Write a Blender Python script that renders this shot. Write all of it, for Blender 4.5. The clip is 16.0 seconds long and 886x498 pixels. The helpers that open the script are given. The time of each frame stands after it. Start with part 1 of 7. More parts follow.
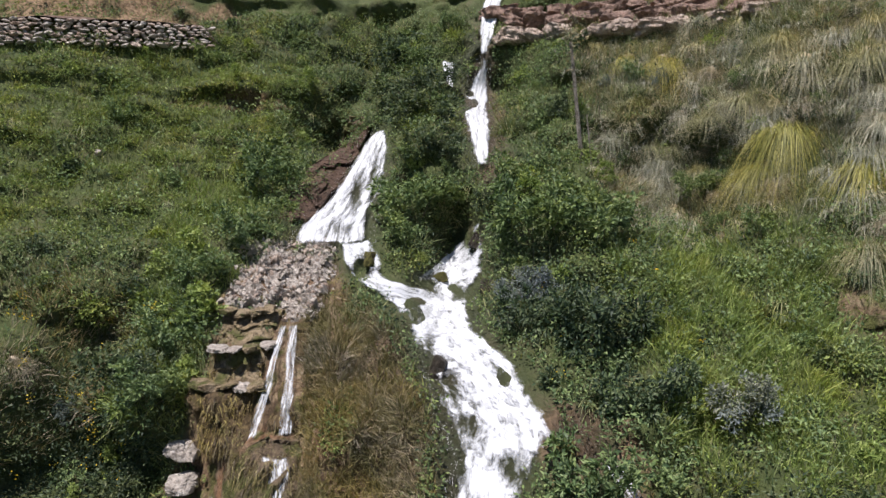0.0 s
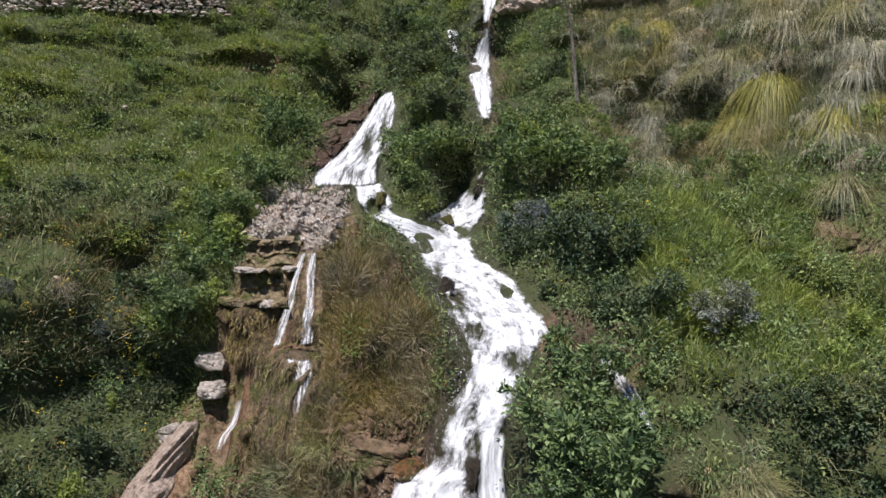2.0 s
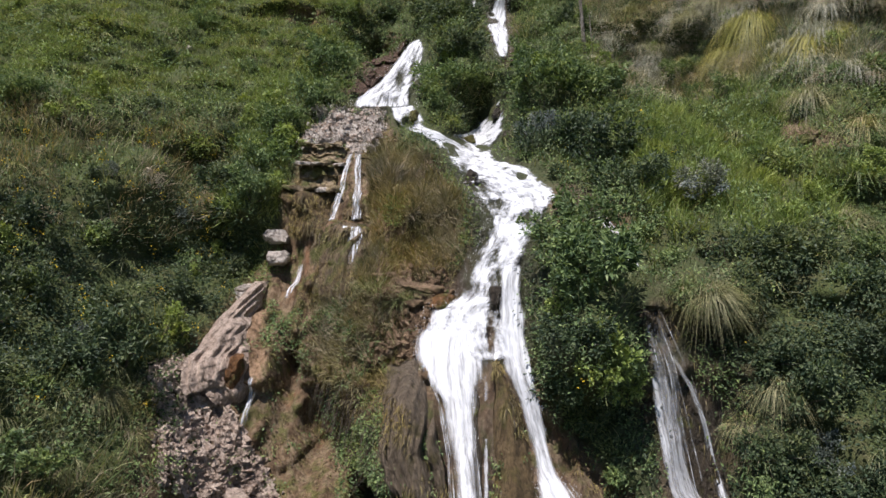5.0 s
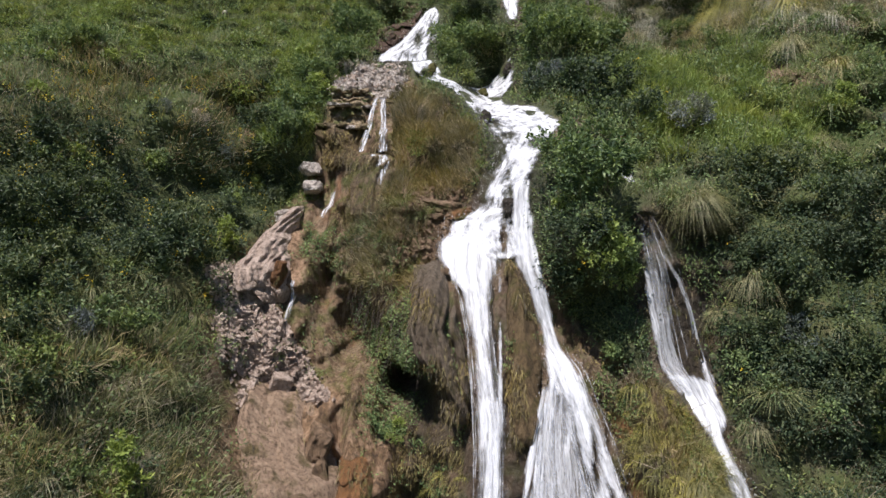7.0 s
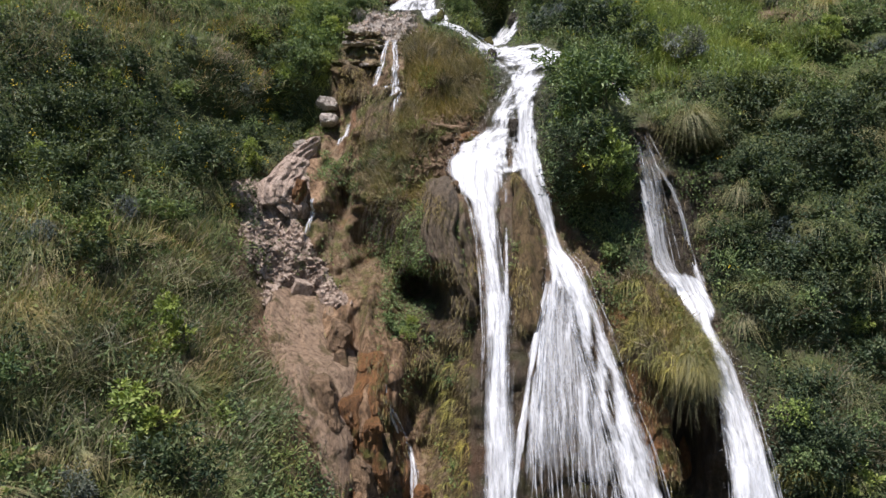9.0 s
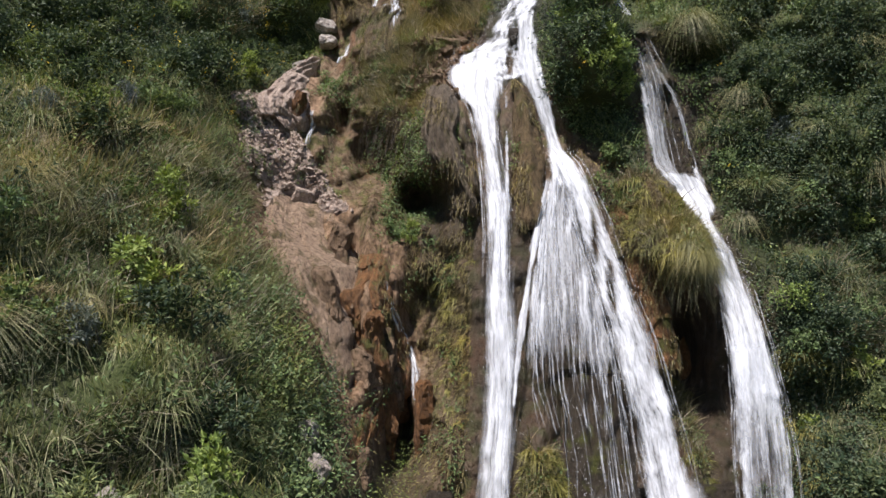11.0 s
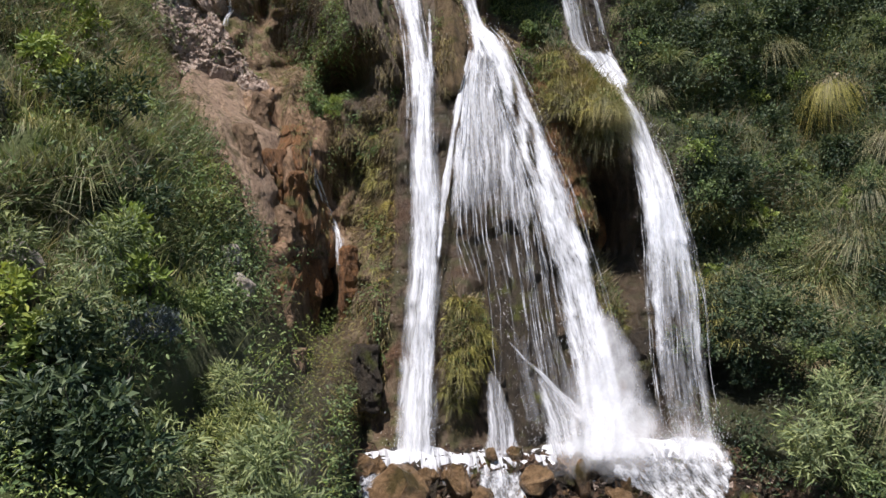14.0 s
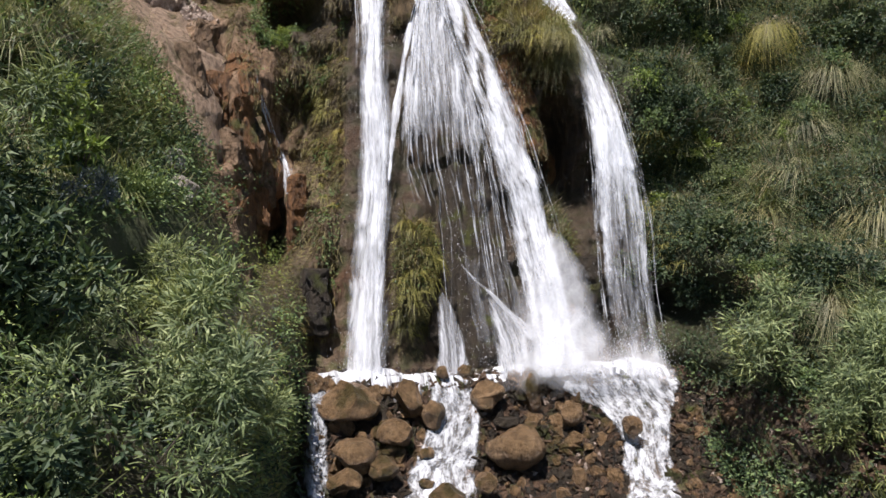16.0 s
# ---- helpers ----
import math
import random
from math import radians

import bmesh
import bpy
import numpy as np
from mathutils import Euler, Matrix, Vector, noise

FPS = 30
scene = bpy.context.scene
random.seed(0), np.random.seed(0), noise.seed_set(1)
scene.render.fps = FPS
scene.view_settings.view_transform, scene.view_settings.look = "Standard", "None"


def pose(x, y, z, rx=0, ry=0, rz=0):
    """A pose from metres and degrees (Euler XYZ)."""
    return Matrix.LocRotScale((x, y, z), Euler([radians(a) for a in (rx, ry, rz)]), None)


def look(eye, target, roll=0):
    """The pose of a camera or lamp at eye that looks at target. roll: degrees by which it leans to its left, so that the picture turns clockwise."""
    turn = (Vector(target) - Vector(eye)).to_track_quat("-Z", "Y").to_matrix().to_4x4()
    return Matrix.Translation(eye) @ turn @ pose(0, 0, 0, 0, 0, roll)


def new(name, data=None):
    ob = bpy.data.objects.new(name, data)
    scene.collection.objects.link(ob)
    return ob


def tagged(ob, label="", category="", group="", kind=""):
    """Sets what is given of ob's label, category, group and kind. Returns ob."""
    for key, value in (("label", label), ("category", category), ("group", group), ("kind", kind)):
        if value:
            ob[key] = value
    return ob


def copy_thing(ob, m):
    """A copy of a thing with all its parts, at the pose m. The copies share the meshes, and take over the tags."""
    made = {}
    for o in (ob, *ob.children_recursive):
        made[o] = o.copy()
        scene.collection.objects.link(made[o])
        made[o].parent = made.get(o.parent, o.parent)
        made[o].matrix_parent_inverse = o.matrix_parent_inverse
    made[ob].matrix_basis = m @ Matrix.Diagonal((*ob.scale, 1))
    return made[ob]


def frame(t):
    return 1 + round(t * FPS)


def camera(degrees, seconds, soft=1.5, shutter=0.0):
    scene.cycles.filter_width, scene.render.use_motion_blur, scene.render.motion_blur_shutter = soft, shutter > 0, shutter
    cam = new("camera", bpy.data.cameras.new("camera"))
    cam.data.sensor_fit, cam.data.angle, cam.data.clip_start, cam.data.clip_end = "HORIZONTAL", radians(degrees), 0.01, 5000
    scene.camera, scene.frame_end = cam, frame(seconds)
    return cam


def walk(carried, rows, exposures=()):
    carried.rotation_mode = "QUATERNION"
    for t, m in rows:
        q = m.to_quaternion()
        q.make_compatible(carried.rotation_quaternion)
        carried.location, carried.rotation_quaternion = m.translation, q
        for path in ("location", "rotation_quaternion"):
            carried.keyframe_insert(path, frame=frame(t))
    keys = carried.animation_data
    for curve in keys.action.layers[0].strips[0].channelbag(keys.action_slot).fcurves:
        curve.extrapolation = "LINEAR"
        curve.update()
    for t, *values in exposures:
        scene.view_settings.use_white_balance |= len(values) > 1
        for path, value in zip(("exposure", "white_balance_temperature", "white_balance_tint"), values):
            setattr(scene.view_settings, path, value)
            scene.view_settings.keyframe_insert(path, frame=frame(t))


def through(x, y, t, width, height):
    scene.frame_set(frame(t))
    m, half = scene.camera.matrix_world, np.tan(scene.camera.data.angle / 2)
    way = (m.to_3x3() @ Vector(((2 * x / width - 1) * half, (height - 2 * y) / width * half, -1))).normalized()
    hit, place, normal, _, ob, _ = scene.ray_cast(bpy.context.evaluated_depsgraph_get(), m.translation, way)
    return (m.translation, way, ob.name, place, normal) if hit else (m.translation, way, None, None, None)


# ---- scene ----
cam = camera(66.38, 16.0)
walk(cam, [
    (0, pose(1.240, -12.847, 13.283, 90.071, 0.097, -0.067)),
    (0.5, pose(1.199, -13.118, 12.800, 90.138, 0.107, -0.021)),
    (1, pose(1.148, -13.470, 12.259, 90.232, 0.119, -0.023)),
    (1.5, pose(1.108, -13.883, 11.804, 90.208, 0.071, -0.048)),
    (2, pose(1.021, -14.375, 11.281, 90.264, 0.060, -0.072)),
    (2.5, pose(0.863, -14.982, 10.708, 90.265, 0.018, 0.086)),
    (3, pose(0.762, -15.555, 10.167, 90.289, -0.046, 0.295)),
    (3.5, pose(0.755, -16.107, 9.624, 90.315, -0.128, 0.495)),
    (4, pose(0.705, -16.707, 9.021, 90.385, -0.181, 0.592)),
    (6.5, pose(0.349, -19.936, 5.886, 90.537, -0.053, 1.480)),
    (7, pose(0.266, -20.518, 5.206, 90.626, -0.179, 1.529)),
    (7.5, pose(0.195, -21.158, 4.519, 90.529, -0.229, 1.621)),
    (8, pose(0.101, -21.693, 3.849, 90.557, -0.311, 1.516)),
    (10.5, pose(0.045, -22.058, 0.729, 89.822, -0.120, 2.044)),
    (11, pose(0.000, -22.000, 0.000, 89.692, -0.120, 1.524)),
    (11.5, pose(-0.091, -22.008, -0.711, 89.887, -0.024, 0.336)),
    (12, pose(-0.153, -22.036, -1.357, 89.943, 0.110, -0.813)),
    (12.5, pose(-0.167, -22.078, -2.007, 89.926, 0.145, -1.992)),
    (13, pose(-0.125, -22.125, -2.621, 89.893, 0.050, -3.086)),
    (13.5, pose(-0.151, -22.137, -3.167, 89.840, 0.050, -4.254)),
    (14, pose(-0.191, -22.144, -3.710, 89.728, 0.096, -5.453)),
    (14.5, pose(-0.229, -22.113, -4.214, 89.737, 0.079, -6.589)),
    (15, pose(-0.242, -22.079, -4.730, 89.824, 0.119, -7.612)),
    (15.5, pose(-0.217, -22.049, -5.205, 89.792, 0.143, -8.700)),
    (16, pose(-0.183, -22.039, -5.608, 89.675, 0.166, -9.628)),
], exposures=((0, 0.68, 6300, 17), (3.5, 0.61, 6300, 17), (7.5, 0.69, 6300, 17), (16, 0.73, 6300, 17)))

# ---- world, sun, exposure ----
SUN_DIR = Vector((-0.28, -0.50, 1.2)).normalized()      # towards the sun
world = bpy.data.worlds.new("sky")
scene.world = world
world.use_nodes = True
wn = world.node_tree.nodes
sky = wn.new("ShaderNodeTexSky")
sky.sky_type = "NISHITA"
sky.sun_disc = False
sky.sun_elevation = math.asin(SUN_DIR.z)
sky.sun_rotation = math.atan2(SUN_DIR.x, SUN_DIR.y)
sky.altitude = 3300
wn["Background"].inputs["Strength"].default_value = 0.07
world.node_tree.links.new(sky.outputs[0], wn["Background"].inputs["Color"])
sun_data = bpy.data.lights.new("sun", "SUN")
sun_data.energy, sun_data.angle, sun_data.color = 5.0, radians(0.5), (1.0, 0.957, 0.895)
sun = new("sun", sun_data)
sun.matrix_world = look(SUN_DIR * 60, (0, 0, 0))


# ---- materials ----
class Nodes:
    """A small builder for node materials."""

    def __init__(self, name):
        self.mat = bpy.data.materials.new(name)
        self.mat.use_nodes = True
        self.tree = self.mat.node_tree
        self.bsdf = self.tree.nodes["Principled BSDF"]
        self.out = self.tree.nodes["Material Output"]

    def node(self, kind, inputs=(), operation="", attribute_name="", uv_map="", data_type="", blend_type=""):
        n = self.tree.nodes.new("ShaderNode" + kind)
        if operation:
            n.operation = operation
        if attribute_name:
            n.attribute_name = attribute_name
        if uv_map:
            n.uv_map = uv_map
        if data_type:
            n.data_type = data_type
        if blend_type:
            n.blend_type = blend_type
        for key, value in dict(inputs).items():
            self.put(n, key, value)
        return n

    def put(self, n, key, value):
        if isinstance(value, bpy.types.NodeSocket):
            self.tree.links.new(value, n.inputs[key])
        else:
            n.inputs[key].default_value = value

    def position(self, scale=(1, 1, 1)):
        g = self.node("NewGeometry")
        m = self.node("Mapping", {"Vector": g.outputs["Position"], "Scale": scale})
        return m.outputs[0]

    def noise(self, vector, scale, detail=4.0, rough=0.55):
        return self.node("TexNoise", {"Vector": vector, "Scale": scale, "Detail": detail, "Roughness": rough}).outputs["Fac"]

    def ramp(self, fac, stops):
        r = self.node("ValToRGB", {"Fac": fac})
        e = r.color_ramp.elements
        while len(e) < len(stops):
            e.new(0.5)
        for el, (p, c) in zip(e, stops):
            el.position, el.color = p, (*c, 1)
        return r.outputs[0]

    def mix(self, fac, a, b, blend="MIX"):
        m = self.node("Mix", data_type="RGBA", blend_type=blend)
        self.put(m, 0, fac)
        for key, value in ((6, a), (7, b)):
            self.put(m, key, value if isinstance(value, bpy.types.NodeSocket) else (*value, 1))
        return m.outputs[2]

    def math(self, op, a, b=0.0):
        m = self.node("Math", operation=op)
        self.put(m, 0, a)
        self.put(m, 1, b)
        return m.outputs[0]

    def attribute(self, name):
        return self.node("Attribute", attribute_name=name).outputs["Fac"]

    def bump(self, height, strength=0.5, distance=0.05):
        b = self.node("Bump", {"Height": height, "Strength": strength, "Distance": distance})
        self.put(self.bsdf, "Normal", b.outputs[0])

    def finish(self, colour, rough=0.8, spec=0.3):
        self.put(self.bsdf, "Base Color", colour)
        self.put(self.bsdf, "Roughness", rough)
        self.put(self.bsdf, "Specular IOR Level", spec)
        return self.mat


def ground_material():
    """Soil and moss, with bare tufa where the attribute bare says so."""
    n = Nodes("hillside")
    p = n.position()
    soil = n.ramp(n.noise(p, 1.3, 6), [(0.3, (0.028, 0.034, 0.012)), (0.5, (0.055, 0.065, 0.02)), (0.7, (0.10, 0.08, 0.045))])
    fine = n.noise(p, 9, 5)
    soil = n.mix(n.math("MULTIPLY", fine, 0.7), soil, (0.06, 0.09, 0.02))
    streak = n.noise(n.position((2.6, 2.6, 0.35)), 1.6, 7, 0.6)
    rock = n.ramp(streak, [(0.28, (0.055, 0.036, 0.022)), (0.45, (0.14, 0.09, 0.05)), (0.58, (0.22, 0.16, 0.10)), (0.75, (0.10, 0.10, 0.03))])
    rust = n.noise(p, 0.55, 4)
    rock = n.mix(n.ramp(rust, [(0.56, (0, 0, 0)), (0.70, (0.7, 0.7, 0.7))]), rock, (0.17, 0.075, 0.032))
    moss = n.ramp(n.noise(p, 2.1, 5), [(0.5, (0, 0, 0)), (0.62, (1, 1, 1))])
    rock = n.mix(n.math("MULTIPLY", moss, 0.75), rock, (0.085, 0.095, 0.02))
    red = n.ramp(streak, [(0.3, (0.035, 0.022, 0.012)), (0.46, (0.16, 0.098, 0.052)), (0.6, (0.32, 0.21, 0.13)), (0.75, (0.13, 0.095, 0.04))])
    rock = n.mix(n.attribute("red"), rock, red)
    bare = n.attribute("bare")
    pit = n.noise(p, 9, 9, 0.75)
    rock = n.mix(n.ramp(pit, [(0.36, (0.8, 0.8, 0.8)), (0.52, (0, 0, 0))]), rock, n.mix(1.0, rock, (0.32, 0.30, 0.27), "MULTIPLY"))
    colour = n.mix(bare, soil, rock)
    # wet marks damp rock, and recesses whose shade is put into the colour
    wet = n.attribute("wet")
    colour = n.mix(n.math("MULTIPLY", wet, 0.72), colour, (0.022, 0.018, 0.013))
    n.bump(n.math("ADD", n.noise(p, 6, 10, 0.7), n.math("MULTIPLY", streak, 1.2)), 1.0, 0.13)
    rough = n.math("SUBTRACT", 0.92, n.math("MULTIPLY", wet, 0.55))
    return n.finish(colour, rough, 0.35)


def rock_material(name, stops, scale=(1, 1, 1), moss=0.0, rough=0.85, size=2.2, tint=(0.09, 0.10, 0.02)):
    n = Nodes(name)
    p = n.position(scale)
    base = n.noise(p, size, 8, 0.62)
    colour = n.ramp(base, stops)
    speck = n.noise(p, 23, 4)
    colour = n.mix(n.ramp(speck, [(0.5, (0, 0, 0)), (0.8, (0.6, 0.6, 0.6))]), colour, stops[0][1])
    info = n.node("ObjectInfo").outputs["Random"]
    colour = n.mix(n.math("MULTIPLY", info, 0.35), colour, tuple(0.62 * c for c in stops[-1][1]))
    isl = n.node("NewGeometry").outputs["Random Per Island"]
    colour = n.mix(n.math("MULTIPLY", isl, 0.5), colour, tuple(0.5 * (p + q) for p, q in zip(stops[1][1], stops[2][1])))
    if moss:
        m = n.ramp(n.noise(n.position(), 1.7, 6), [(0.62 - moss * 0.3, (0, 0, 0)), (0.72 - moss * 0.25, (1, 1, 1))])
        colour = n.mix(n.math("MULTIPLY", m, 0.9), colour, tint)
    # the bump's pits are also darkened in the colour, its knobs lightened
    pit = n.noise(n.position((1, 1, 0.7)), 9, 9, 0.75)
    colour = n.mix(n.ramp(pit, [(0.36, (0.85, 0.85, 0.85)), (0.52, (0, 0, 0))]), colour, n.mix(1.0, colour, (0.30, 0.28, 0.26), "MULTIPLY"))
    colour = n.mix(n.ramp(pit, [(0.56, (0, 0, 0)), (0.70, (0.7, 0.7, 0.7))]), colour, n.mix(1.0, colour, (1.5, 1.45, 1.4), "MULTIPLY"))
    n.bump(n.math("ADD", n.noise(p, 5, 10, 0.72), n.math("ADD", n.math("MULTIPLY", pit, 0.9), n.math("MULTIPLY", speck, 0.5))), 1.0, 0.14)
    return n.finish(colour, rough, 0.35)


def leaf_material(name, dark, mid, light, rough=0.55, through=0.28, patch=0.8):
    """Leaves: varied per plant, per leaf and in patches; some light goes through."""
    n = Nodes(name)
    isl = n.node("NewGeometry").outputs["Random Per Island"]
    info = n.node("ObjectInfo").outputs["Random"]
    big = n.noise(n.position(), patch, 3)
    fac = n.math("ADD", n.math("MULTIPLY", isl, 0.72), n.math("ADD", n.math("MULTIPLY", info, 0.2), n.math("MULTIPLY", n.math("SUBTRACT", big, 0.44), 0.9)))
    colour = n.ramp(fac, [(0.12, dark), (0.5, mid), (0.92, light)])
    hue = n.noise(n.position(), 0.45, 3)
    colour = n.mix(n.ramp(hue, [(0.50, (0, 0, 0)), (0.62, (0.85, 0.85, 0.85))]), colour, n.mix(1.0, colour, (1.2, 1.08, 0.82), "MULTIPLY"))
    colour = n.mix(n.ramp(n.noise(n.position(), 0.8, 3), [(0.52, (0, 0, 0)), (0.64, (0.8, 0.8, 0.8))]), colour, n.mix(1.0, colour, (0.74, 0.76, 0.92), "MULTIPLY"))
    colour = n.mix(1.0, colour, (1.02, 1.0, 1.2), "MULTIPLY")
    n.finish(colour, rough, 0.3)
    tr = n.node("BsdfTranslucent", {"Color": n.mix(1.0, colour, (1.0, 1.0, 0.55), "MULTIPLY")})
    mx = n.node("MixShader", {0: through})
    n.tree.links.new(n.bsdf.outputs[0], mx.inputs[1])
    n.tree.links.new(tr.outputs[0], mx.inputs[2])
    n.tree.links.new(mx.outputs[0], n.out.inputs[0])
    return n.mat


def water_material(name, cover, across=7.0, along=0.55, tone=(0.72, 0.74, 0.765), froth_scale=(24, 4), soft=0.10, most=1.0, low=0.8, relief=0.12, weave=0.55):
    """White falling water: torn along the flow, dense in its body and ragged at its rims; light soaks through it."""
    n = Nodes(name)
    uv = n.node("UVMap", uv_map="flow").outputs[0]
    wob = n.node("TexNoise", {"Vector": uv, "Scale": 1.4, "Detail": 2.0}).outputs["Color"]
    warp = n.node("VectorMath", {0: uv, 1: n.node("VectorMath", {0: wob, 1: (0.12, 0.5, 0)}, operation="MULTIPLY").outputs[0]}, operation="ADD").outputs[0]
    m = n.node("Mapping", {"Vector": warp, "Scale": (across, along, 1)}).outputs[0]
    threads = n.noise(m, 1.0, 6, 0.62)
    m2 = n.node("Mapping", {"Vector": warp, "Scale": (across * 0.42, along * 0.9, 1)}).outputs[0]
    lumps = n.noise(m2, 1.0, 5, 0.6)
    m3 = n.node("Mapping", {"Vector": warp, "Scale": (*froth_scale, 1)}).outputs[0]
    froth = n.noise(m3, 1.0, 4, 0.7)
    body = n.math("ADD", n.math("MULTIPLY", threads, weave), n.math("ADD", n.math("MULTIPLY", lumps, 0.9 - weave), n.math("MULTIPLY", froth, 0.22)))
    edge = n.attribute("edge")
    level = n.math("ADD", n.math("SUBTRACT", body, 0.56 - cover), n.math("MULTIPLY", n.math("SUBTRACT", edge, 1.0), 0.42))
    alpha = n.ramp(level, [(0.0, (0, 0, 0)), (0.35 * soft, (0.25 * most,) * 3), (soft, (most,) * 3)])
    shade = n.math("ADD", n.math("MULTIPLY", lumps, 0.45), n.math("ADD", n.math("MULTIPLY", threads, 0.25), n.math("MULTIPLY", froth, 0.3)))
    colour = n.ramp(shade, [(0.36, tuple(low * c for c in tone)), (0.48, tuple((0.6 + 0.4 * low) * c for c in tone)), (0.60, tone)])
    n.bump(n.math("ADD", lumps, n.math("MULTIPLY", froth, 0.6)), relief, 0.05)
    n.finish(colour, 0.5, 0.2)
    glow = n.node("BsdfTranslucent", {"Color": colour})
    foam = n.node("MixShader", {0: 0.15})
    n.tree.links.new(n.bsdf.outputs[0], foam.inputs[1])
    n.tree.links.new(glow.outputs[0], foam.inputs[2])
    clear = n.node("BsdfTransparent")
    torn = n.node("MixShader", {0: alpha})
    n.tree.links.new(clear.outputs[0], torn.inputs[1])
    n.tree.links.new(foam.outputs[0], torn.inputs[2])
    n.tree.links.new(torn.outputs[0], n.out.inputs[0])
    return n.mat


HILL = ground_material()
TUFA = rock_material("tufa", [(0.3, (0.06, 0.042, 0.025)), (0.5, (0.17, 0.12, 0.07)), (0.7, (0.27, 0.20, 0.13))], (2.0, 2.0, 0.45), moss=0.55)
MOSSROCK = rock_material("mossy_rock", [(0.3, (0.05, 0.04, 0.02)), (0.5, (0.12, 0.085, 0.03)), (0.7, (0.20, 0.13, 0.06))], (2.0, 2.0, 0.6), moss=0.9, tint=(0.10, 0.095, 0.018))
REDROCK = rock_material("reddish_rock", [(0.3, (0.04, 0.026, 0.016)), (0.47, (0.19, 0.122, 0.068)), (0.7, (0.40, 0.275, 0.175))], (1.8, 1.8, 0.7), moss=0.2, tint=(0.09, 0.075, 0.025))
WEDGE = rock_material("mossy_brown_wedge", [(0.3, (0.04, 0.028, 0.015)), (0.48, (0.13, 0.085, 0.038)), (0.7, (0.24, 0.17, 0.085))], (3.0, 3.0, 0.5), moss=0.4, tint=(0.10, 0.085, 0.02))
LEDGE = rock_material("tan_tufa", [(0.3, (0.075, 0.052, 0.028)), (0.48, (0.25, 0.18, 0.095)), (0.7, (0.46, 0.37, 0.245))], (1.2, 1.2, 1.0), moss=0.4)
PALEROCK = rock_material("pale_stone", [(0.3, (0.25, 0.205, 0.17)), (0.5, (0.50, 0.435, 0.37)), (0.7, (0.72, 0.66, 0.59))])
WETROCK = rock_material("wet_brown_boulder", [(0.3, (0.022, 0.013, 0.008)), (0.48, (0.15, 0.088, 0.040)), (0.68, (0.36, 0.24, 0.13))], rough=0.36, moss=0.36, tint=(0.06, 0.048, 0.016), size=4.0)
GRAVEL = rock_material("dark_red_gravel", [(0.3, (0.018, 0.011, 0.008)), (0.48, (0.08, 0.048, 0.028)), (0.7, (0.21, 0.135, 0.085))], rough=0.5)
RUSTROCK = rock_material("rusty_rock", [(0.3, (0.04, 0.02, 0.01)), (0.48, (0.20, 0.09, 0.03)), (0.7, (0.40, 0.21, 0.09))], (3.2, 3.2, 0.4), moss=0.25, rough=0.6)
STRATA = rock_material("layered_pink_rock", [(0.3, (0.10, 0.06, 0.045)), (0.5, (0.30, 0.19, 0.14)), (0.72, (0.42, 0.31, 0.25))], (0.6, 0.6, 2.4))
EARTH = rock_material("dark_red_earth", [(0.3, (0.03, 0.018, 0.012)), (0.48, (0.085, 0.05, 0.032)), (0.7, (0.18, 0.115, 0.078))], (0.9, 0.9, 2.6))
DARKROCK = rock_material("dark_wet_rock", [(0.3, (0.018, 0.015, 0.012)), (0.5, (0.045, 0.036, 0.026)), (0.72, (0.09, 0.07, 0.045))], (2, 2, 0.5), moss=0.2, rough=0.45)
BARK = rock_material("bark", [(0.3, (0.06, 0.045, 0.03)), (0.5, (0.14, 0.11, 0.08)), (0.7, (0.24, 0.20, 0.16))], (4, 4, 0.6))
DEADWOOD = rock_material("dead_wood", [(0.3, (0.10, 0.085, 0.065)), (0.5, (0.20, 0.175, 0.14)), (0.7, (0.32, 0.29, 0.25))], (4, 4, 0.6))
LEAF = leaf_material("leaf_green", (0.036, 0.066, 0.025), (0.110, 0.171, 0.054), (0.251, 0.326, 0.108))
# dark-leaved plants; inside shady() this tone also stands for deep shade
LEAF_DARK = leaf_material("leaf_dark", (0.017, 0.034, 0.015), (0.050, 0.082, 0.033), (0.150, 0.188, 0.075))
BANKGRASS = leaf_material("bank_grass_blade", (0.07, 0.09, 0.03), (0.18, 0.205, 0.075), (0.38, 0.37, 0.17), patch=0.7, through=0.3)
LEAF_BRIGHT = leaf_material("leaf_bright", (0.080, 0.122, 0.024), (0.191, 0.270, 0.055), (0.361, 0.425, 0.112))
LEAF_SILVER = leaf_material("leaf_silver", (0.05, 0.07, 0.05), (0.12, 0.15, 0.11), (0.23, 0.26, 0.20), through=0.15)
TURF = leaf_material("turf_blade", (0.085, 0.120, 0.034), (0.225, 0.265, 0.078), (0.42, 0.42, 0.17), patch=0.5)
GRASS = leaf_material("grass_blade", (0.063, 0.101, 0.031), (0.186, 0.228, 0.073), (0.372, 0.365, 0.16), patch=0.5)
DRYGRASS = leaf_material("dry_grass", (0.10, 0.098, 0.050), (0.25, 0.228, 0.120), (0.48, 0.40, 0.24), patch=0.6, through=0.25)
GREYGRASS = leaf_material("grey_grass", (0.11, 0.125, 0.072), (0.27, 0.28, 0.165), (0.52, 0.50, 0.33), through=0.25, patch=0.6)
YELLOWGRASS = leaf_material("yellow_grass", (0.109, 0.121, 0.022), (0.296, 0.283, 0.055), (0.528, 0.486, 0.137), through=0.3)
PALEGRASS = leaf_material("pale_grass", (0.08, 0.09, 0.03), (0.21, 0.215, 0.085), (0.42, 0.39, 0.18), through=0.3)
MOSS = leaf_material("hanging_moss", (0.035, 0.026, 0.012), (0.125, 0.098, 0.034), (0.27, 0.24, 0.075), through=0.15, patch=1.3)
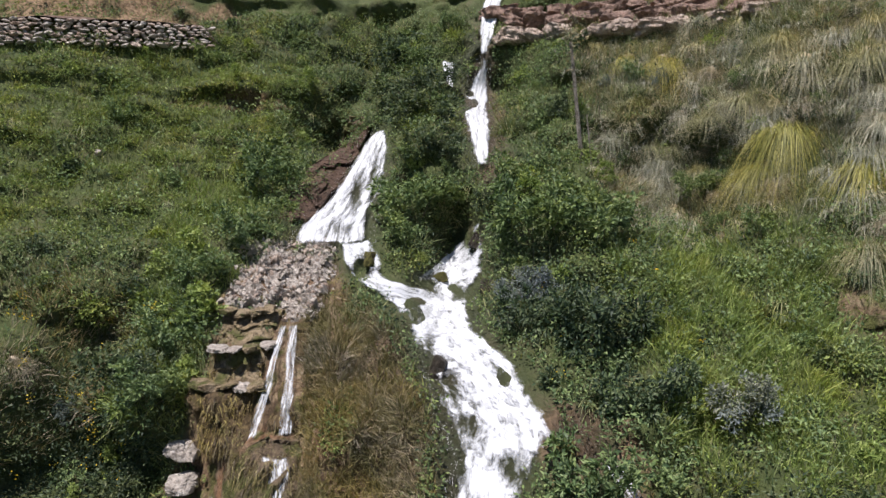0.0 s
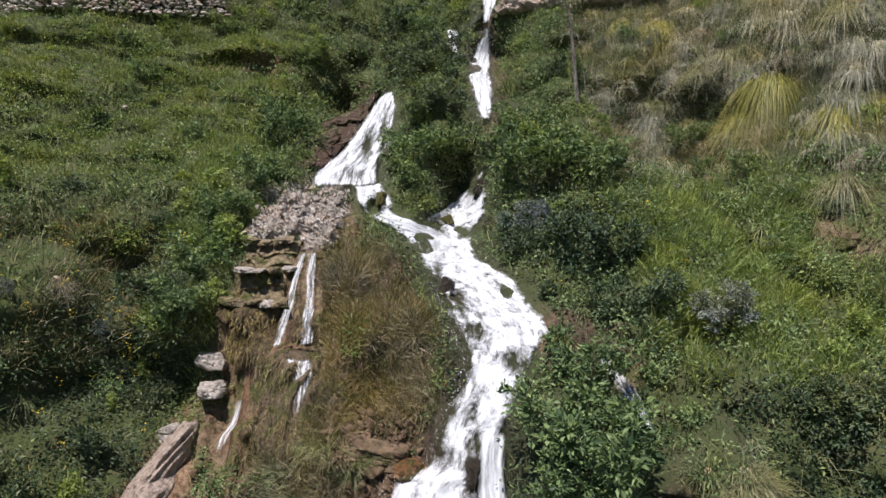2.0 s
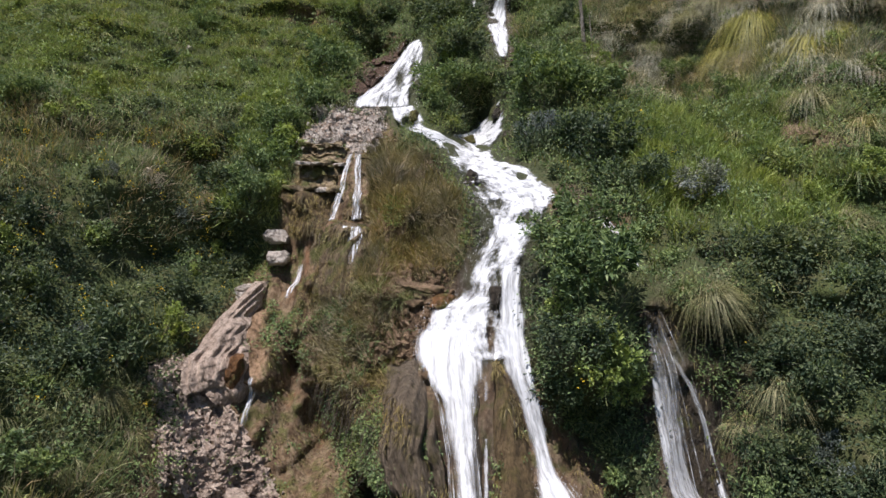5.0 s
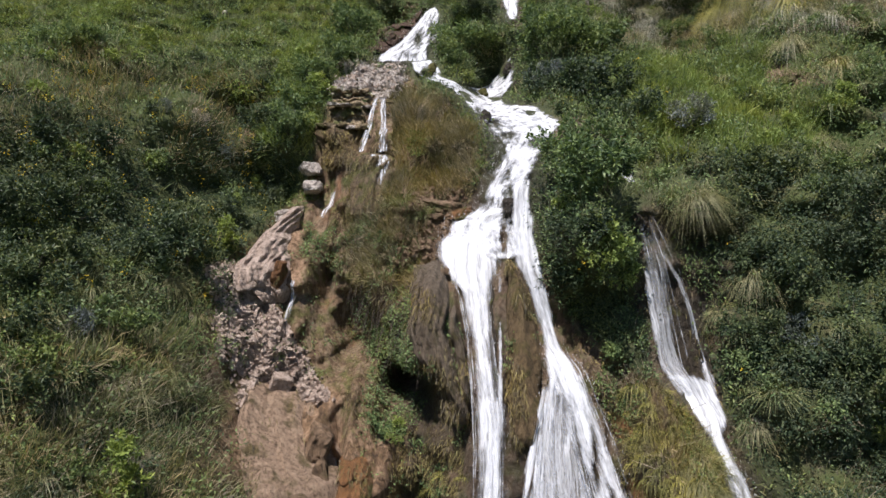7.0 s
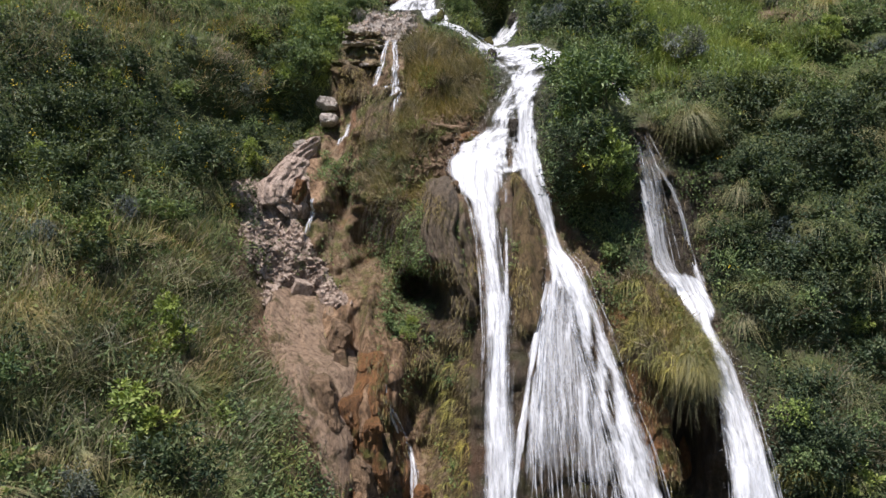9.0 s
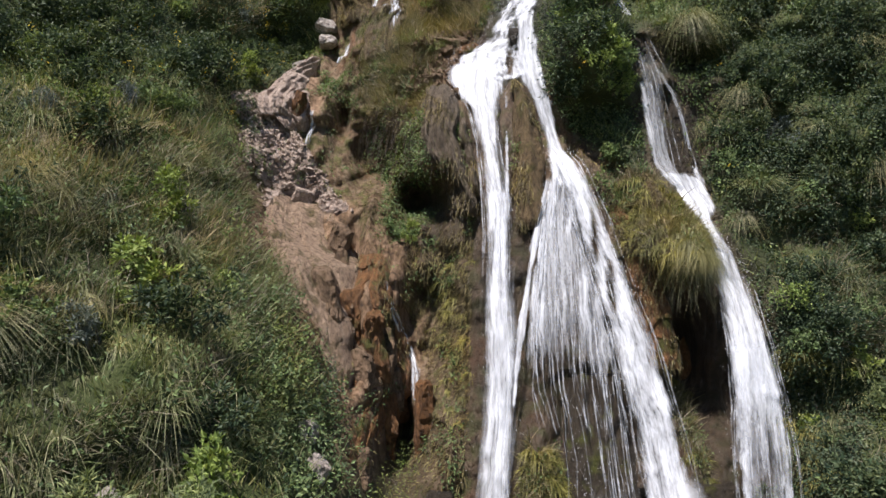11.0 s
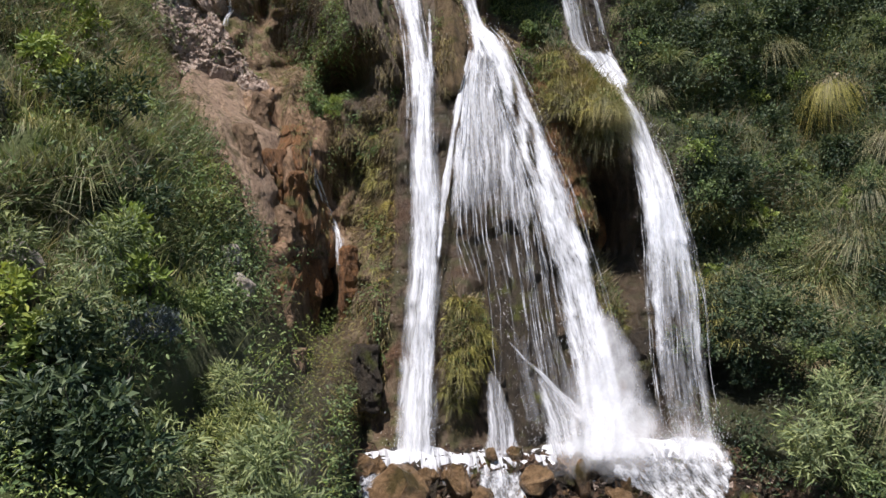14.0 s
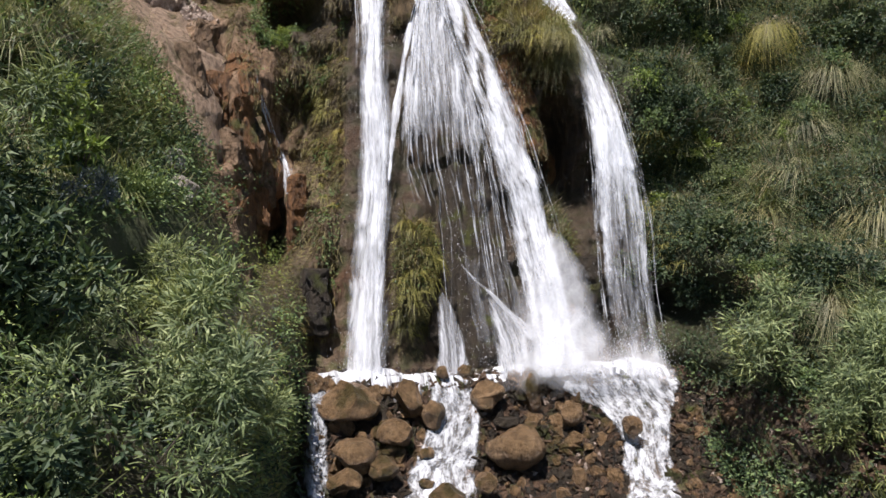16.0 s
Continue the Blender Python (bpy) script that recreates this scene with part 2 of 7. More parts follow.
MOSSGRASS = leaf_material("wet_moss_grass", (0.06, 0.06, 0.014), (0.165, 0.16, 0.032), (0.34, 0.32, 0.08), through=0.25, patch=1.2)
OLIVE = leaf_material("olive_grass", (0.055, 0.055, 0.02), (0.15, 0.142, 0.05), (0.30, 0.265, 0.11), through=0.25, patch=0.7)
FLOWER = leaf_material("yellow_flower", (0.45, 0.33, 0.01), (0.6, 0.45, 0.02), (0.7, 0.6, 0.08))
WHITEWATER = water_material("white_water", 0.21, 7.0, 0.45, soft=0.26, low=0.9, froth_scale=(16, 3), relief=0.12)
COREWATER = water_material("fan_water", 0.18, 6.0, 0.6, soft=0.22, low=0.82, froth_scale=(14, 4), weave=0.45, relief=0.3)
THINWATER = water_material("thin_water", 0.135, 9.0, 0.4, froth_scale=(30, 6), soft=0.26, most=0.92, weave=0.4)
GAUZE = water_material("gauzy_water", 0.06, 7.0, 0.5, froth_scale=(22, 7), soft=0.40, most=0.78)
THREAD = water_material("water_thread", 0.10, 9.0, 1.3, froth_scale=(30, 9), soft=0.3, low=0.9, most=0.85)
FROTH = water_material("frothing_water", 0.19, 6.5, 2.2, froth_scale=(20, 11), soft=0.2, relief=0.6, weave=0.4, low=0.58, tone=(0.69, 0.71, 0.735))
FANFROTH = water_material("spreading_froth", 0.18, 8.0, 0.9, froth_scale=(24, 7), soft=0.22, relief=0.3, low=0.68)
SPLASH = water_material("splashing_water", -0.01, 5.0, 1.6, froth_scale=(13, 7), soft=0.18)
RUNNING = water_material("running_water", 0.11, 6.0, 2.6, froth_scale=(20, 12), soft=0.2, relief=0.5, low=0.7, tone=(0.68, 0.70, 0.72))
VEILWATER = water_material("veil_water", 0.08, 6.0, 0.35, (0.55, 0.60, 0.64), soft=0.36, most=0.5)
RILLWATER = water_material("rill_water", 0.10, 14.0, 1.0, froth_scale=(30, 9), soft=0.2)
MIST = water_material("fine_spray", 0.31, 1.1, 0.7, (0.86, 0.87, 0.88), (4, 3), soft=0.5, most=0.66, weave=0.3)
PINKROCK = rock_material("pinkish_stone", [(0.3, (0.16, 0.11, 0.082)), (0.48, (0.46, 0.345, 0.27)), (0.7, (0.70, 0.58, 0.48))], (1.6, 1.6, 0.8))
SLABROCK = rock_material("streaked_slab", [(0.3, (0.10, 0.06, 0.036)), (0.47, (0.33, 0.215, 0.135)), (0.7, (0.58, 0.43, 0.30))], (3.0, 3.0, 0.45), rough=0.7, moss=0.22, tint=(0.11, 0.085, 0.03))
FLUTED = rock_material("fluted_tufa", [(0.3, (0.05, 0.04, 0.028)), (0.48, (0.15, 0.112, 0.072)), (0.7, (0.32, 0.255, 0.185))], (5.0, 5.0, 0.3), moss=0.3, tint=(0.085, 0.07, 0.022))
WILLOW = leaf_material("willow_leaf", (0.042, 0.064, 0.024), (0.125, 0.17, 0.058), (0.32, 0.37, 0.135))

# ---- the lie of the land: depth y over x and height z ----
PROFILE = np.array([(-10.5, -12.98), (-9.5, -9.21), (-8.0, -7.97), (-5.0, -5.58), (-2.0, -4.83), (1.0, -3.54), (4.0, -1.98), (7.0, -0.06), (10.0, 2.82), (13.0, 7.01), (16.0, 10.58), (19.0, 13.18), (22.0, 15.78), (25.0, 18.77)])
BANK = np.array([(-10.5, 0.77), (-8.0, -7.52), (-5.0, -7.14), (-2.0, -6.3), (1.0, -4.4), (4.0, 0.0)])
BANK_EDGE = np.array([(-9.5, -0.9), (-8.2, -1.0), (-7.0, -1.3), (-5.0, -2.5), (-3.0, -3.5), (-1.2, -4.6), (1.0, -6.0), (4.0, -7.3)])
# spurs and brows: x, z, half-width, half-height, depth
BULGES = ((13.5, -9.5, 4.0, 6.0, -4.06), (15.0, 20.0, 4.0, 6.0, -5.52), (-14.5, 7.0, 2.5, 8.0, -4.53), (-9.5, -5.5, 2.5, 8.0, -3.34), (-9.5, 2.0, 2.0, 4.0, -2.4), (-3.0, -9.0, 1.2, 1.2, -2.8), (3.5, 7.0, 1.2, 2.5, -1.89), (-16.0, 20.5, 2.5, 8.0, -1.33), (8.5, 24.0, 2.0, 4.0, -0.99), (0.5, 17.5, 1.2, 1.2, -1.54), (15.0, 12.5, 4.0, 3.0, -1.5), (-13.5, 3.5, 4.0, 3.0, -3.14), (-1.5, 5.0, 1.2, 2.5, -1.6), (-1.0, -7.5, 1.2, 1.2, -1.74))
# gullies and recesses, the same way
HOLLOWS = ((-3.5, 5.0, 4.0, 6.0, 3.15), (-8.0, 7.5, 2.5, 2.0, 4.01), (-2.0, 21.5, 4.0, 6.0, 3.39), (-2.0, -6.0, 1.2, 1.2, 2.9), (-3.5, 18.0, 1.2, 1.2, 2.96), (-3.5, -3.5, 1.2, 1.2, 2.13), (-8.0, 10.5, 1.2, 1.2, 2.24), (1.5, 13.0, 1.2, 2.5, 3.62), (12.0, -1.0, 2.0, 4.0, 2.1), (-1.0, -2.5, 1.2, 2.5, 3.06), (-5.5, 1.5, 1.2, 1.2, 0.9), (9.0, 15.5, 2.5, 2.0, 2.26), (7.5, -4.0, 2.5, 2.0, 2.09), (3.5, -8.5, 2.5, 8.0, 1.67), (3.5, 20.0, 1.8, 1.8, 2.57), (-8.5, 23.5, 2.5, 8.0, 1.4), (7.0, 2.5, 1.8, 1.8, 1.53), (-3.0, 2.5, 1.2, 1.2, 1.41))
# caves under the brows
CAVES = ((-1.75, -5.2, 0.3, 1.4, 1.8), (-1.3, 1.5, 0.75, 0.62, 3.4), (-4.1, 4.5, 0.28, 0.7, 1.6), (6.15, -2.6, 0.5, 1.3, 2.6), (-1.75, -7.0, 0.55, 1.5, 2.4), (8.75, -7.2, 0.75, 0.95, 3.6), (7.4, 5.9, 0.8, 0.5, 1.3), (-3.2, -0.4, 0.2, 1.0, 1.2), (-2.9, -6.0, 0.3, 0.9, 1.2), (-0.6, -6.4, 0.3, 1.2, 0.8))
BED = np.array([(-11.7, -24.0), (-11.5, -14.0), (-11.0, -9.2), (-10.4, -8.0), (-9.7, -7.35), (-9.2, -6.95), (-8.85, -6.75), (-8.72, -6.4), (-8.6, -5.6), (-8.2, -5.3)])
# the cliff behind the falls stands back at least this far
BACK = np.array([(-8.8, -5.5), (-6.0, -4.9), (-4.0, -4.4), (-2.0, -3.9), (0.0, -3.1), (2.4, -2.1), (4.0, -1.0), (5.5, 0.4)])
# rounded domes and ledges with a sharp upper lip: x, lip z, half-width, height, overhang
SHELVES = ((-2.85, 8.85, 1.05, 4.6, 0.85), (-4.25, 6.85, 0.45, 3.4, 0.6), (-4.1, 10.95, 0.8, 0.7, 0.5), (-4.3, 9.85, 0.9, 0.7, 0.5), (-0.5, 4.95, 0.7, 4.2, 0.8), (-1.2, 6.9, 0.8, 0.6, 0.4), (-5.6, 6.3, 0.6, 2.0, 0.5), (0.1, -0.4, 0.5, 5.0, 0.4), (-2.2, -0.7, 0.6, 3.2, 0.5))
# overhanging brows: x, lower edge z, half-width, height, overhang
BROWS = ((-7.0, 19.7, 2.8, 1.2, 0.9), (-1.15, 2.15, 0.75, 2.2, 0.9), (0.0, 1.0, 0.5, 3.6, 0.45), (5.35, -0.35, 0.85, 2.3, 1.5), (6.1, -0.9, 0.5, 1.6, 0.9), (-3.9, -2.9, 0.45, 2.4, 0.6), (-2.3, -4.0, 0.6, 3.2, 0.7), (1.84, 1.5, 0.33, 2.5, 0.55), (2.0, -2.6, 0.35, 3.2, 0.35), (-4.9, 4.2, 0.8, 1.6, 0.5), (-3.0, 4.4, 0.9, 2.0, 0.5), (5.9, 6.4, 1.6, 1.0, 0.5), (-0.9, -4.6, 0.5, 3.0, 0.5), (2.0, -7.2, 0.5, 3.4, 0.6), (9.0, -6.8, 1.0, 2.0, 0.8), (8.0, -3.0, 0.6, 2.5, 0.5))


def smooth(a, b, x):
    t = np.clip((x - a) / (b - a), 0, 1)
    return t * t * (3 - 2 * t)


def knots(z, table):
    return sum(w * np.interp(z + o, table[:, 0], table[:, 1]) for o, w in ((-0.8, 0.25), (0, 0.5), (0.8, 0.25)))


def grain(x, z, sx, sz, seed):
    """Smooth value noise on a lattice, from -1 to 1."""
    u, v = np.asarray(x) * sx + 137.3, np.asarray(z) * sz + 91.7
    i, j = np.floor(u).astype(int), np.floor(v).astype(int)
    fu, fv = u - i, v - j
    fu, fv = fu * fu * (3 - 2 * fu), fv * fv * (3 - 2 * fv)

    def h(a, b):
        s = np.sin(a * 127.1 + b * 311.7 + seed * 74.7) * 43758.5453
        return (s - np.floor(s)) * 2 - 1
    return (h(i, j) * (1 - fu) + h(i + 1, j) * fu) * (1 - fv) + (h(i, j + 1) * (1 - fu) + h(i + 1, j + 1) * fu) * fv


def shape_of_land(x, z):
    x, z = np.asarray(x, float), np.asarray(z, float)
    edge = np.interp(z, BANK_EDGE[:, 0], BANK_EDGE[:, 1])
    y = knots(z, PROFILE) + np.interp(z, BANK[:, 0], BANK[:, 1]) / (1 + np.exp(np.clip((x - edge) / 0.28, -40, 40)))
    for cx, cz, wx, wz, a in BULGES + HOLLOWS + CAVES:
        y = y + a * np.exp(-((x - cx) / wx) ** 2 - ((z - cz) / wz) ** 2)
    back = np.interp(z, BACK[:, 0], BACK[:, 1])
    window = smooth(-1.6, -0.6, x) * (1 - smooth(8.0, 8.8, x)) * (1 - smooth(2.0, 5.0, z))
    y = y + window * np.maximum(back - y, 0)
    ripple = z + 0.12 * grain(x, 0 * x, 4, 1, 17)
    for cx, zb, wx, h, a in BROWS:
        y = y - a * np.exp(-((x - cx) / wx) ** 4) * smooth(zb - 0.12, zb + 0.14, ripple) * (1 - smooth(zb + 0.15 * h, zb + 1.25 * h, z))
    for cx, zt, wx, h, a in SHELVES:
        y = y - a * np.exp(-((x - cx) / wx) ** 4) * smooth(zt + 0.10, zt - 0.16, ripple + 0.35 * ((x - cx) / wx) ** 2) * smooth(zt - 1.2 * h, zt - 0.15 * h, z)
    w = smooth(-0.95, -0.55, x) * (1 - smooth(8.3, 9.3, x)) * (1 - smooth(-8.7, -8.2, z))
    return y * (1 - w) + np.interp(z, BED[:, 0], BED[:, 1]) * w


# where rock lies bare, between these two edges at each height
BARE_LEFT = np.array([(-9, -0.9), (-7, -1.3), (-5, -2.5), (-3, -3.5), (-1.2, -4.3), (0.5, -5.7), (2, -6.5), (4, -7.0), (4.8, -7.4), (5.3, -6.6), (6.6, -6.3), (8, -5.3), (10, -4.9), (12, -5.1), (13.4, -3.8)])
BARE_RIGHT = np.array([(-9, 8.3), (-5, 8.15), (-1, 7.7), (1, 7.2), (2.4, 4.4), (4, 3.0), (5.2, 2.5), (7, 1.0), (9, 1.0), (11, 0.0), (12, -1.4), (13.4, -2.2)])


def bare_shape(x, z):
    l = np.interp(z, BARE_LEFT[:, 0], BARE_LEFT[:, 1])
    r = np.interp(z, BARE_RIGHT[:, 0], BARE_RIGHT[:, 1])
    b = smooth(-0.3, 0.3, x - l) * smooth(-0.3, 0.3, r - x) * (1 - smooth(13.2, 14.0, z))
    for cx, cz, wx, wz in ((-2.9, 16.4, 0.9, 2.2), (-7.0, 19.35, 2.4, 0.4), (3.0, 19.0, 0.8, 3.5), (4.1, 9.2, 0.9, 0.6), (5.2, 8.7, 0.5, 0.5), (12.0, 11.6, 0.9, 0.6), (9.0, 23.2, 5.0, 0.6), (-7.9, 10.2, 0.45, 0.8), (-15.5, 24.0, 7.5, 1.5), (6.3, 4.0, 1.3, 2.5), (8.8, -9.3, 1.5, 0.7)):
        r = ((x - cx) / wx) ** 2 + ((z - cz) / wz) ** 2 + 0.7 * grain(x, z, 1.6, 1.9, 61) + 0.5 * grain(x, z, 4.1, 3.7, 62)
        b = np.maximum(b, 0.85 * smooth(1.2, 0.4, r))
    return np.clip(b, 0, 1)


def cave(x, z):
    return np.clip(sum(np.exp(-((x - cx) / wx) ** 2 - ((z - cz) / wz) ** 2) for cx, cz, wx, wz, a in CAVES) * 1.6, 0, 1)


def wet_and_shade(x, z):
    w = np.zeros_like(x)
    # damp by the water; the spots at recesses and an overhang paint their shade
    for cx, cz, wx, wz in ((1.2, -2, 1.3, 7), (3.6, -4, 2.2, 6), (7.0, -4, 1.4, 7), (6.2, 4, 1.4, 3), (1.5, 8.5, 1.8, 4), (-2.2, 15.5, 1.6, 2.5), (2.8, 19, 0.9, 4), (3.5, -9.5, 5, 1.5), (-1.7, -7, 1.2, 2), (6.1, -4.5, 0.9, 3.5), (0.55, 7.7, 0.5, 1.0), (-0.6, 0.3, 0.8, 1.8), (4.6, -0.6, 0.5, 1.6), (8.9, -7.2, 1.1, 1.4), (4.1, 9.2, 0.8, 0.7), (7.3, 4.5, 0.6, 2.5)):
        w = np.maximum(w, np.exp(-((x - cx) / wx) ** 2 - ((z - cz) / wz) ** 2))
    return np.clip(w * 1.3, 0, 1)


def cliff(x, z):
    """The broken reddish cliff between the leafy bank and the tall fall."""
    e = np.interp(z, BANK_EDGE[:, 0], BANK_EDGE[:, 1])
    return smooth(-0.3, 0.3, x - e) * (1 - smooth(-1.6, -0.9, x)) * smooth(-8.4, -7.6, z) * (1 - smooth(-0.2, 1.0, z))


def reddish(x, z):
    out = cliff(x, z)
    for cx, cz, wx, wz in ((-4.6, 0.6, 1.6, 1.2), (4.3, 9.3, 1.3, 0.9), (-0.7, 6.5, 1.0, 1.0), (-5.7, 5.0, 0.9, 1.6), (-3.0, 16.6, 1.2, 1.6), (-15.5, 24.0, 8.0, 1.8), (6.5, -2.8, 0.7, 1.6), (-4.0, 12.4, 1.4, 0.9)):
        r = ((x - cx) / wx) ** 2 + ((z - cz) / wz) ** 2 + 0.5 * grain(x, z, 1.9, 2.1, 65)
        out = np.maximum(out, smooth(1.3, 0.5, r))
    return out


def fracture(x, z, sx, sz, seed):
    """Upright broken blocks: a step of its own for each cell."""
    i = np.floor(x * sx + 0.5 * grain(x, z, 1.1, 0.9, seed))
    h1 = np.sin(i * 91.7 + seed) * 43758.5453
    j = np.floor(z * sz + 3 * (h1 - np.floor(h1)) + 0.35 * grain(x, z, 2.5, 1, seed + 1))
    h2 = np.sin(i * 127.1 + j * 311.7 + seed * 7.3) * 43758.5453
    return (h2 - np.floor(h2)) * 2 - 1


def domes(x, z, size, seed):
    """Rounded bush-like swellings side by side, steeper below than above, with creases between; 0 to 1."""
    u, v = x / size, z / size
    i0, j0 = np.floor(u), np.floor(v)
    best = np.zeros_like(u)

    def h(a, b, k):
        s = np.sin(a * 127.1 + b * 311.7 + (seed + k) * 74.7) * 43758.5453
        return s - np.floor(s)
    for di in (-1, 0, 1):
        for dj in (-1, 0, 1):
            a, b = i0 + di, j0 + dj
            r = 0.5 + 0.45 * h(a, b, 2)
            dx, dz = (u - a - h(a, b, 0)) / r, (v - b - h(a, b, 1)) / r
            dz = np.where(dz < 0, 1.5 * dz, 0.85 * dz)
            best = np.maximum(best, (0.3 + 0.7 * h(a, b, 3)) * np.sqrt(np.clip(1 - dx * dx - dz * dz, 0, 1)))
    return best


# the beds of the streams: z, left and right edge
BEDS = (((25.5, 3.2, 4.3), (21.9, 2.7, 3.5), (19.9, 2.1, 3.4), (17.6, 2.0, 3.3), (16.3, 2.3, 3.1)),
        ((18.2, -1.6, -0.8), (16.2, -2.5, -0.6), (14.7, -3.1, -0.7), (13.4, -3.6, -0.7), (12.5, -2.0, -0.3), (11.5, -0.4, 2.2), (10.5, 0.3, 3.2), (9.4, 1.0, 3.8), (8.4, 1.2, 3.1), (7.1, 0.6, 2.4), (6.0, -0.4, 2.3), (5.0, -0.5, 2.5), (3.0, 0.4, 2.9), (0.5, 0.5, 4.1), (-8.8, 0.0, 5.9)),
        ((21.8, 1.0, 2.1), (20.0, 1.4, 1.9)), ((14.4, 2.2, 2.8), (13.1, 1.2, 2.7), (12.0, 0.2, 2.3), (11.4, 0.8, 2.2)),
        ((9.1, 4.5, 4.8), (8.0, 5.0, 5.6), (7.0, 5.1, 5.7), (5.0, 5.1, 6.6), (1.5, 5.7, 7.2), (-1.0, 6.5, 7.5), (-8.9, 6.5, 8.0)))


def off_stream(x, z):
    """0 on a stream bed, 1 well clear of it."""
    out = np.ones_like(x)
    for bed in BEDS:
        b = np.array(bed)[::-1]
        l, r = np.interp(z, b[:, 0], b[:, 1]), np.interp(z, b[:, 0], b[:, 2])
        side = np.maximum(np.maximum(l - x, x - r), np.maximum(b[0, 0] - z, z - b[-1, 0]))
        out = np.minimum(out, smooth(0.0, 0.8, side))
    return out


def bushy(x, z):
    """Where the slope is grown over with bushes rather than turf."""
    turf = smooth(13.2, 14.4, z) * smooth(-3.8, -5.0, x) + 0.5 * smooth(8.0, 9.2, z) * smooth(14.0, 12.8, z) * smooth(6.0, 6.8, x) * smooth(12.4, 11.6, x)
    turf = turf + 0.6 * smooth(13.6, 14.6, z) * smooth(6.0, 7.2, x)
    return (1 - bare_shape(x, z)) * (1 - np.clip(turf, 0, 1)) * smooth(-10.2, -9.2, z) * off_stream(x, z)


def relief(x, z):
    """Roughness of the land: flutes and lumps on bare rock, hummocks elsewhere."""
    b = bare_shape(x, z)
    flute = grain(x, z, 3.0, 0.5, 1) * 0.24 + grain(x, z, 7.0, 0.9, 2) * 0.11 + grain(x, z, 1.4, 1.2, 3) * 0.34 + grain(x, z, 4.3, 4.6, 4) * 0.10 + grain(x, z, 8, 8, 9) * 0.05
    hummock = grain(x, z, 0.7, 0.8, 5) * 0.36 + grain(x, z, 1.7, 1.9, 6) * 0.22 + grain(x, z, 4.1, 4.7, 7) * 0.06
    hummock = hummock + 0.26 * grain(x, z + 0.15 * x, 0.6, 3.0, 8) * smooth(13.5, 14.5, z) * (1 - smooth(-5, -4, x))
    drip = grain(x, z, 1.3, 0.9, 31)
    fold = 1 - np.abs(grain(x + 0.15 * drip, z, 1.7, 0.42, 32))
    saw = (0.55 * z + 0.6 * grain(x, z, 0.8, 0.3, 33)) % 1.0
    flute = flute * 0.8 + (0.40 - 0.46 * fold * fold - 0.30 * (1 - saw) * smooth(0.0, 0.12, saw)) * off_stream(x, z)
    hummock = hummock + 0.10 * grain(x, z, 2.6, 3.4, 34) * smooth(12.5, 14.0, z)
    calm = 1 - 0.8 * (1 - smooth(-9.2, -8.3, z)) * smooth(-0.9, -0.5, x) * (1 - smooth(8.5, 9.2, x))
    k = cliff(x, z)
    flute = flute * (1 - 0.5 * k) + k * (0.26 * fracture(x, z, 2.1, 0.6, 3) + 0.10 * fracture(x, z, 5.3, 1.7, 4))
    swell = bushy(x, z) * (0.5 - 1.15 * domes(x, z, 1.8, 21) - 0.42 * domes(x, z, 0.7, 22))
    return (b * flute + (1 - b) * hummock + swell) * calm


# the land is worked out once on a fine lattice and looked up from there
CELL = 0.06
LAT_X, LAT_Z = np.meshgrid(np.arange(-24.0, 24.1, CELL), np.arange(-11.7, 26.0, CELL))
LAT_DEPTH = shape_of_land(LAT_X, LAT_Z)
LAT_LAND = LAT_DEPTH + relief(LAT_X, LAT_Z)
LAT_BARE = bare_shape(LAT_X, LAT_Z)
LAT_SWELL = 1 - bushy(LAT_X, LAT_Z) * (1 - np.clip(1.6 * domes(LAT_X, LAT_Z, 1.8, 21), 0, 1)) * (1 - np.clip(1.2 * domes(LAT_X, LAT_Z, 0.7, 22), 0, 1))


def lookup(table, x, z):
    u = np.clip((np.asarray(x, float) + 24.0) / CELL, 0, table.shape[1] - 1.001)
    v = np.clip((np.asarray(z, float) + 11.7) / CELL, 0, table.shape[0] - 1.001)
    i, j = u.astype(int), v.astype(int)
    fu, fv = u - i, v - j
    return (table[j, i] * (1 - fu) + table[j, i + 1] * fu) * (1 - fv) + (table[j + 1, i] * (1 - fu) + table[j + 1, i + 1] * fu) * fv


def depth(x, z):
    return lookup(LAT_DEPTH, x, z)


def land(x, z):
    return lookup(LAT_LAND, x, z)


def bareness(x, z):
    return lookup(LAT_BARE, x, z)


def swelling(x, z):
    """1 on the swellings, towards 0 in the creases between them."""
    return lookup(LAT_SWELL, x, z)


def normals(x, z, e=0.12):
    dx = (land(x + e, z) - land(x - e, z)) / (2 * e)
    dz = (land(x, z + e) - land(x, z - e)) / (2 * e)
    v = np.stack([dx, -np.ones_like(dx), dz], -1)
    return v / np.linalg.norm(v, axis=-1, keepdims=True)


# ---- mesh helpers ----
def mesh_from(name, verts, faces, material, smooth_shade=True):
    me = bpy.data.meshes.new(name)
    verts, faces = np.asarray(verts, np.float32), np.asarray(faces, np.int32)
    k = faces.shape[1]
    me.vertices.add(len(verts))
    me.vertices.foreach_set("co", verts.ravel())
    me.loops.add(faces.size)
    me.loops.foreach_set("vertex_index", faces.ravel())
    me.polygons.add(len(faces))
    me.polygons.foreach_set("loop_start", np.arange(0, faces.size, k, dtype=np.int32))
    me.polygons.foreach_set("loop_total", np.full(len(faces), k, np.int32))
    me.polygons.foreach_set("use_smooth", np.full(len(faces), smooth_shade, bool))
    me.update(calc_edges=True)
    me.materials.append(material)
    return me


def grid_faces(rows, cols):
    a = (np.arange(rows - 1)[:, None] * cols + np.arange(cols - 1)[None, :]).ravel()
    return np.stack([a, a + 1, a + cols + 1, a + cols], -1)


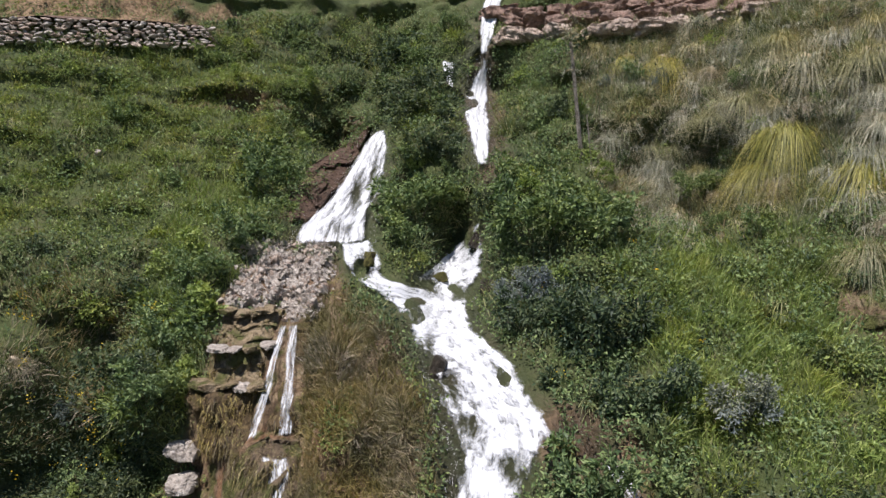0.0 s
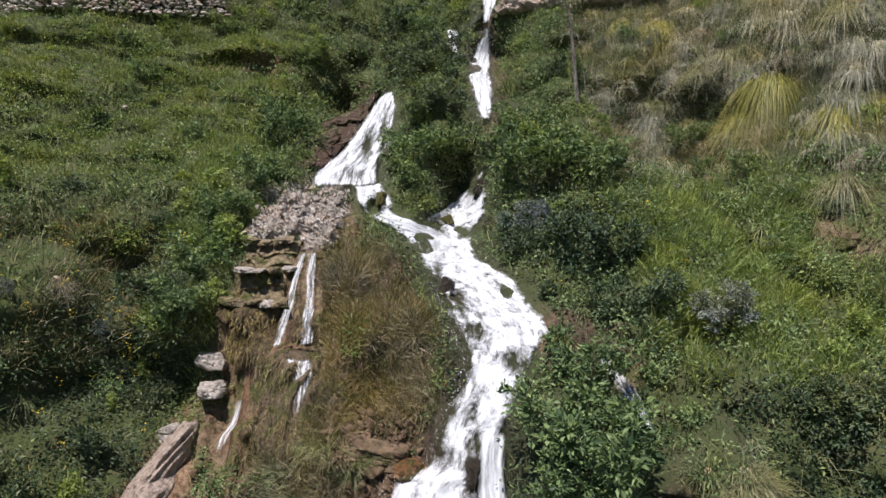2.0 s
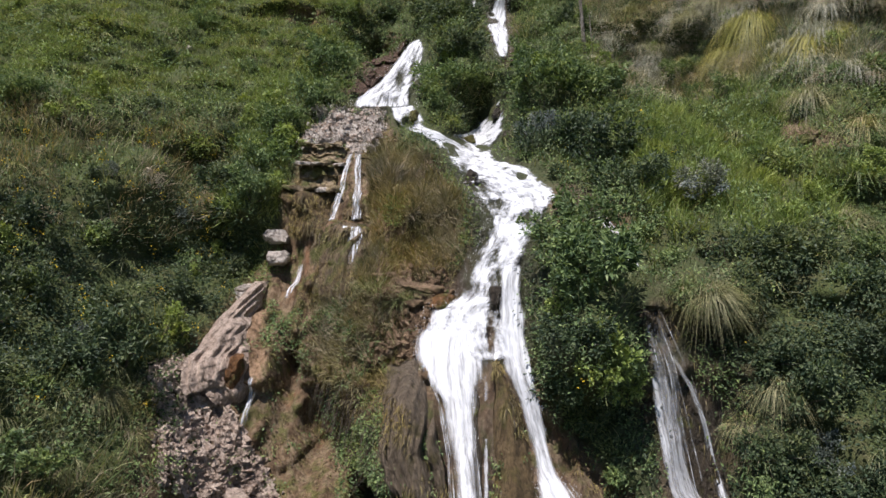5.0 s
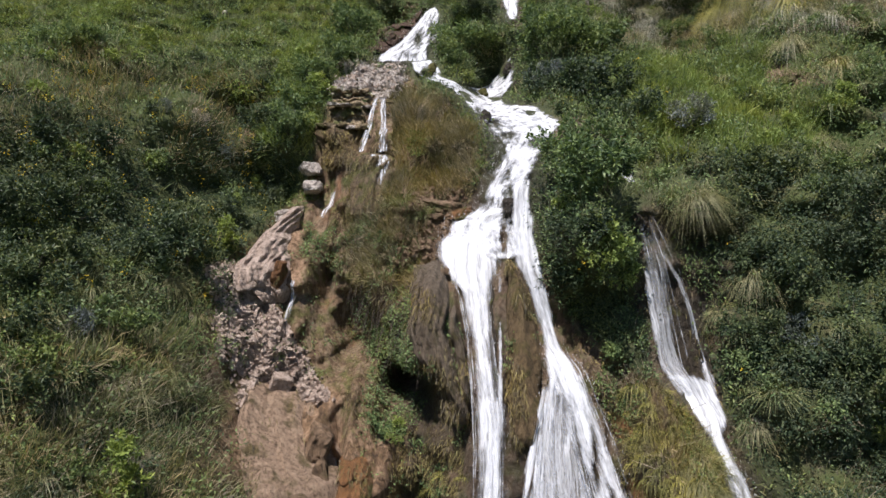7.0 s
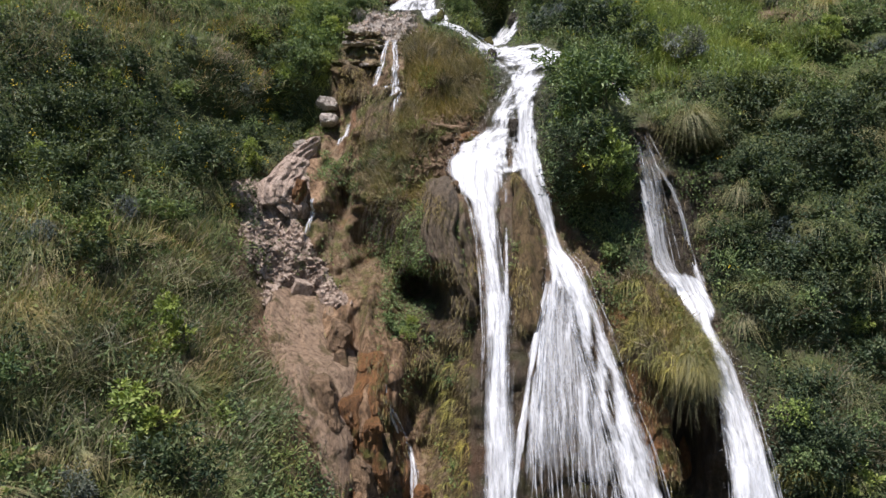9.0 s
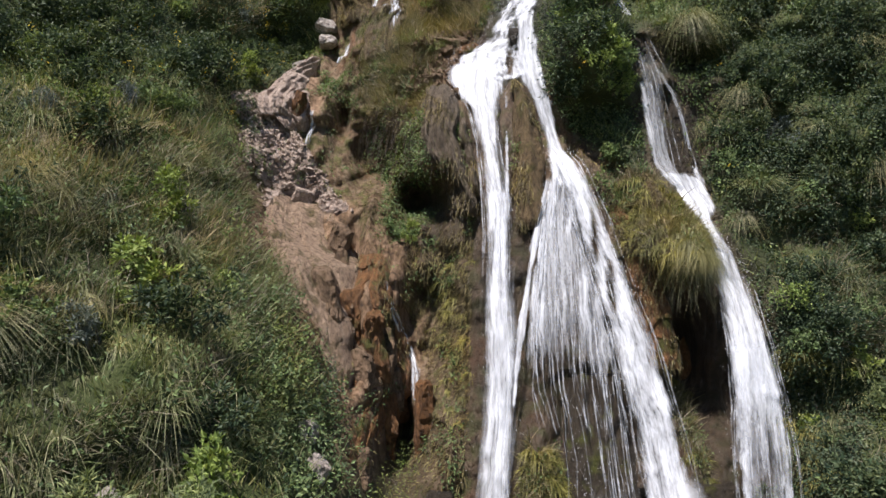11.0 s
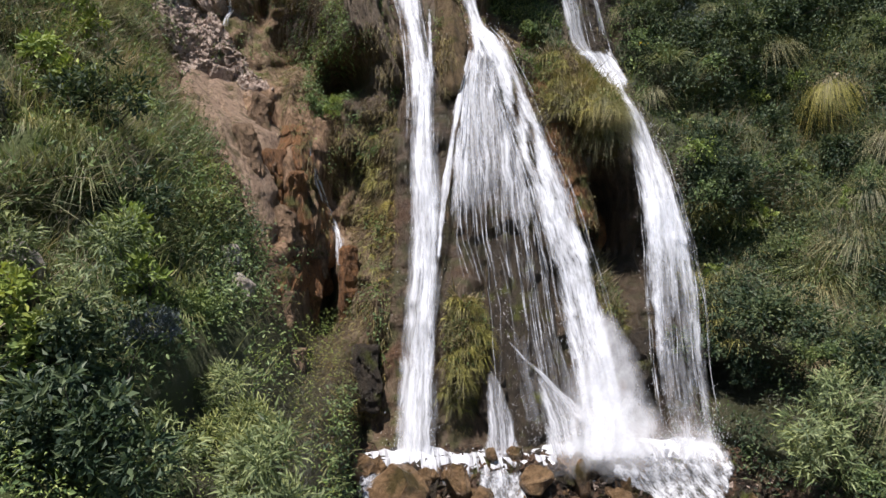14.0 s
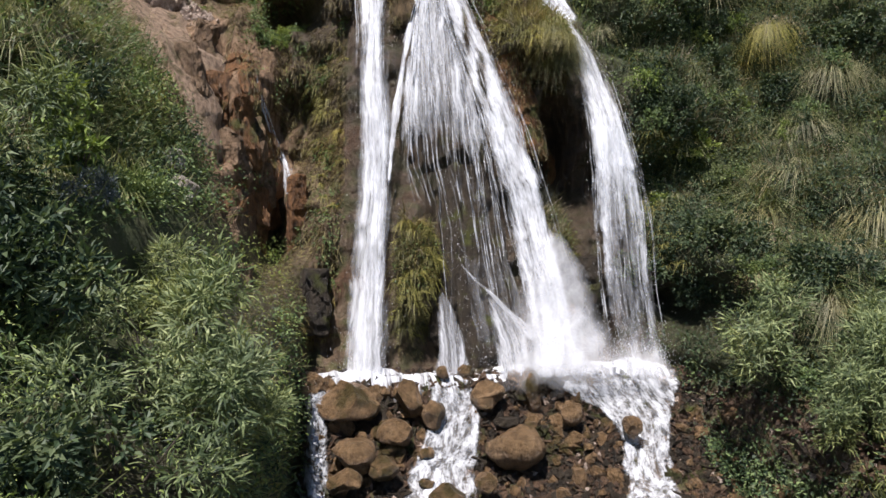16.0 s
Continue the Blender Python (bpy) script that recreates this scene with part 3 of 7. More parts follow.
def add_attribute(me, name, values):
    me.attributes.new(name, "FLOAT", "POINT").data.foreach_set("value", np.asarray(values, np.float32).ravel())


def part(name, me, parent, label=""):
    ob = new(name, me)
    ob.parent = parent
    return tagged(ob, label)


# ---- the ground: one sheet from the valley floor to the far hilltop ----
def build_ground():
    far = np.array([700, 400, 220, 120, 70, 45, 34, 28, 25, 23.6])
    xs = np.concatenate([-far, np.arange(-23.2, -7, 0.24), np.arange(-7, 9.6, 0.085), np.arange(9.7, 23.2, 0.24), far[::-1]])
    zs = np.concatenate([np.arange(-11.4, 8, 0.085), np.arange(8, 25.6, 0.15)])
    X, Z = np.meshgrid(xs, zs)
    Xc = np.clip(X, -23, 23)
    Y = land(Xc, Z) - 0.10 * np.abs(X - Xc) * np.exp(-np.abs(X - Xc) / 60)
    rows, YY, ZZ = [], [], []
    for y, z in ((-900, -40), (-500, -30), (-250, -22), (-120, -16), (-60, -13), (-36, -12), (-26.5, -11.6)):
        YY.append(np.full(len(xs), y)), ZZ.append(np.full(len(xs), z) + 0.02 * np.abs(xs))
    YY += list(Y)
    ZZ += list(Z)
    for dy, dz in ((1.5, 0.5), (4, 1.2), (9, 4), (20, 13), (50, 38), (120, 80), (300, 150), (800, 260)):
        YY.append(Y[-1] + dy), ZZ.append(Z[-1] + dz)
    YY, ZZ = np.array(YY), np.array(ZZ)
    XX = np.broadcast_to(xs, YY.shape)
    me = mesh_from("ground", np.stack([XX, YY, ZZ], -1).reshape(-1, 3), grid_faces(*YY.shape), HILL)
    xc, zc = np.clip(XX, -23, 23), np.clip(ZZ, -11.4, 25.6)
    add_attribute(me, "bare", bareness(xc, zc) * (np.abs(XX) < 23))
    add_attribute(me, "red", reddish(xc, zc) * (np.abs(XX) < 23))
    add_attribute(me, "wet", wet_and_shade(xc, zc) * (np.abs(XX) < 23))
    tagged(new("ground", me), "steep hillside of mossy tufa and green turf", "hillside", kind="structure")


build_ground()

# ---- water ----
WATER = []      # z, left and right of each sheet, to keep plants out of it


def resample(rows, step):
    """Rows of numbers, joined by a smooth curve and cut at even steps along it."""
    rows = np.array(rows, float)
    mid = np.stack([(rows[:, 2] + rows[:, 3]) / 2, rows[:, 1], rows[:, 0]], -1)
    s = np.concatenate([[0], np.cumsum(np.linalg.norm(np.diff(mid, axis=0), axis=1))])
    t = np.linspace(0, s[-1], max(6, int(s[-1] / step)))
    out = np.stack([np.interp(t, s, rows[:, k]) for k in range(rows.shape[1])], -1)
    for _ in range(3):
        out[1:-1] = 0.25 * out[:-2] + 0.5 * out[1:-1] + 0.25 * out[2:]
    return t, out


def sheet(name, rows, material, stand=0.1, cell=0.058, bulge=0.12, ragged=0.10, hug=True, seed=1, low=False, holes=(), billow=0.0, rim_width=0.24, fade=0.25):
    """A sheet of falling water. rows: z, y, left x, right x, down the flow; hug lays it on the land."""
    t, r = resample(rows, cell * 1.3)
    width = (r[:, 3] - r[:, 2]).max()
    cols = max(7, int(width / cell))
    u = np.linspace(0, 1, cols)
    left = r[:, 2] + ragged * grain(t, t * 0, 1.7, 1, seed) + ragged * 0.5 * grain(t, t * 0, 5.1, 1, seed + 3)
    right = r[:, 3] + ragged * grain(t, t * 0, 1.9, 1, seed + 7) + ragged * 0.5 * grain(t, t * 0, 4.7, 1, seed + 5)
    rim = np.abs(2 * u - 1)[None, :] ** 4
    X = (r[:, 2][:, None] * (1 - u) + r[:, 3][:, None] * u) * (1 - rim) + (left[:, None] * (1 - u) + right[:, None] * u) * rim
    Z = np.repeat(r[:, 0][:, None], cols, 1) + 0.05 * grain(X, t[:, None] + X * 0, 3, 2, seed)
    if hug:
        Y = np.minimum(depth(X, Z), land(X, Z)) if low else depth(X, Z)
        for _ in range(8):
            Y[1:-1] = np.minimum(Y[1:-1], 0.5 * Y[1:-1] + 0.25 * (Y[:-2] + Y[2:]))
        Y = Y - stand - 0.1
    else:
        Y = np.repeat(r[:, 1][:, None], cols, 1) - stand
    across = (u - 0.5)[None, :] * (right - left)[:, None]
    V = np.repeat(t[:, None], cols, 1)
    Y = Y - bulge * (1 - (2 * u - 1) ** 2)[None, :] * np.clip(right - left, 0, 1.2)[:, None]
    Y = Y + 0.006 * grain(across, V, 6.5, 0.4, seed + 11) + 0.08 * grain(across, V, 1.6, 0.8, seed + 13) + 0.01 * grain(across, V, 9, 4, seed + 14)
    Y = Y - billow * (grain(across, V, 2.3, 0.9, seed + 15) + 0.6 * grain(across, V, 5.2, 1.9, seed + 16) + 0.3 * grain(across, V, 9, 3.6, seed + 17))
    me = mesh_from(name, np.stack([X, Y, Z], -1).reshape(-1, 3), grid_faces(len(t), cols), material)
    WATER.append(np.array([(q[0], q[2], q[3]) for q in rows]))
    e = np.minimum(np.minimum(u, 1 - u)[None, :] * (right - left)[:, None] / min(rim_width, 0.15 * width + 0.02), 1) * np.minimum(1, np.minimum((t + 0.05) / (fade if fade < 1 else 0.25), (t[-1] - t + 0.12 * (fade < 0.5)) / fade))[:, None]
    for cx, cz, wx, wz, k in holes:
        e = e * (1 - k * np.exp(-((X - cx) / wx) ** 2 - ((Z - cz) / wz) ** 2))
    add_attribute(me, "edge", np.clip(e, 0, 1))
    uv = np.stack([across, V], -1).reshape(-1, 2).astype(np.float32)
    layer = me.uv_layers.new(name="flow")
    loops = np.zeros(len(me.loops), np.int32)
    me.loops.foreach_get("vertex_index", loops)
    layer.data.foreach_set("uv", uv[loops].ravel())
    return me


def strands(name, rows, count, material, seed, stand=0.2, wide=(0.02, 0.07), lean=1.0):
    """Single threads of water that part and fall within a sheet's outline."""
    rng = np.random.default_rng(seed)
    t, r = resample(rows, 0.09)
    V, F, E, UV, base = [], [], [], [], 0
    for i in range(count):
        u0 = rng.uniform(0.02, 0.98) ** lean
        a = int(rng.uniform(0, 0.55) ** 1.5 * len(t))
        b = min(len(t), a + max(8, int(rng.uniform(0.25, 0.9) * len(t))))
        q, s = r[a:b], t[a:b]
        u = np.clip(u0 + 0.05 * grain(s, s * 0, 0.5, 1, seed + i) + 0.015 * grain(s, s * 0, 2.1, 1, seed + i + 7), 0, 1)
        x = q[:, 2] * (1 - u) + q[:, 3] * u
        w = rng.uniform(*wide) * (0.6 + 0.4 * grain(s, s * 0, 1.7, 1, seed + i + 3)) * np.clip((s - s[0]) / 0.4, 0.15, 1) + 0.008
        y = q[:, 1] - stand - rng.uniform(0, 0.12) + 0.03 * grain(s, s * 0, 1.3, 1, i)
        k = np.array([-1.0, -0.35, 0.35, 1.0])
        P = np.stack([x[:, None] + w[:, None] * k, y[:, None] - w[:, None] * (0.7 - 0.7 * k ** 2), q[:, 0][:, None] + 0 * k], -1)
        fade = np.clip(np.minimum(s - s[0], s[-1] - s) / 0.5 + 0.1, 0, 1)
        V.append(P.reshape(-1, 3)), F.append(grid_faces(len(s), 4) + base)
        E.append((fade[:, None] * np.array([0.55, 1, 1, 0.55])).ravel())
        UV.append(np.stack([x[:, None] + w[:, None] * k, s[:, None] + 0 * k], -1).reshape(-1, 2))
        base += P.shape[0] * 4
    me = mesh_from(name, np.concatenate(V), np.concatenate(F), material)
    add_attribute(me, "edge", np.concatenate(E))
    loops = np.zeros(len(me.loops), np.int32)
    me.loops.foreach_get("vertex_index", loops)
    me.uv_layers.new(name="flow").data.foreach_set("uv", np.concatenate(UV).astype(np.float32)[loops].ravel())
    return me


def hugging(*rows):
    """Rows of z, left x, right x for water that runs over the land."""
    return [(z, float(depth((l + r) / 2, z)), l, r) for z, l, r in rows]


def waterfall(label, *pieces):
    top = tagged(new("waterfall"), label, "waterfall", "falls of the cascade", "structure")
    for name, me in pieces:
        part(name, me, top)
    return top


CREST = hugging((25.5, 3.3, 4.3), (24.3, 2.97, 4.0), (22.9, 2.86, 3.6), (21.9, 2.83, 3.35))
CREST_LOW = hugging((21.8, 2.9, 3.35), (21.3, 2.85, 3.35), (20.8, 2.55, 3.36), (19.9, 2.2, 3.34), (18.7, 2.03, 3.2), (17.6, 2.2, 3.15), (16.9, 2.3, 3.06), (16.35, 2.45, 2.95))
waterfall("thin white stream falling from the hill's rocky crest", ("water_sheet", sheet("water_sheet", CREST, WHITEWATER, seed=2)),
          ("water_sheet", sheet("water_sheet", CREST_LOW, WHITEWATER, seed=3)),
          ("side_jet", sheet("side_jet", hugging((21.7, 1.1, 2.0), (21.1, 1.25, 1.86), (20.1, 1.5, 1.8)), WHITEWATER, seed=4)))
UPPER_LEFT = hugging((18.2, -1.5, -0.9), (17.4, -2.05, -0.72), (16.2, -2.32, -0.7), (15.45, -2.55, -0.72), (14.75, -2.95, -0.82), (14.1, -3.45, -0.9), (13.5, -3.5, -0.88))
LINK = hugging((13.6, -2.1, -0.9), (13.1, -1.9, -0.5), (12.55, -1.58, -0.5), (12.25, -1.1, 0.35), (11.9, -0.45, 1.3), (11.5, -0.05, 2.1))
waterfall("white fall spreading like a fan over dark rock", ("water_sheet", sheet("water_sheet", UPPER_LEFT, FANFROTH, seed=5, billow=0.04, holes=((-1.75, 15.3, 0.2, 0.8, 0.55), (-1.1, 14.3, 0.2, 0.9, 0.75), (-2.2, 13.95, 0.4, 0.3, 0.3), (-1.2, 16.0, 0.2, 0.9, 0.4)))),
          ("water_sheet", sheet("water_sheet", LINK, FROTH, seed=6, billow=0.05, holes=((-1.15, 12.75, 0.26, 0.3, 1.0),))))
UPPER_RIGHT = hugging((14.3, 2.34, 2.69), (13.75, 1.88, 2.66), (13.15, 1.3, 2.6), (12.55, 0.5, 2.54), (12.05, 0.35, 2.15), (11.45, 0.9, 2.1))
waterfall("short foaming fall over boulders among shrubs", ("water_sheet", sheet("water_sheet", UPPER_RIGHT, FROTH, seed=8, billow=0.05, holes=((2.2, 13.65, 0.22, 0.35, 1.0), (0.74, 12.15, 0.3, 0.22, 1.0), (2.25, 11.85, 0.3, 0.3, 0.9), (1.7, 11.9, 0.15, 0.25, 0.6)))))
MIDDLE = hugging((11.75, -0.2, 2.1), (11.3, 0.1, 2.2), (11.0, 0.28, 2.45), (10.7, 0.47, 2.95), (10.4, 0.69, 3.22), (10.05, 0.9, 3.35), (9.7, 1.04, 3.66), (9.4, 1.15, 3.7), (9.15, 1.38, 3.4), (8.8, 1.5, 3.1), (8.4, 1.4, 2.87), (8.0, 1.2, 2.7), (7.6, 1.0, 2.5), (7.1, 0.77, 2.25), (6.65, 0.6, 2.2), (6.35, -0.15, 2.18), (6.0, -0.34, 2.22), (5.5, -0.4, 2.35), (5.15, -0.42, 2.44))
waterfall("broad white cascade foaming down the steep slope", ("water_sheet", sheet("water_sheet", MIDDLE, FROTH, 0.14, seed=9, billow=0.06, rim_width=0.34, holes=((1.4, 9.95, 0.32, 0.3, 0.75), (1.85, 9.3, 0.26, 0.28, 0.7), (2.6, 8.85, 0.2, 0.2, 0.75), (0.95, 7.7, 0.2, 0.9, 0.55), (1.7, 6.75, 0.2, 0.55, 1.0), (1.5, 5.7, 0.1, 0.4, 0.8), (1.75, 8.0, 0.09, 0.5, 0.4), (0.9, 10.5, 0.15, 0.5, 0.5)))),
          ("spray_sheet", sheet("spray_sheet", MIDDLE, SPLASH, 0.27, seed=31)))
LEFT_FALL = [(5.95, 0.05, -0.3, 1.5), (5.6, -0.15, -0.42, 1.5), (5.3, -0.35, -0.45, 1.5), (5.14, -0.5, -0.45, 1.49), (4.69, -0.78, -0.18, 1.3), (4.07, -1.15, 0.21, 1.15), (3.07, -1.84, 0.47, 1.12), (2.14, -2.49, 0.56, 1.25), (1.25, -2.94, 0.62, 1.4), (0.11, -3.44, 0.64, 1.4), (-1.26, -3.96, 0.58, 1.37), (-2.42, -4.4, 0.55, 1.44), (-4.31, -5.05, 0.49, 1.37), (-6.0, -5.53, 0.32, 1.24), (-7.75, -6.09, 0.14, 1.18), (-8.75, -6.35, 0.04, 1.16)]
STRAND = [(4.9, -0.7, 1.3, 1.5), (4.0, -1.2, 1.28, 1.46), (3.0, -1.9, 1.24, 1.43), (2.0, -2.6, 1.2, 1.42), (1.2, -3.0, 1.15, 1.42)]
waterfall("tall narrow white fall dropping sheer to the pool", ("water_sheet", sheet("water_sheet", [(z, y, l - 0.08, r + 0.10) for z, y, l, r in LEFT_FALL], WHITEWATER, 0.12, hug=False, seed=12, rim_width=0.32, holes=((1.14, 3.0, 0.06, 1.4, 0.8), (1.45, 5.5, 0.1, 0.3, 0.5)))),
          ("water_strand", sheet("water_strand", STRAND, THINWATER, 0.12, hug=False, seed=13)),
          ("water_thread", strands("water_thread", [(z, y, l - 0.08, r + 0.12) for z, y, l, r in LEFT_FALL[3:]], 14, THREAD, 96, 0.16, (0.012, 0.04))),
          ("spray_sheet", sheet("spray_sheet", [(z, y, l - 0.14, r + 0.18) for z, y, l, r in LEFT_FALL], GAUZE, 0.26, hug=False, seed=14)))
CHUTE = [(7.6, 0.5, 1.95, 2.3), (7.1, 0.15, 1.8, 2.27), (5.9, -0.6, 1.73, 2.3), (5.0, -1.15, 1.82, 2.45), (4.25, -1.6, 2.14, 2.6), (3.4, -1.95, 2.39, 2.75), (2.75, -2.3, 2.5, 2.95), (2.3, -2.6, 2.5, 3.3), (1.6, -2.95, 2.6, 3.5)]
FAN = [(2.45, -2.5, 2.49, 3.31), (2.03, -2.8, 2.37, 3.59), (1.43, -3.04, 2.3, 3.77), (0.71, -3.32, 2.2, 4.11), (-0.13, -3.65, 2.1, 4.35), (-1.2, -4.05, 2.1, 4.55), (-2.4, -4.48, 2.3, 4.85), (-3.76, -4.91, 2.6, 5.02), (-5.07, -5.26, 2.9, 5.34), (-6.0, -5.5, 3.0, 5.3), (-7.05, -5.89, 3.1, 5.4), (-7.9, -6.2, 3.2, 5.6), (-8.7, -6.5, 3.0, 5.9)]
FAN_CORE = [(3.0, -2.2, 2.45, 2.85), (2.6, -2.42, 2.48, 3.1), (2.3, -2.6, 2.5, 3.4), (1.8, -2.85, 2.72, 3.58), (0.5, -3.4, 3.05, 4.02), (-1.05, -4.0, 3.45, 4.5), (-2.4, -4.48, 3.78, 4.9), (-3.8, -4.9, 4.0, 5.2), (-4.9, -5.2, 4.15, 5.45), (-6.0, -5.55, 4.35, 5.6), (-7.1, -5.9, 4.5, 5.8), (-8.0, -6.2, 4.5, 5.95), (-8.75, -6.5, 4.2, 6.1)]
COMB = [(2.2, -2.7, 2.42, 3.1), (1.45, -3.03, 2.24, 3.2), (0.6, -3.36, 2.0, 3.35), (-0.3, -3.7, 1.84, 3.55), (-1.2, -4.05, 1.68, 3.75), (-2.2, -4.4, 1.52, 3.95), (-3.6, -4.86, 1.45, 4.1), (-4.9, -5.2, 1.9, 4.3)]
TAIL = [(2.0, -2.78, 2.36, 2.56), (1.0, -3.2, 2.08, 2.32), (0.0, -3.6, 1.84, 2.1), (-1.2, -4.05, 1.6, 1.86), (-2.2, -4.4, 1.42, 1.7), (-3.4, -4.78, 1.26, 1.5), (-4.6, -5.15, 1.16, 1.36)]
CURTAIN = [(-3.6, -4.95, 2.6, 4.1), (-4.9, -5.3, 2.75, 4.3), (-6.1, -5.62, 2.9, 4.5), (-7.2, -5.98, 3.0, 4.7), (-8.2, -6.32, 3.1, 4.9), (-8.7, -6.5, 3.1, 5.0)]
APRON = [(-6.5, -5.75, 2.4, 2.55), (-7.2, -5.9, 2.3, 2.95), (-8.0, -6.1, 2.25, 3.15), (-8.7, -6.35, 2.15, 3.3)]
APRON_SIDE = [(-6.5, -5.7, 3.45, 3.75), (-7.0, -5.85, 3.5, 4.2), (-7.8, -6.15, 3.6, 4.7), (-8.7, -6.5, 3.5, 5.0)]
JET = [(-5.2, -5.35, 2.45, 2.6), (-5.9, -5.55, 2.75, 2.95), (-6.5, -5.75, 3.25, 3.5), (-7.2, -5.98, 3.9, 4.3), (-7.9, -6.25, 4.4, 5.0)]
waterfall("wide white fall spreading into separate threads", ("water_sheet", sheet("water_sheet", [(z, y, l - 0.08, r + 0.10) for z, y, l, r in CHUTE], WHITEWATER, 0.34, seed=16)),
          ("water_sheet", sheet("water_sheet", [(z, y, l - 0.1, r + 0.1) for z, y, l, r in FAN_CORE], COREWATER, 0.18, hug=False, seed=17, rim_width=0.5, billow=0.03, holes=((3.55, 0.2, 0.1, 0.7, 0.5), (3.9, -1.0, 0.1, 0.7, 0.5), (4.2, -5.5, 0.35, 1.4, 0.35)))),
          ("thread_sheet", sheet("thread_sheet", COMB, THINWATER, 0.06, hug=False, seed=18, fade=2.2, holes=((2.5, -3.2, 0.9, 1.2, 0.35), (2.1, -4.8, 1.2, 0.9, 0.5)))),
          ("thread_sheet", sheet("thread_sheet", COMB, GAUZE, -0.04, hug=False, seed=30, fade=2.5)),
          ("water_strand", sheet("water_strand", TAIL, WHITEWATER, 0.14, hug=False, seed=19)),
          ("water_thread", strands("water_thread", COMB, 44, THREAD, 91, 0.12, (0.012, 0.045))),
          ("water_thread", strands("water_thread", [(z, y, l, 0.5 * (l + r)) for z, y, l, r in COMB[:7]], 20, THREAD, 95, 0.16, (0.012, 0.05))),
          ("water_thread", strands("water_thread", [(-2.2, -4.42, 2.2, 3.9), (-3.6, -4.9, 2.3, 4.1), (-5.2, -5.35, 2.5, 4.2), (-7.0, -5.95, 2.5, 4.4), (-8.6, -6.4, 2.4, 4.6)], 24, THREAD, 97, 0.1, (0.008, 0.022))),
          ("water_thread", strands("water_thread", [(z, y, l - 0.1, r + 0.12) for z, y, l, r in FAN_CORE], 16, THREAD, 92, 0.24, (0.012, 0.05))),
          ("water_strand", sheet("water_strand", JET, THINWATER, 0.2, hug=False, seed=27)),
          ("thread_sheet", sheet("thread_sheet", CURTAIN, GAUZE, 0.1, hug=False, seed=28, fade=0.9, holes=((3.3, -4.6, 1.2, 1.1, 0.5),))),
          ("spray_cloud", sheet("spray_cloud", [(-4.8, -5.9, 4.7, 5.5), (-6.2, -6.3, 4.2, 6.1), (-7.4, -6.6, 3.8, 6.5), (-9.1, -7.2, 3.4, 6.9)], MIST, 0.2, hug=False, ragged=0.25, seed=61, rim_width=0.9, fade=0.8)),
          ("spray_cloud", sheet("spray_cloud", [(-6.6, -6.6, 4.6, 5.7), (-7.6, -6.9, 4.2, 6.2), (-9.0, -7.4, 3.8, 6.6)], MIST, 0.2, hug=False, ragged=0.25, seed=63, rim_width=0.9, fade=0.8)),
          ("splash_apron", sheet("splash_apron", APRON, THINWATER, 0.14, hug=False, seed=20)),
          ("splash_apron", sheet("splash_apron", APRON_SIDE, THINWATER, 0.16, hug=False, seed=29)))
VEIL = hugging((6.86, 5.22, 5.5), (6.0, 5.18, 6.0), (5.1, 5.22, 6.35), (4.26, 5.25, 6.6), (3.25, 5.35, 6.9), (2.3, 5.45, 7.1), (1.55, 5.7, 7.2))
VEIL_MAIN = hugging((5.0, 5.25, 5.7), (4.2, 5.35, 5.95), (3.2, 5.45, 6.1), (2.3, 5.5, 6.3), (1.6, 5.9, 6.8))
VEIL_SIDE = hugging((5.5, 5.75, 5.85), (4.6, 6.2, 6.35), (3.6, 6.6, 6.75), (2.6, 6.85, 7.0), (1.5, 6.9, 7.1))
RIGHT = [(2.15, -2.15, 5.65, 6.6), (1.85, -2.2, 5.8, 6.95), (1.6, -2.3, 5.97, 7.0), (1.2, -2.7, 6.2, 7.08), (0.71, -3.09, 6.41, 6.92), (0.2, -3.6, 6.54, 7.01), (-0.46, -3.92, 6.57, 7.28), (-1.22, -4.3, 6.63, 7.45), (-2.33, -4.86, 6.62, 7.58), (-3.66, -5.24, 6.57, 7.8), (-4.94, -5.58, 6.52, 7.85), (-6.54, -5.99, 6.51, 7.81), (-7.87, -6.33, 6.59, 7.84), (-8.85, -6.6, 6.61, 7.85)]
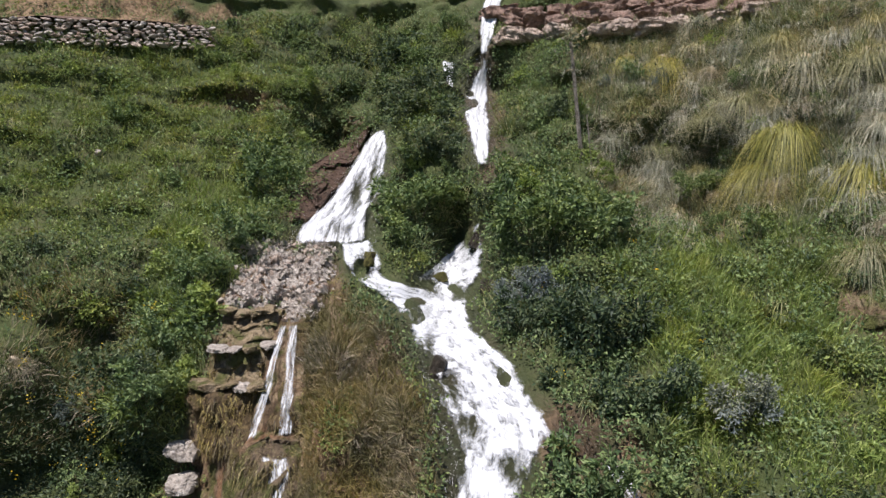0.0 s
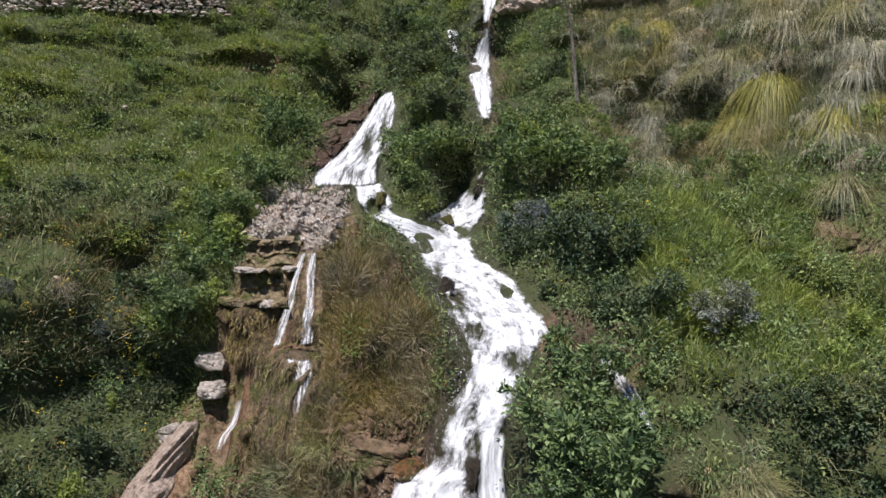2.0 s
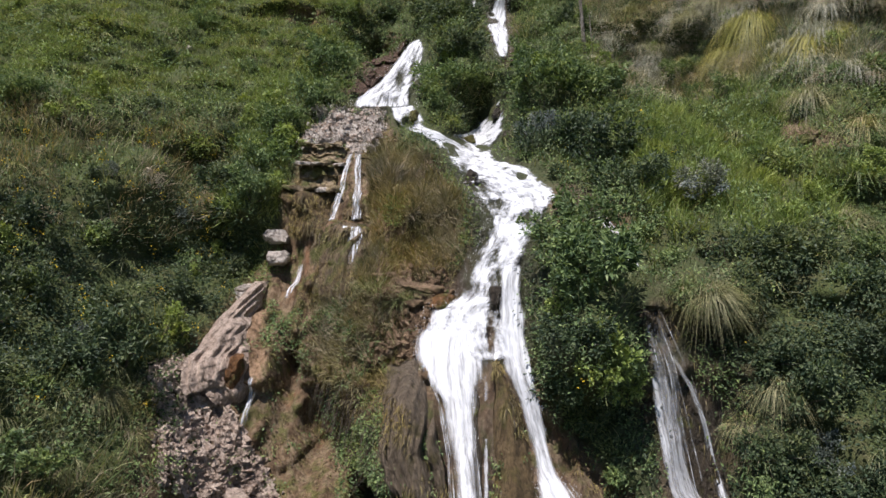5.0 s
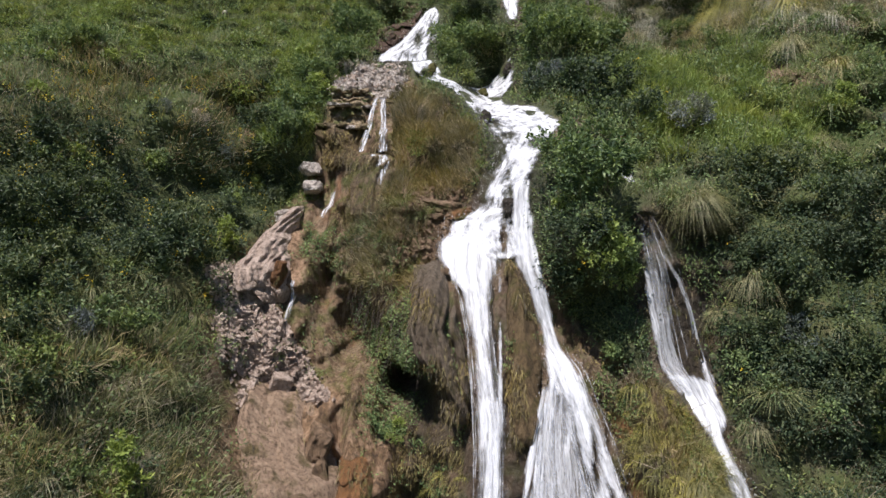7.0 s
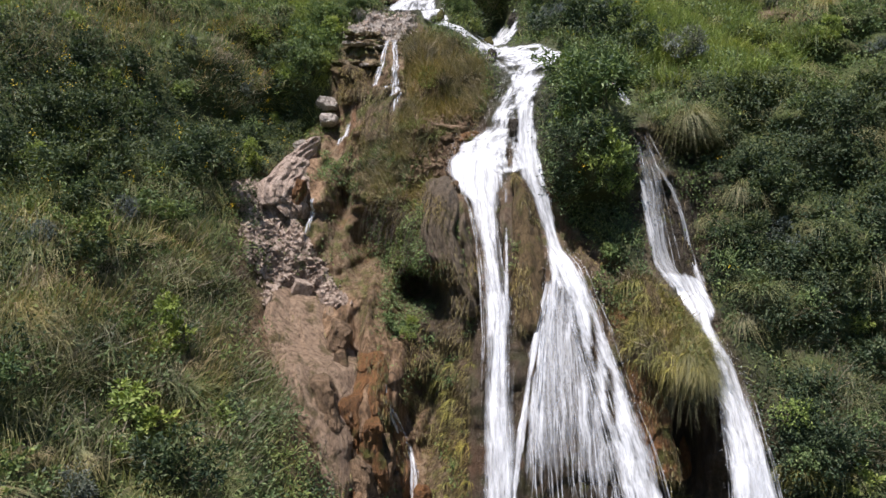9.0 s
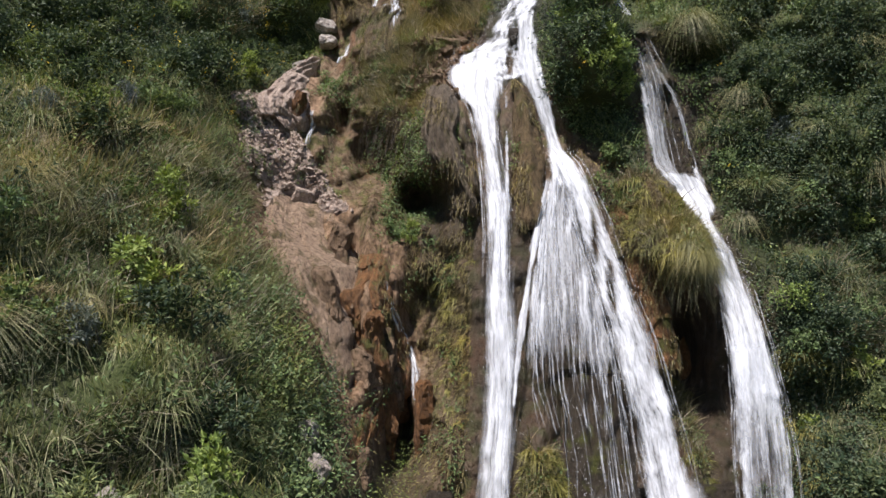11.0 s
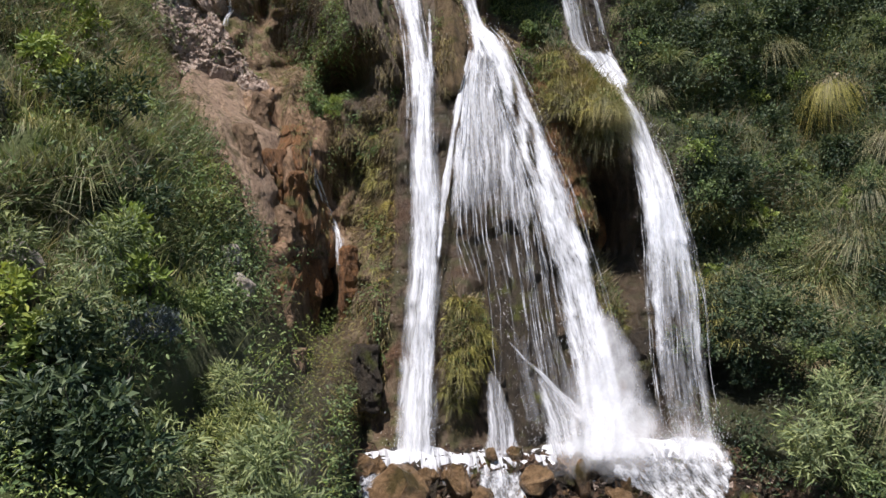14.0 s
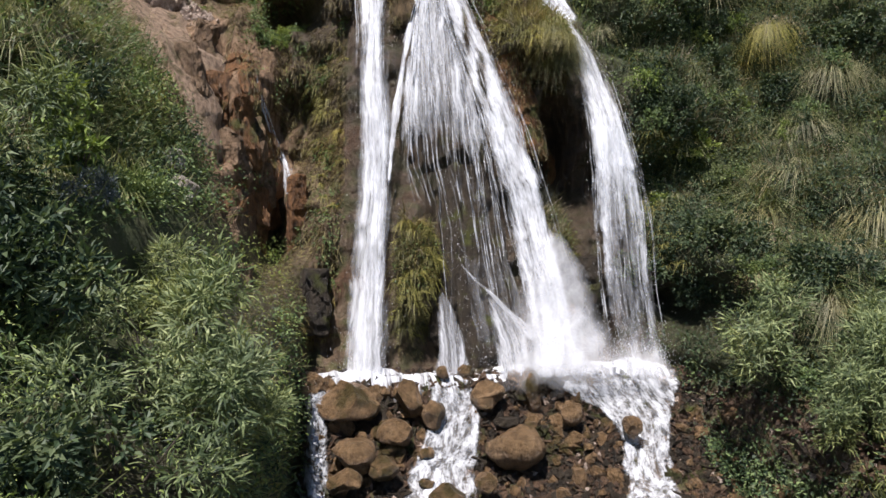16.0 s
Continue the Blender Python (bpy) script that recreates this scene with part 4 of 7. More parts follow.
waterfall("veil of water over dark rock ending in a curved white fall", ("water_veil", sheet("water_veil", VEIL, VEILWATER, 0.16, seed=21, holes=((6.35, 4.0, 0.3, 1.4, 0.6), (6.5, 2.6, 0.3, 0.7, 0.5)))),
          ("water_strand", sheet("water_strand", [(z, y, l - 0.1, r + 0.08) for z, y, l, r in VEIL_MAIN], THINWATER, 0.24, seed=22)),
          ("water_strand", sheet("water_strand", [(z, y, l - 0.04, r + 0.06) for z, y, l, r in VEIL_SIDE], THINWATER, 0.24, seed=23)),
          ("water_sheet", sheet("water_sheet", [(z, y, l - 0.08, r + 0.08) for z, y, l, r in RIGHT[:10]], WHITEWATER, 0.14, hug=False, seed=24)),
          ("water_sheet", sheet("water_sheet", [(z, y, l - 0.08, r + 0.08) for z, y, l, r in RIGHT[8:]], COREWATER, 0.14, hug=False, seed=25, rim_width=0.5, holes=((7.05, -6.3, 0.25, 1.8, 0.5), (7.5, -7.4, 0.3, 1.5, 0.45), (6.75, -7.6, 0.2, 1.3, 0.4), (7.35, -5.0, 0.15, 1.0, 0.3)))),
          ("water_thread", strands("water_thread", [(z, y, l - 0.1, r + 0.14) for z, y, l, r in RIGHT[6:]], 30, THREAD, 93, 0.18, (0.010, 0.04))),
          ("water_thread", strands("water_thread", [(z, y - 0.3, l, r) for z, y, l, r in VEIL], 9, THREAD, 94, 0.08, (0.012, 0.03))),
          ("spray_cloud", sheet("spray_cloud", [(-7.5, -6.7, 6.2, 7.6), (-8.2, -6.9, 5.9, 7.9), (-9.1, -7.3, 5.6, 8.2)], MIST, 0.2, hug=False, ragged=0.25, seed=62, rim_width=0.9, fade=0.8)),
          ("spray_sheet", sheet("spray_sheet", [(z, y, l - 0.12, r + 0.16) for z, y, l, r in RIGHT[5:]], GAUZE, 0.26, hug=False, seed=26)))
# thin rills over the tufa
for label, rows in (("thin rill running over brown tufa ledges", ((11.35, -3.08, -2.92), (10.6, -3.1, -2.94), (9.95, -3.16, -2.96), (9.4, -3.26, -3.08), (8.8, -3.36, -3.16))),
                    ("thin rill running over brown tufa ledges", ((11.35, -2.86, -2.66), (10.6, -2.76, -2.54), (10.1, -2.66, -2.46), (9.7, -2.68, -2.38), (9.2, -2.66, -2.4), (8.8, -2.66, -2.36))),
                    ("small white trickle over the brow of a tufa dome", ((8.72, -2.9, -2.2), (8.4, -2.82, -2.1), (8.0, -2.75, -2.15), (7.5, -2.6, -2.3))),
                    ("thin trickle beside a pale rock", ((7.6, -4.22, -4.08), (7.0, -4.36, -4.16), (6.4, -4.5, -4.34))),
                    ("thin trickle beside a pale rock", ((4.6, -4.95, -4.85), (3.6, -5.05, -4.92), (2.9, -5.1, -5.0))),
                    ("white rill sliding down a rusty rock flank", ((-0.9, -2.2, -2.1), (-1.8, -1.95, -1.85), (-2.8, -1.65, -1.5), (-3.6, -1.4, -1.15), (-4.3, -1.35, -1.2))),
                    ("foaming side stream half hidden among plants", ((9.0, 4.55, 4.75), (8.5, 4.75, 5.15), (8.0, 5.0, 5.5), (7.4, 5.3, 5.6)))):
    rill = tagged(new("rill", sheet("rill", hugging(*[(z, l - 0.07, r + 0.07) for z, l, r in rows]), RILLWATER, 0.3 if rows[0][0] > 8 and rows[0][1] < -2.5 else 0.05, 0.035, 0.02, 0.07, seed=len(label), low=True)), label, "stream", "rills", "structure")


# the pool and the streams that leave it
def build_pool():
    xs, ys = np.arange(-0.9, 8.6, 0.07), np.arange(-4.9, -8.0, -0.07)
    X, Y = np.meshgrid(xs, ys)
    Z = -8.66 + 0.05 * grain(X, Y, 2.2, 2.6, 40) + 0.04 * grain(X, Y, 6, 6, 41) 
    Z = np.where(Y < -6.6, np.minimum(Z, np.interp(Y, BED[:, 1], BED[:, 0]) + 0.06 + 0.04 * grain(X, Y, 3, 3, 44)), Z)
    for cx in (0.6, 4.8, 7.2):
        Z += 0.22 * np.exp(-((X - cx) / 0.7) ** 2 - ((Y + 6.2) / 0.4) ** 2)
    me = mesh_from("pool", np.stack([X, Y, Z], -1).reshape(-1, 3), grid_faces(*X.shape), WHITEWATER)
    add_attribute(me, "edge", smooth(-7.5, -6.5, Y) * smooth(-0.9, -0.4, X) * smooth(8.5, 7.9, X))
    uv = np.stack([X, Y], -1).reshape(-1, 2).astype(np.float32)
    layer = me.uv_layers.new(name="flow")
    loops = np.zeros(len(me.loops), np.int32)
    me.loops.foreach_get("vertex_index", loops)
    layer.data.foreach_set("uv", uv[loops].ravel())
    tagged(new("pool", me), "foaming white plunge pool at the foot of the falls", "pool", kind="structure")


build_pool()
for label, rows in (("white stream leaving the pool between boulders", ((-8.7, -0.85, 0.05), (-9.1, -0.85, -0.1), (-9.8, -0.8, -0.1), (-10.4, -0.95, -0.05), (-11.2, -1.1, 0))),
                    ("white stream leaving the pool between boulders", ((-8.75, 1.85, 3.25), (-9.2, 1.85, 3.35), (-9.7, 1.7, 3.25), (-10.2, 1.35, 3.05), (-10.8, 1.0, 2.95), (-11.3, 0.8, 2.9))),
                    ("broad shallow stream running off over gravel", ((-8.72, 4.7, 8.3), (-9.0, 5.0, 8.2), (-9.3, 5.6, 8.0), (-9.6, 6.0, 7.8), (-10.0, 6.1, 7.6), (-10.6, 5.8, 7.3), (-11.2, 5.2, 7.0)))):
    tagged(new("stream", sheet("stream", hugging(*rows), RUNNING, 0.16, 0.06, 0.05, 0.1, seed=50 + int(rows[0][1]))), label, "stream", "streams", "structure")


# ---- rocks ----
def rock_mesh(name, material, seed, size=(1, 1, 1), angular=0.5, detail=3, flute=0.0):
    """A boulder or crag: a ball cut by planes, then roughened; about one unit across before size."""
    rng = np.random.default_rng(seed)
    bm = bmesh.new()
    bmesh.ops.create_icosphere(bm, subdivisions=detail, radius=0.5)
    co = np.array([v.co[:] for v in bm.verts])
    cuts = rng.normal(size=(9, 3))
    cuts /= np.linalg.norm(cuts, axis=1, keepdims=True)
    for c, h in zip(cuts, rng.uniform(0.27, 0.46, 9)):
        over = np.clip(co @ c - h, 0, None)
        co -= angular * 1.6 * over[:, None] * c
    lump = np.array([noise.noise(Vector(p * 2.3) + Vector((seed, 0, 0))) * 0.16 + noise.noise(Vector(p * 6) + Vector((0, seed, 0))) * 0.05 for p in co])
    co = co * (1 + lump)[:, None] * np.array(size)
    if flute:
        co[:, 1] += flute * (grain(co[:, 0], co[:, 2], 6, 0.5, seed) + 0.5 * grain(co[:, 0], co[:, 2], 13, 1, seed + 1))
    faces = [[v.index for v in f.verts] for f in bm.faces]
    bm.free()
    return mesh_from(name, co, faces, material, smooth_shade=angular < 0.45 or detail > 3)


def crag_mesh(name, material, seed, size, cuts=9, layers=0.0, rough=0.14):
    """A broken block: a rounded box cut by planes, stepped in layers and roughened."""
    rng = np.random.default_rng(seed)
    bm = bmesh.new()
    bmesh.ops.create_cube(bm, size=1.0)
    bmesh.ops.subdivide_edges(bm, edges=bm.edges[:], cuts=min(cuts + 4, 15), use_grid_fill=True)
    co = np.array([v.co[:] for v in bm.verts])
    faces = [[v.index for v in f.verts] for f in bm.faces]
    bm.free()
    co *= (0.5 / np.maximum((np.abs(co) ** 9).sum(1) ** (1 / 9), 1e-6) * np.abs(co).max(1) * 2)[:, None] * 0.9
    cuts_n = unit(rng.normal(size=(8, 3)) * np.array([1, 1, 0.8]))
    for cn, h in zip(cuts_n, rng.uniform(0.33, 0.5, 8)):
        co -= 0.95 * np.clip(co @ cn - h, 0, None)[:, None] * cn
    if layers:
        k = np.floor((co[:, 2] + 0.5) * layers + 0.6 * grain(co[:, 0], co[:, 1], 2, 2, seed))
        step = 1 + 0.22 * (np.sin(k * 12.9898 + seed) * 43758.5453 % 1 - 0.5)
        co[:, 0] *= step
        co[:, 1] *= step
    q = co * np.array(size)
    lean = rng.normal(0, 0.25, 3)
    for k, (scale, amount) in enumerate(((1.7 / min(size[0], 1.2), 0.10), (4.2 / min(size[0], 1.2), 0.045))):
        for i, p in enumerate(q):
            c = noise.voronoi(Vector((p[0] + lean[0] * p[2], p[1] + lean[1] * p[2], p[2] * 0.6)) * scale + Vector((seed * 3.1, k * 7.0, 0)))[1][0]
            h = (math.sin(c[0] * 127.1 + c[1] * 311.7 + c[2] * 74.7) * 43758.5453) % 1 - 0.5
            q[i] = p * (1 + amount * 2.0 * h * np.array([1.0, 1.0, 0.4]))
    shake = np.array([noise.noise_vector(Vector(p * 1.9) + Vector((seed, 0, 0))) * 1.0 + noise.noise_vector(Vector(p * 5.1)) * 0.5 for p in q])
    q = q + shake * rough * min(size) * np.array([0.7, 1.0, 0.5])
    return mesh_from(name, q, faces, material, False)


def unit(v):
    return v / np.maximum(np.linalg.norm(v, axis=-1, keepdims=True), 1e-6)


def crag(label, material, x, z, size, seed, y=None, turn=(0, 0, 0), layers=0.0, cuts=9, rough=0.14, out=0.1, group=""):
    """A crag set into the slope at x, z, standing out by out metres more than half its depth."""
    ob = new("rock", crag_mesh("rock", material, seed, size, cuts, layers, rough))
    ob.matrix_world = pose(x, float(depth(x, z)) + 0.15 * size[1] - out if y is None else y, z, *turn)
    return tagged(ob, label, "rock", group)


def rock(label, material, x, z, size, seed, y=None, sink=0.25, turn=(0, 0, 0), angular=0.5, detail=3, name="rock", group="", flute=0.0):
    """One rock set into the slope at x, z, or at the depth y."""
    ob = new(name, rock_mesh(name, material, seed, size, angular, detail, flute))
    yy = float(depth(x, z)) + size[1] * (sink - 0.25) if y is None else y
    ob.matrix_world = pose(x, yy, z, *turn)
    return tagged(ob, label, "rock", group)


crag("brown rock step at the edge of the slab", REDROCK, -3.55, 0.1, (0.7, 1.0, 1.1), 57, turn=(20, 20, 0), layers=3, cuts=9, rough=0.2, out=0.3)
crag("brown fractured rock column under the slab", REDROCK, -3.4, -1.9, (0.7, 1.0, 3.0), 17, turn=(6, -9, 0), cuts=13, layers=5, out=0.55)
crag("rusty brown rock below the flank", RUSTROCK, -2.0, -5.0, (0.7, 0.9, 2.0), 19, turn=(8, -6, 0), layers=4, cuts=12, out=0.4)
crag("rusty brown rock below the flank", REDROCK, -2.3, -5.2, (0.45, 0.8, 1.0), 43, layers=3, out=0.2)
crag("reddish rock at the edge of a dark cleft", REDROCK, -2.05, -6.6, (0.6, 0.9, 1.3), 20, y=-6.9, layers=3)
crag("rusty wet rock pillar beside the rill", RUSTROCK, -1.0, -4.9, (0.6, 0.9, 2.6), 21, turn=(8, 0, 0), cuts=11, out=0.0)
crag("dark wet rock behind the tall fall", DARKROCK, -0.6, -7.0, (1.1, 1.1, 1.8), 44, cuts=11)
crag("dark wet rock between two falls", DARKROCK, 2.7, -7.6, (1.0, 0.9, 1.6), 45, cuts=11)
crag("dark wet rock behind the curved fall", DARKROCK, 6.2, -6.9, (1.2, 1.0, 2.2), 46, cuts=11)
crag("pale grey rock in the leafy bank", PALEROCK, -3.24, -3.92, (0.5, 0.5, 0.5), 22, out=0.3)
crag("white weathered stone in the grassy bank", PALEROCK, -5.16, -3.94, (0.5, 0.7, 0.7), 81, out=0.5)
crag("white weathered rock above a trickle", PALEROCK, -5.2, 8.35, (0.9, 0.8, 0.5), 82, layers=2, out=0.5)
crag("white weathered rock above a trickle", PALEROCK, -5.05, 7.65, (0.7, 0.8, 0.5), 83, layers=2, out=0.5)
crag("dark wet rock parting the cascade", DARKROCK, 1.69, 6.6, (0.36, 0.6, 0.75), 84, out=0.4)
crag("dark wet rock parting the cascade", DARKROCK, 1.1, 10.2, (0.5, 0.6, 0.8), 87, turn=(0, 30, 0), out=0.22)
crag("long pale rock rib in the leafy bank", PALEROCK, -2.88, -4.5, (0.55, 0.5, 0.4), 23, turn=(0, 30, 0), out=0.3)
crag("rusty stained rock above the scree", RUSTROCK, -5.35, 4.55, (0.4, 0.8, 1.1), 48, turn=(0, 16, 0), layers=2, cuts=13, out=0.25, rough=0.25)
crag("white weathered rock above a trickle", PALEROCK, -6.0, 6.6, (0.6, 0.6, 0.5), 49, layers=2, out=0.2)
crag("pale flat-faced block lying on the scree", PINKROCK, -5.0, 1.5, (0.8, 0.7, 0.6), 27, turn=(10, 15, 20), rough=0.08, out=0.35)
rock("small white stone lying in the meadow", PALEROCK, -11.0, 16.75, (0.42, 0.35, 0.25), 28, angular=0.7, sink=0.1)
crag("dark wet rock under the small fall", DARKROCK, 2.7, 12.15, (0.7, 0.8, 0.6), 29)
crag("dark boulder splitting the stream", DARKROCK, 2.4, 13.65, (0.4, 0.8, 0.75), 30, turn=(0, 35, 0), out=0.35)
crag("mossy green boulder in the stream", MOSSROCK, 1.15, 12.35, (0.55, 0.7, 0.4), 31, turn=(0, -20, 0), out=0.35)
crag("mossy green boulder in the stream", MOSSROCK, -0.95, 13.0, (0.4, 0.7, 0.5), 32, out=0.35)
crag("brown rock rib inside the cave mouth", RUSTROCK, 6.5, -3.4, (0.4, 0.8, 1.7), 34, out=0.0)
crag("reddish earth bank beside the side stream", REDROCK, 5.3, 9.3, (1.0, 0.8, 0.6), 35, layers=3)
crag("flat brown rock ledge beside the cascade", REDROCK, -0.35, 6.85, (1.5, 0.8, 0.3), 36, turn=(0, 8, 0), layers=3, out=0.25)
crag("flat brown rock ledge beside the cascade", RUSTROCK, 0.3, 6.5, (0.8, 0.7, 0.45), 37, turn=(0, 8, 0), layers=2, out=0.25)
crag("brown layered ledge above the upper fall", TUFA, -2.2, 18.6, (1.8, 1.2, 0.8), 50, layers=4)
crag("pale stone jutting from a tussock", PALEROCK, 6.96, 6.75, (0.35, 0.4, 0.3), 39, out=0.5)
crag("brown stones showing through the turf", TUFA, 11.9, 11.5, (0.8, 0.6, 0.35), 51, layers=3)
crag("brown stones showing through the turf", TUFA, 12.6, 11.0, (1.0, 0.7, 0.4), 52, layers=3)
crag("mossy rock jutting from the stream's rim", MOSSROCK, 3.75, 9.15, (0.5, 0.7, 0.5), 53)
brng = np.random.default_rng(15)
for i in range(10):
    x, z = -3.5 + 0.2 * i + brng.uniform(-0.1, 0.1), -1.2 - 0.33 * i + brng.uniform(-0.9, 0.5)
    crag("fractured brown rock column of the cliff", REDROCK if i % 3 else RUSTROCK, x, z, (brng.uniform(0.4, 0.7), 1.0, brng.uniform(1.2, 2.2)), 520 + i, turn=(brng.uniform(2, 10), brng.uniform(-14, 4), brng.uniform(-25, 25)), layers=3, cuts=9, rough=0.18, out=brng.uniform(0.1, 0.4), group="cliff columns")
for i in range(7):
    x, z = -1.3 + 0.25 * i + brng.uniform(-0.1, 0.1), 7.0 - 0.12 * i + brng.uniform(-0.4, 0.3)
    crag("flat reddish ledge rock beside the cascade", REDROCK, x, z, (brng.uniform(0.5, 0.9), 0.7, brng.uniform(0.2, 0.35)), 560 + i, turn=(0, 8, brng.uniform(-20, 20)), layers=2, cuts=7, rough=0.2, out=0.1, group="cascade ledges")
for i, (x, y, z, w, h) in enumerate(((0.31, -7.1, -8.99, 1.42, 1.15), (1.58, -7.2, -8.95, 0.78, 0.92), (2.07, -7.5, -9.3, 0.6, 0.65), (0.3, -8.2, -9.86, 1.05, 0.75), (0.12, -8.6, -10.28, 0.75, 0.6), (3.37, -7.2, -8.99, 0.8, 0.7), (4.39, -7.1, -8.95, 0.62, 1.08), (4.1, -6.7, -8.67, 0.34, 0.3), (2.44, -6.6, -8.56, 0.36, 0.34), (3.0, -6.5, -8.55, 0.44, 0.4), (5.15, -7.6, -9.35, 0.55, 0.62), (6.42, -8.0, -9.6, 0.5, 0.45), (-0.58, -6.7, -8.75, 0.8, 0.7), (1.2, -7.8, -9.61, 0.76, 0.66), (0.91, -8.5, -10.08, 0.62, 0.5), (2.88, -9.0, -10.3, 0.5, 0.4), (2.08, -9.1, -10.45, 0.8, 0.4), (3.73, -8.0, -9.9, 1.4, 1.0))):
    rock("wet rounded brown boulder below the pool" if w < 1 else "large wet brown boulder at the pool's edge", WETROCK, x, z, (w, w * 0.9, h), 60 + i, y=y, turn=(0, 0, 40 * i), angular=0.75, detail=4, name="boulder", group="boulders below the pool")

for i in range(46):
    x = float(brng.uniform(-0.4, 2.0)) if i % 2 else float(brng.uniform(3.2, 5.6))
    z = float(brng.uniform(-10.9, -8.85))
    w = float(brng.uniform(0.22, 0.55))
    rock("small wet brown boulder wedged below the pool", WETROCK if i % 4 else DARKROCK, x, z + 0.1, (w, w * 0.9, w * float(brng.uniform(0.6, 0.9))), 700 + i, y=float(np.interp(z, BED[:, 0], BED[:, 1])) - 0.1, turn=(float(brng.uniform(-20, 20)), float(brng.uniform(-20, 20)), 50 * i), angular=0.85, detail=3, name="boulder", group="boulders below the pool")


def shell(name, guides, material, thick=0.7, cell=0.07, flute=0.10, lump=0.10, blocks=0.0, bulge=0.0, seed=1, steps=0.0, often=0.9):
    """A thick body of rock. guides: rows from top to bottom of (x, y, z) from side to side, roughened in front."""
    g = np.array(guides, float)
    span = np.linalg.norm(np.diff(g, axis=0), axis=2).mean(1)
    s = np.concatenate([[0], np.cumsum(span)])
    n, m = max(6, int(s[-1] / cell)), max(6, int(np.linalg.norm(np.diff(g, axis=1), axis=2).sum(1).max() / cell))
    t, u = np.linspace(0, s[-1], n), np.linspace(0, 1, m)
    k = np.linspace(0, 1, g.shape[1])
    rows = np.stack([np.stack([np.interp(t, s, g[:, j, c]) for c in range(3)], -1) for j in range(g.shape[1])], 1)
    for _ in range(4):
        rows[1:-1] = 0.25 * rows[:-2] + 0.5 * rows[1:-1] + 0.25 * rows[2:]
    P = np.stack([np.stack([np.interp(u, k, r[:, c]) for c in range(3)], -1) for r in rows])
    T, U = np.meshgrid(t, u, indexing="ij")
    W = U * (np.linalg.norm(np.diff(P, axis=1), axis=2).sum(1))[:, None]
    rim = (1 - np.abs(2 * U - 1) ** 6) * np.clip(np.minimum(T + 0.02, s[-1] - T + 0.02) / 0.3, 0, 1) ** 0.5
    P[..., 1] -= bulge * (1 - (2 * U - 1) ** 2)
    P[..., 1] += flute * (0.6 * grain(W, T, 4.2, 0.35, seed) + 0.4 * grain(W, T, 9.5, 0.6, seed + 1)) + lump * (grain(W, T, 1.1, 0.9, seed + 2) + 0.4 * grain(W, T, 3.3, 3.1, seed + 3)) + 0.02 * grain(W, T, 11, 11, seed + 6)
    P[..., 1] += blocks * (fracture(W, T, 1.9, 0.7, seed + 4) + 0.4 * fracture(W, T, 5.1, 1.9, seed + 5)) + 0.35 * thick * (1 - rim)
    saw = (often * T + 0.8 * grain(W, T, 0.9, 0.3, seed + 10) + 0.25 * grain(W, T, 3.1, 0.8, seed + 12)) % 1.0
    P[..., 1] -= steps * saw * smooth(1.0, 0.9, saw)
    P[..., 0] += 0.07 * grain(T, W, 2.2, 0.4, seed + 8)
    P[..., 2] += 0.10 * grain(W, T, 2.7, 0.3, seed + 9)
    B = P.copy()
    B[..., 1] += thick
    i = np.arange(n * m).reshape(n, m)
    ring = np.concatenate([i[0, :], i[1:, -1], i[-1, -2::-1], i[-2::-1, 0]])
    strip = np.stack([ring[:-1], ring[:-1] + n * m, ring[1:] + n * m, ring[1:]], -1)
    f = np.concatenate([grid_faces(n, m)[:, ::-1], grid_faces(n, m) + n * m, strip])
    return mesh_from(name, np.concatenate([P.reshape(-1, 3), B.reshape(-1, 3)]), f, material, blocks == 0)


def on_land(out, *rows):
    """Guide rows laid out metres in front of the land: z, then the x places."""
    return [[(x, float(depth(x, z)) - out, z) for x in xs] for z, *xs in rows]


MOSSY = []      # rock bodies and how many blades of moss hang on each


def outcrop(label, mesh, moss=0):
    tagged(new("rock", mesh), label, "rock", "rock faces")
    if moss:
        MOSSY.append((mesh, moss))


outcrop("smooth pinkish-brown rock slab sloping into a streaked face", shell("rock", [[(-5.8, -1.8, 1.6), (-5.1, -0.7, 1.5), (-4.1, -0.8, 1.25)], [(-5.75, -2.8, 1.0), (-4.9, -1.75, 0.95), (-3.75, -1.4, 0.75)], [(-5.25, -3.95, 0.2), (-4.3, -2.85, 0.1), (-3.2, -2.2, -0.1)], [(-4.8, -4.95, -0.45), (-3.95, -4.2, -0.5), (-2.95, -3.2, -0.6)], [(-4.4, -5.2, -1.3), (-3.75, -4.95, -1.4), (-2.9, -4.2, -1.5)], [(-4.0, -5.4, -2.4), (-3.5, -5.15, -2.5), (-2.8, -4.6, -2.6)], [(-3.6, -5.5, -3.3), (-3.2, -5.4, -3.6), (-2.75, -5.0, -3.9)]], SLABROCK, 0.8, 0.05, 0.24, 0.08, 0.0, seed=71, steps=0.05, often=0.4), moss=700)
outcrop("rusty orange rock flank with wet streaks", shell("rock", on_land(0.3, (-0.3, -3.0, -2.6, -2.25), (-1.2, -2.95, -2.4, -1.95), (-2.2, -2.9, -2.2, -1.7), (-3.2, -2.8, -2.0, -1.45), (-4.1, -2.6, -2.0, -1.4), (-4.9, -2.5, -2.1, -1.9)), RUSTROCK, 0.8, 0.05, 0.20, 0.12, 0.03, seed=72, steps=0.12, often=0.7), moss=900)
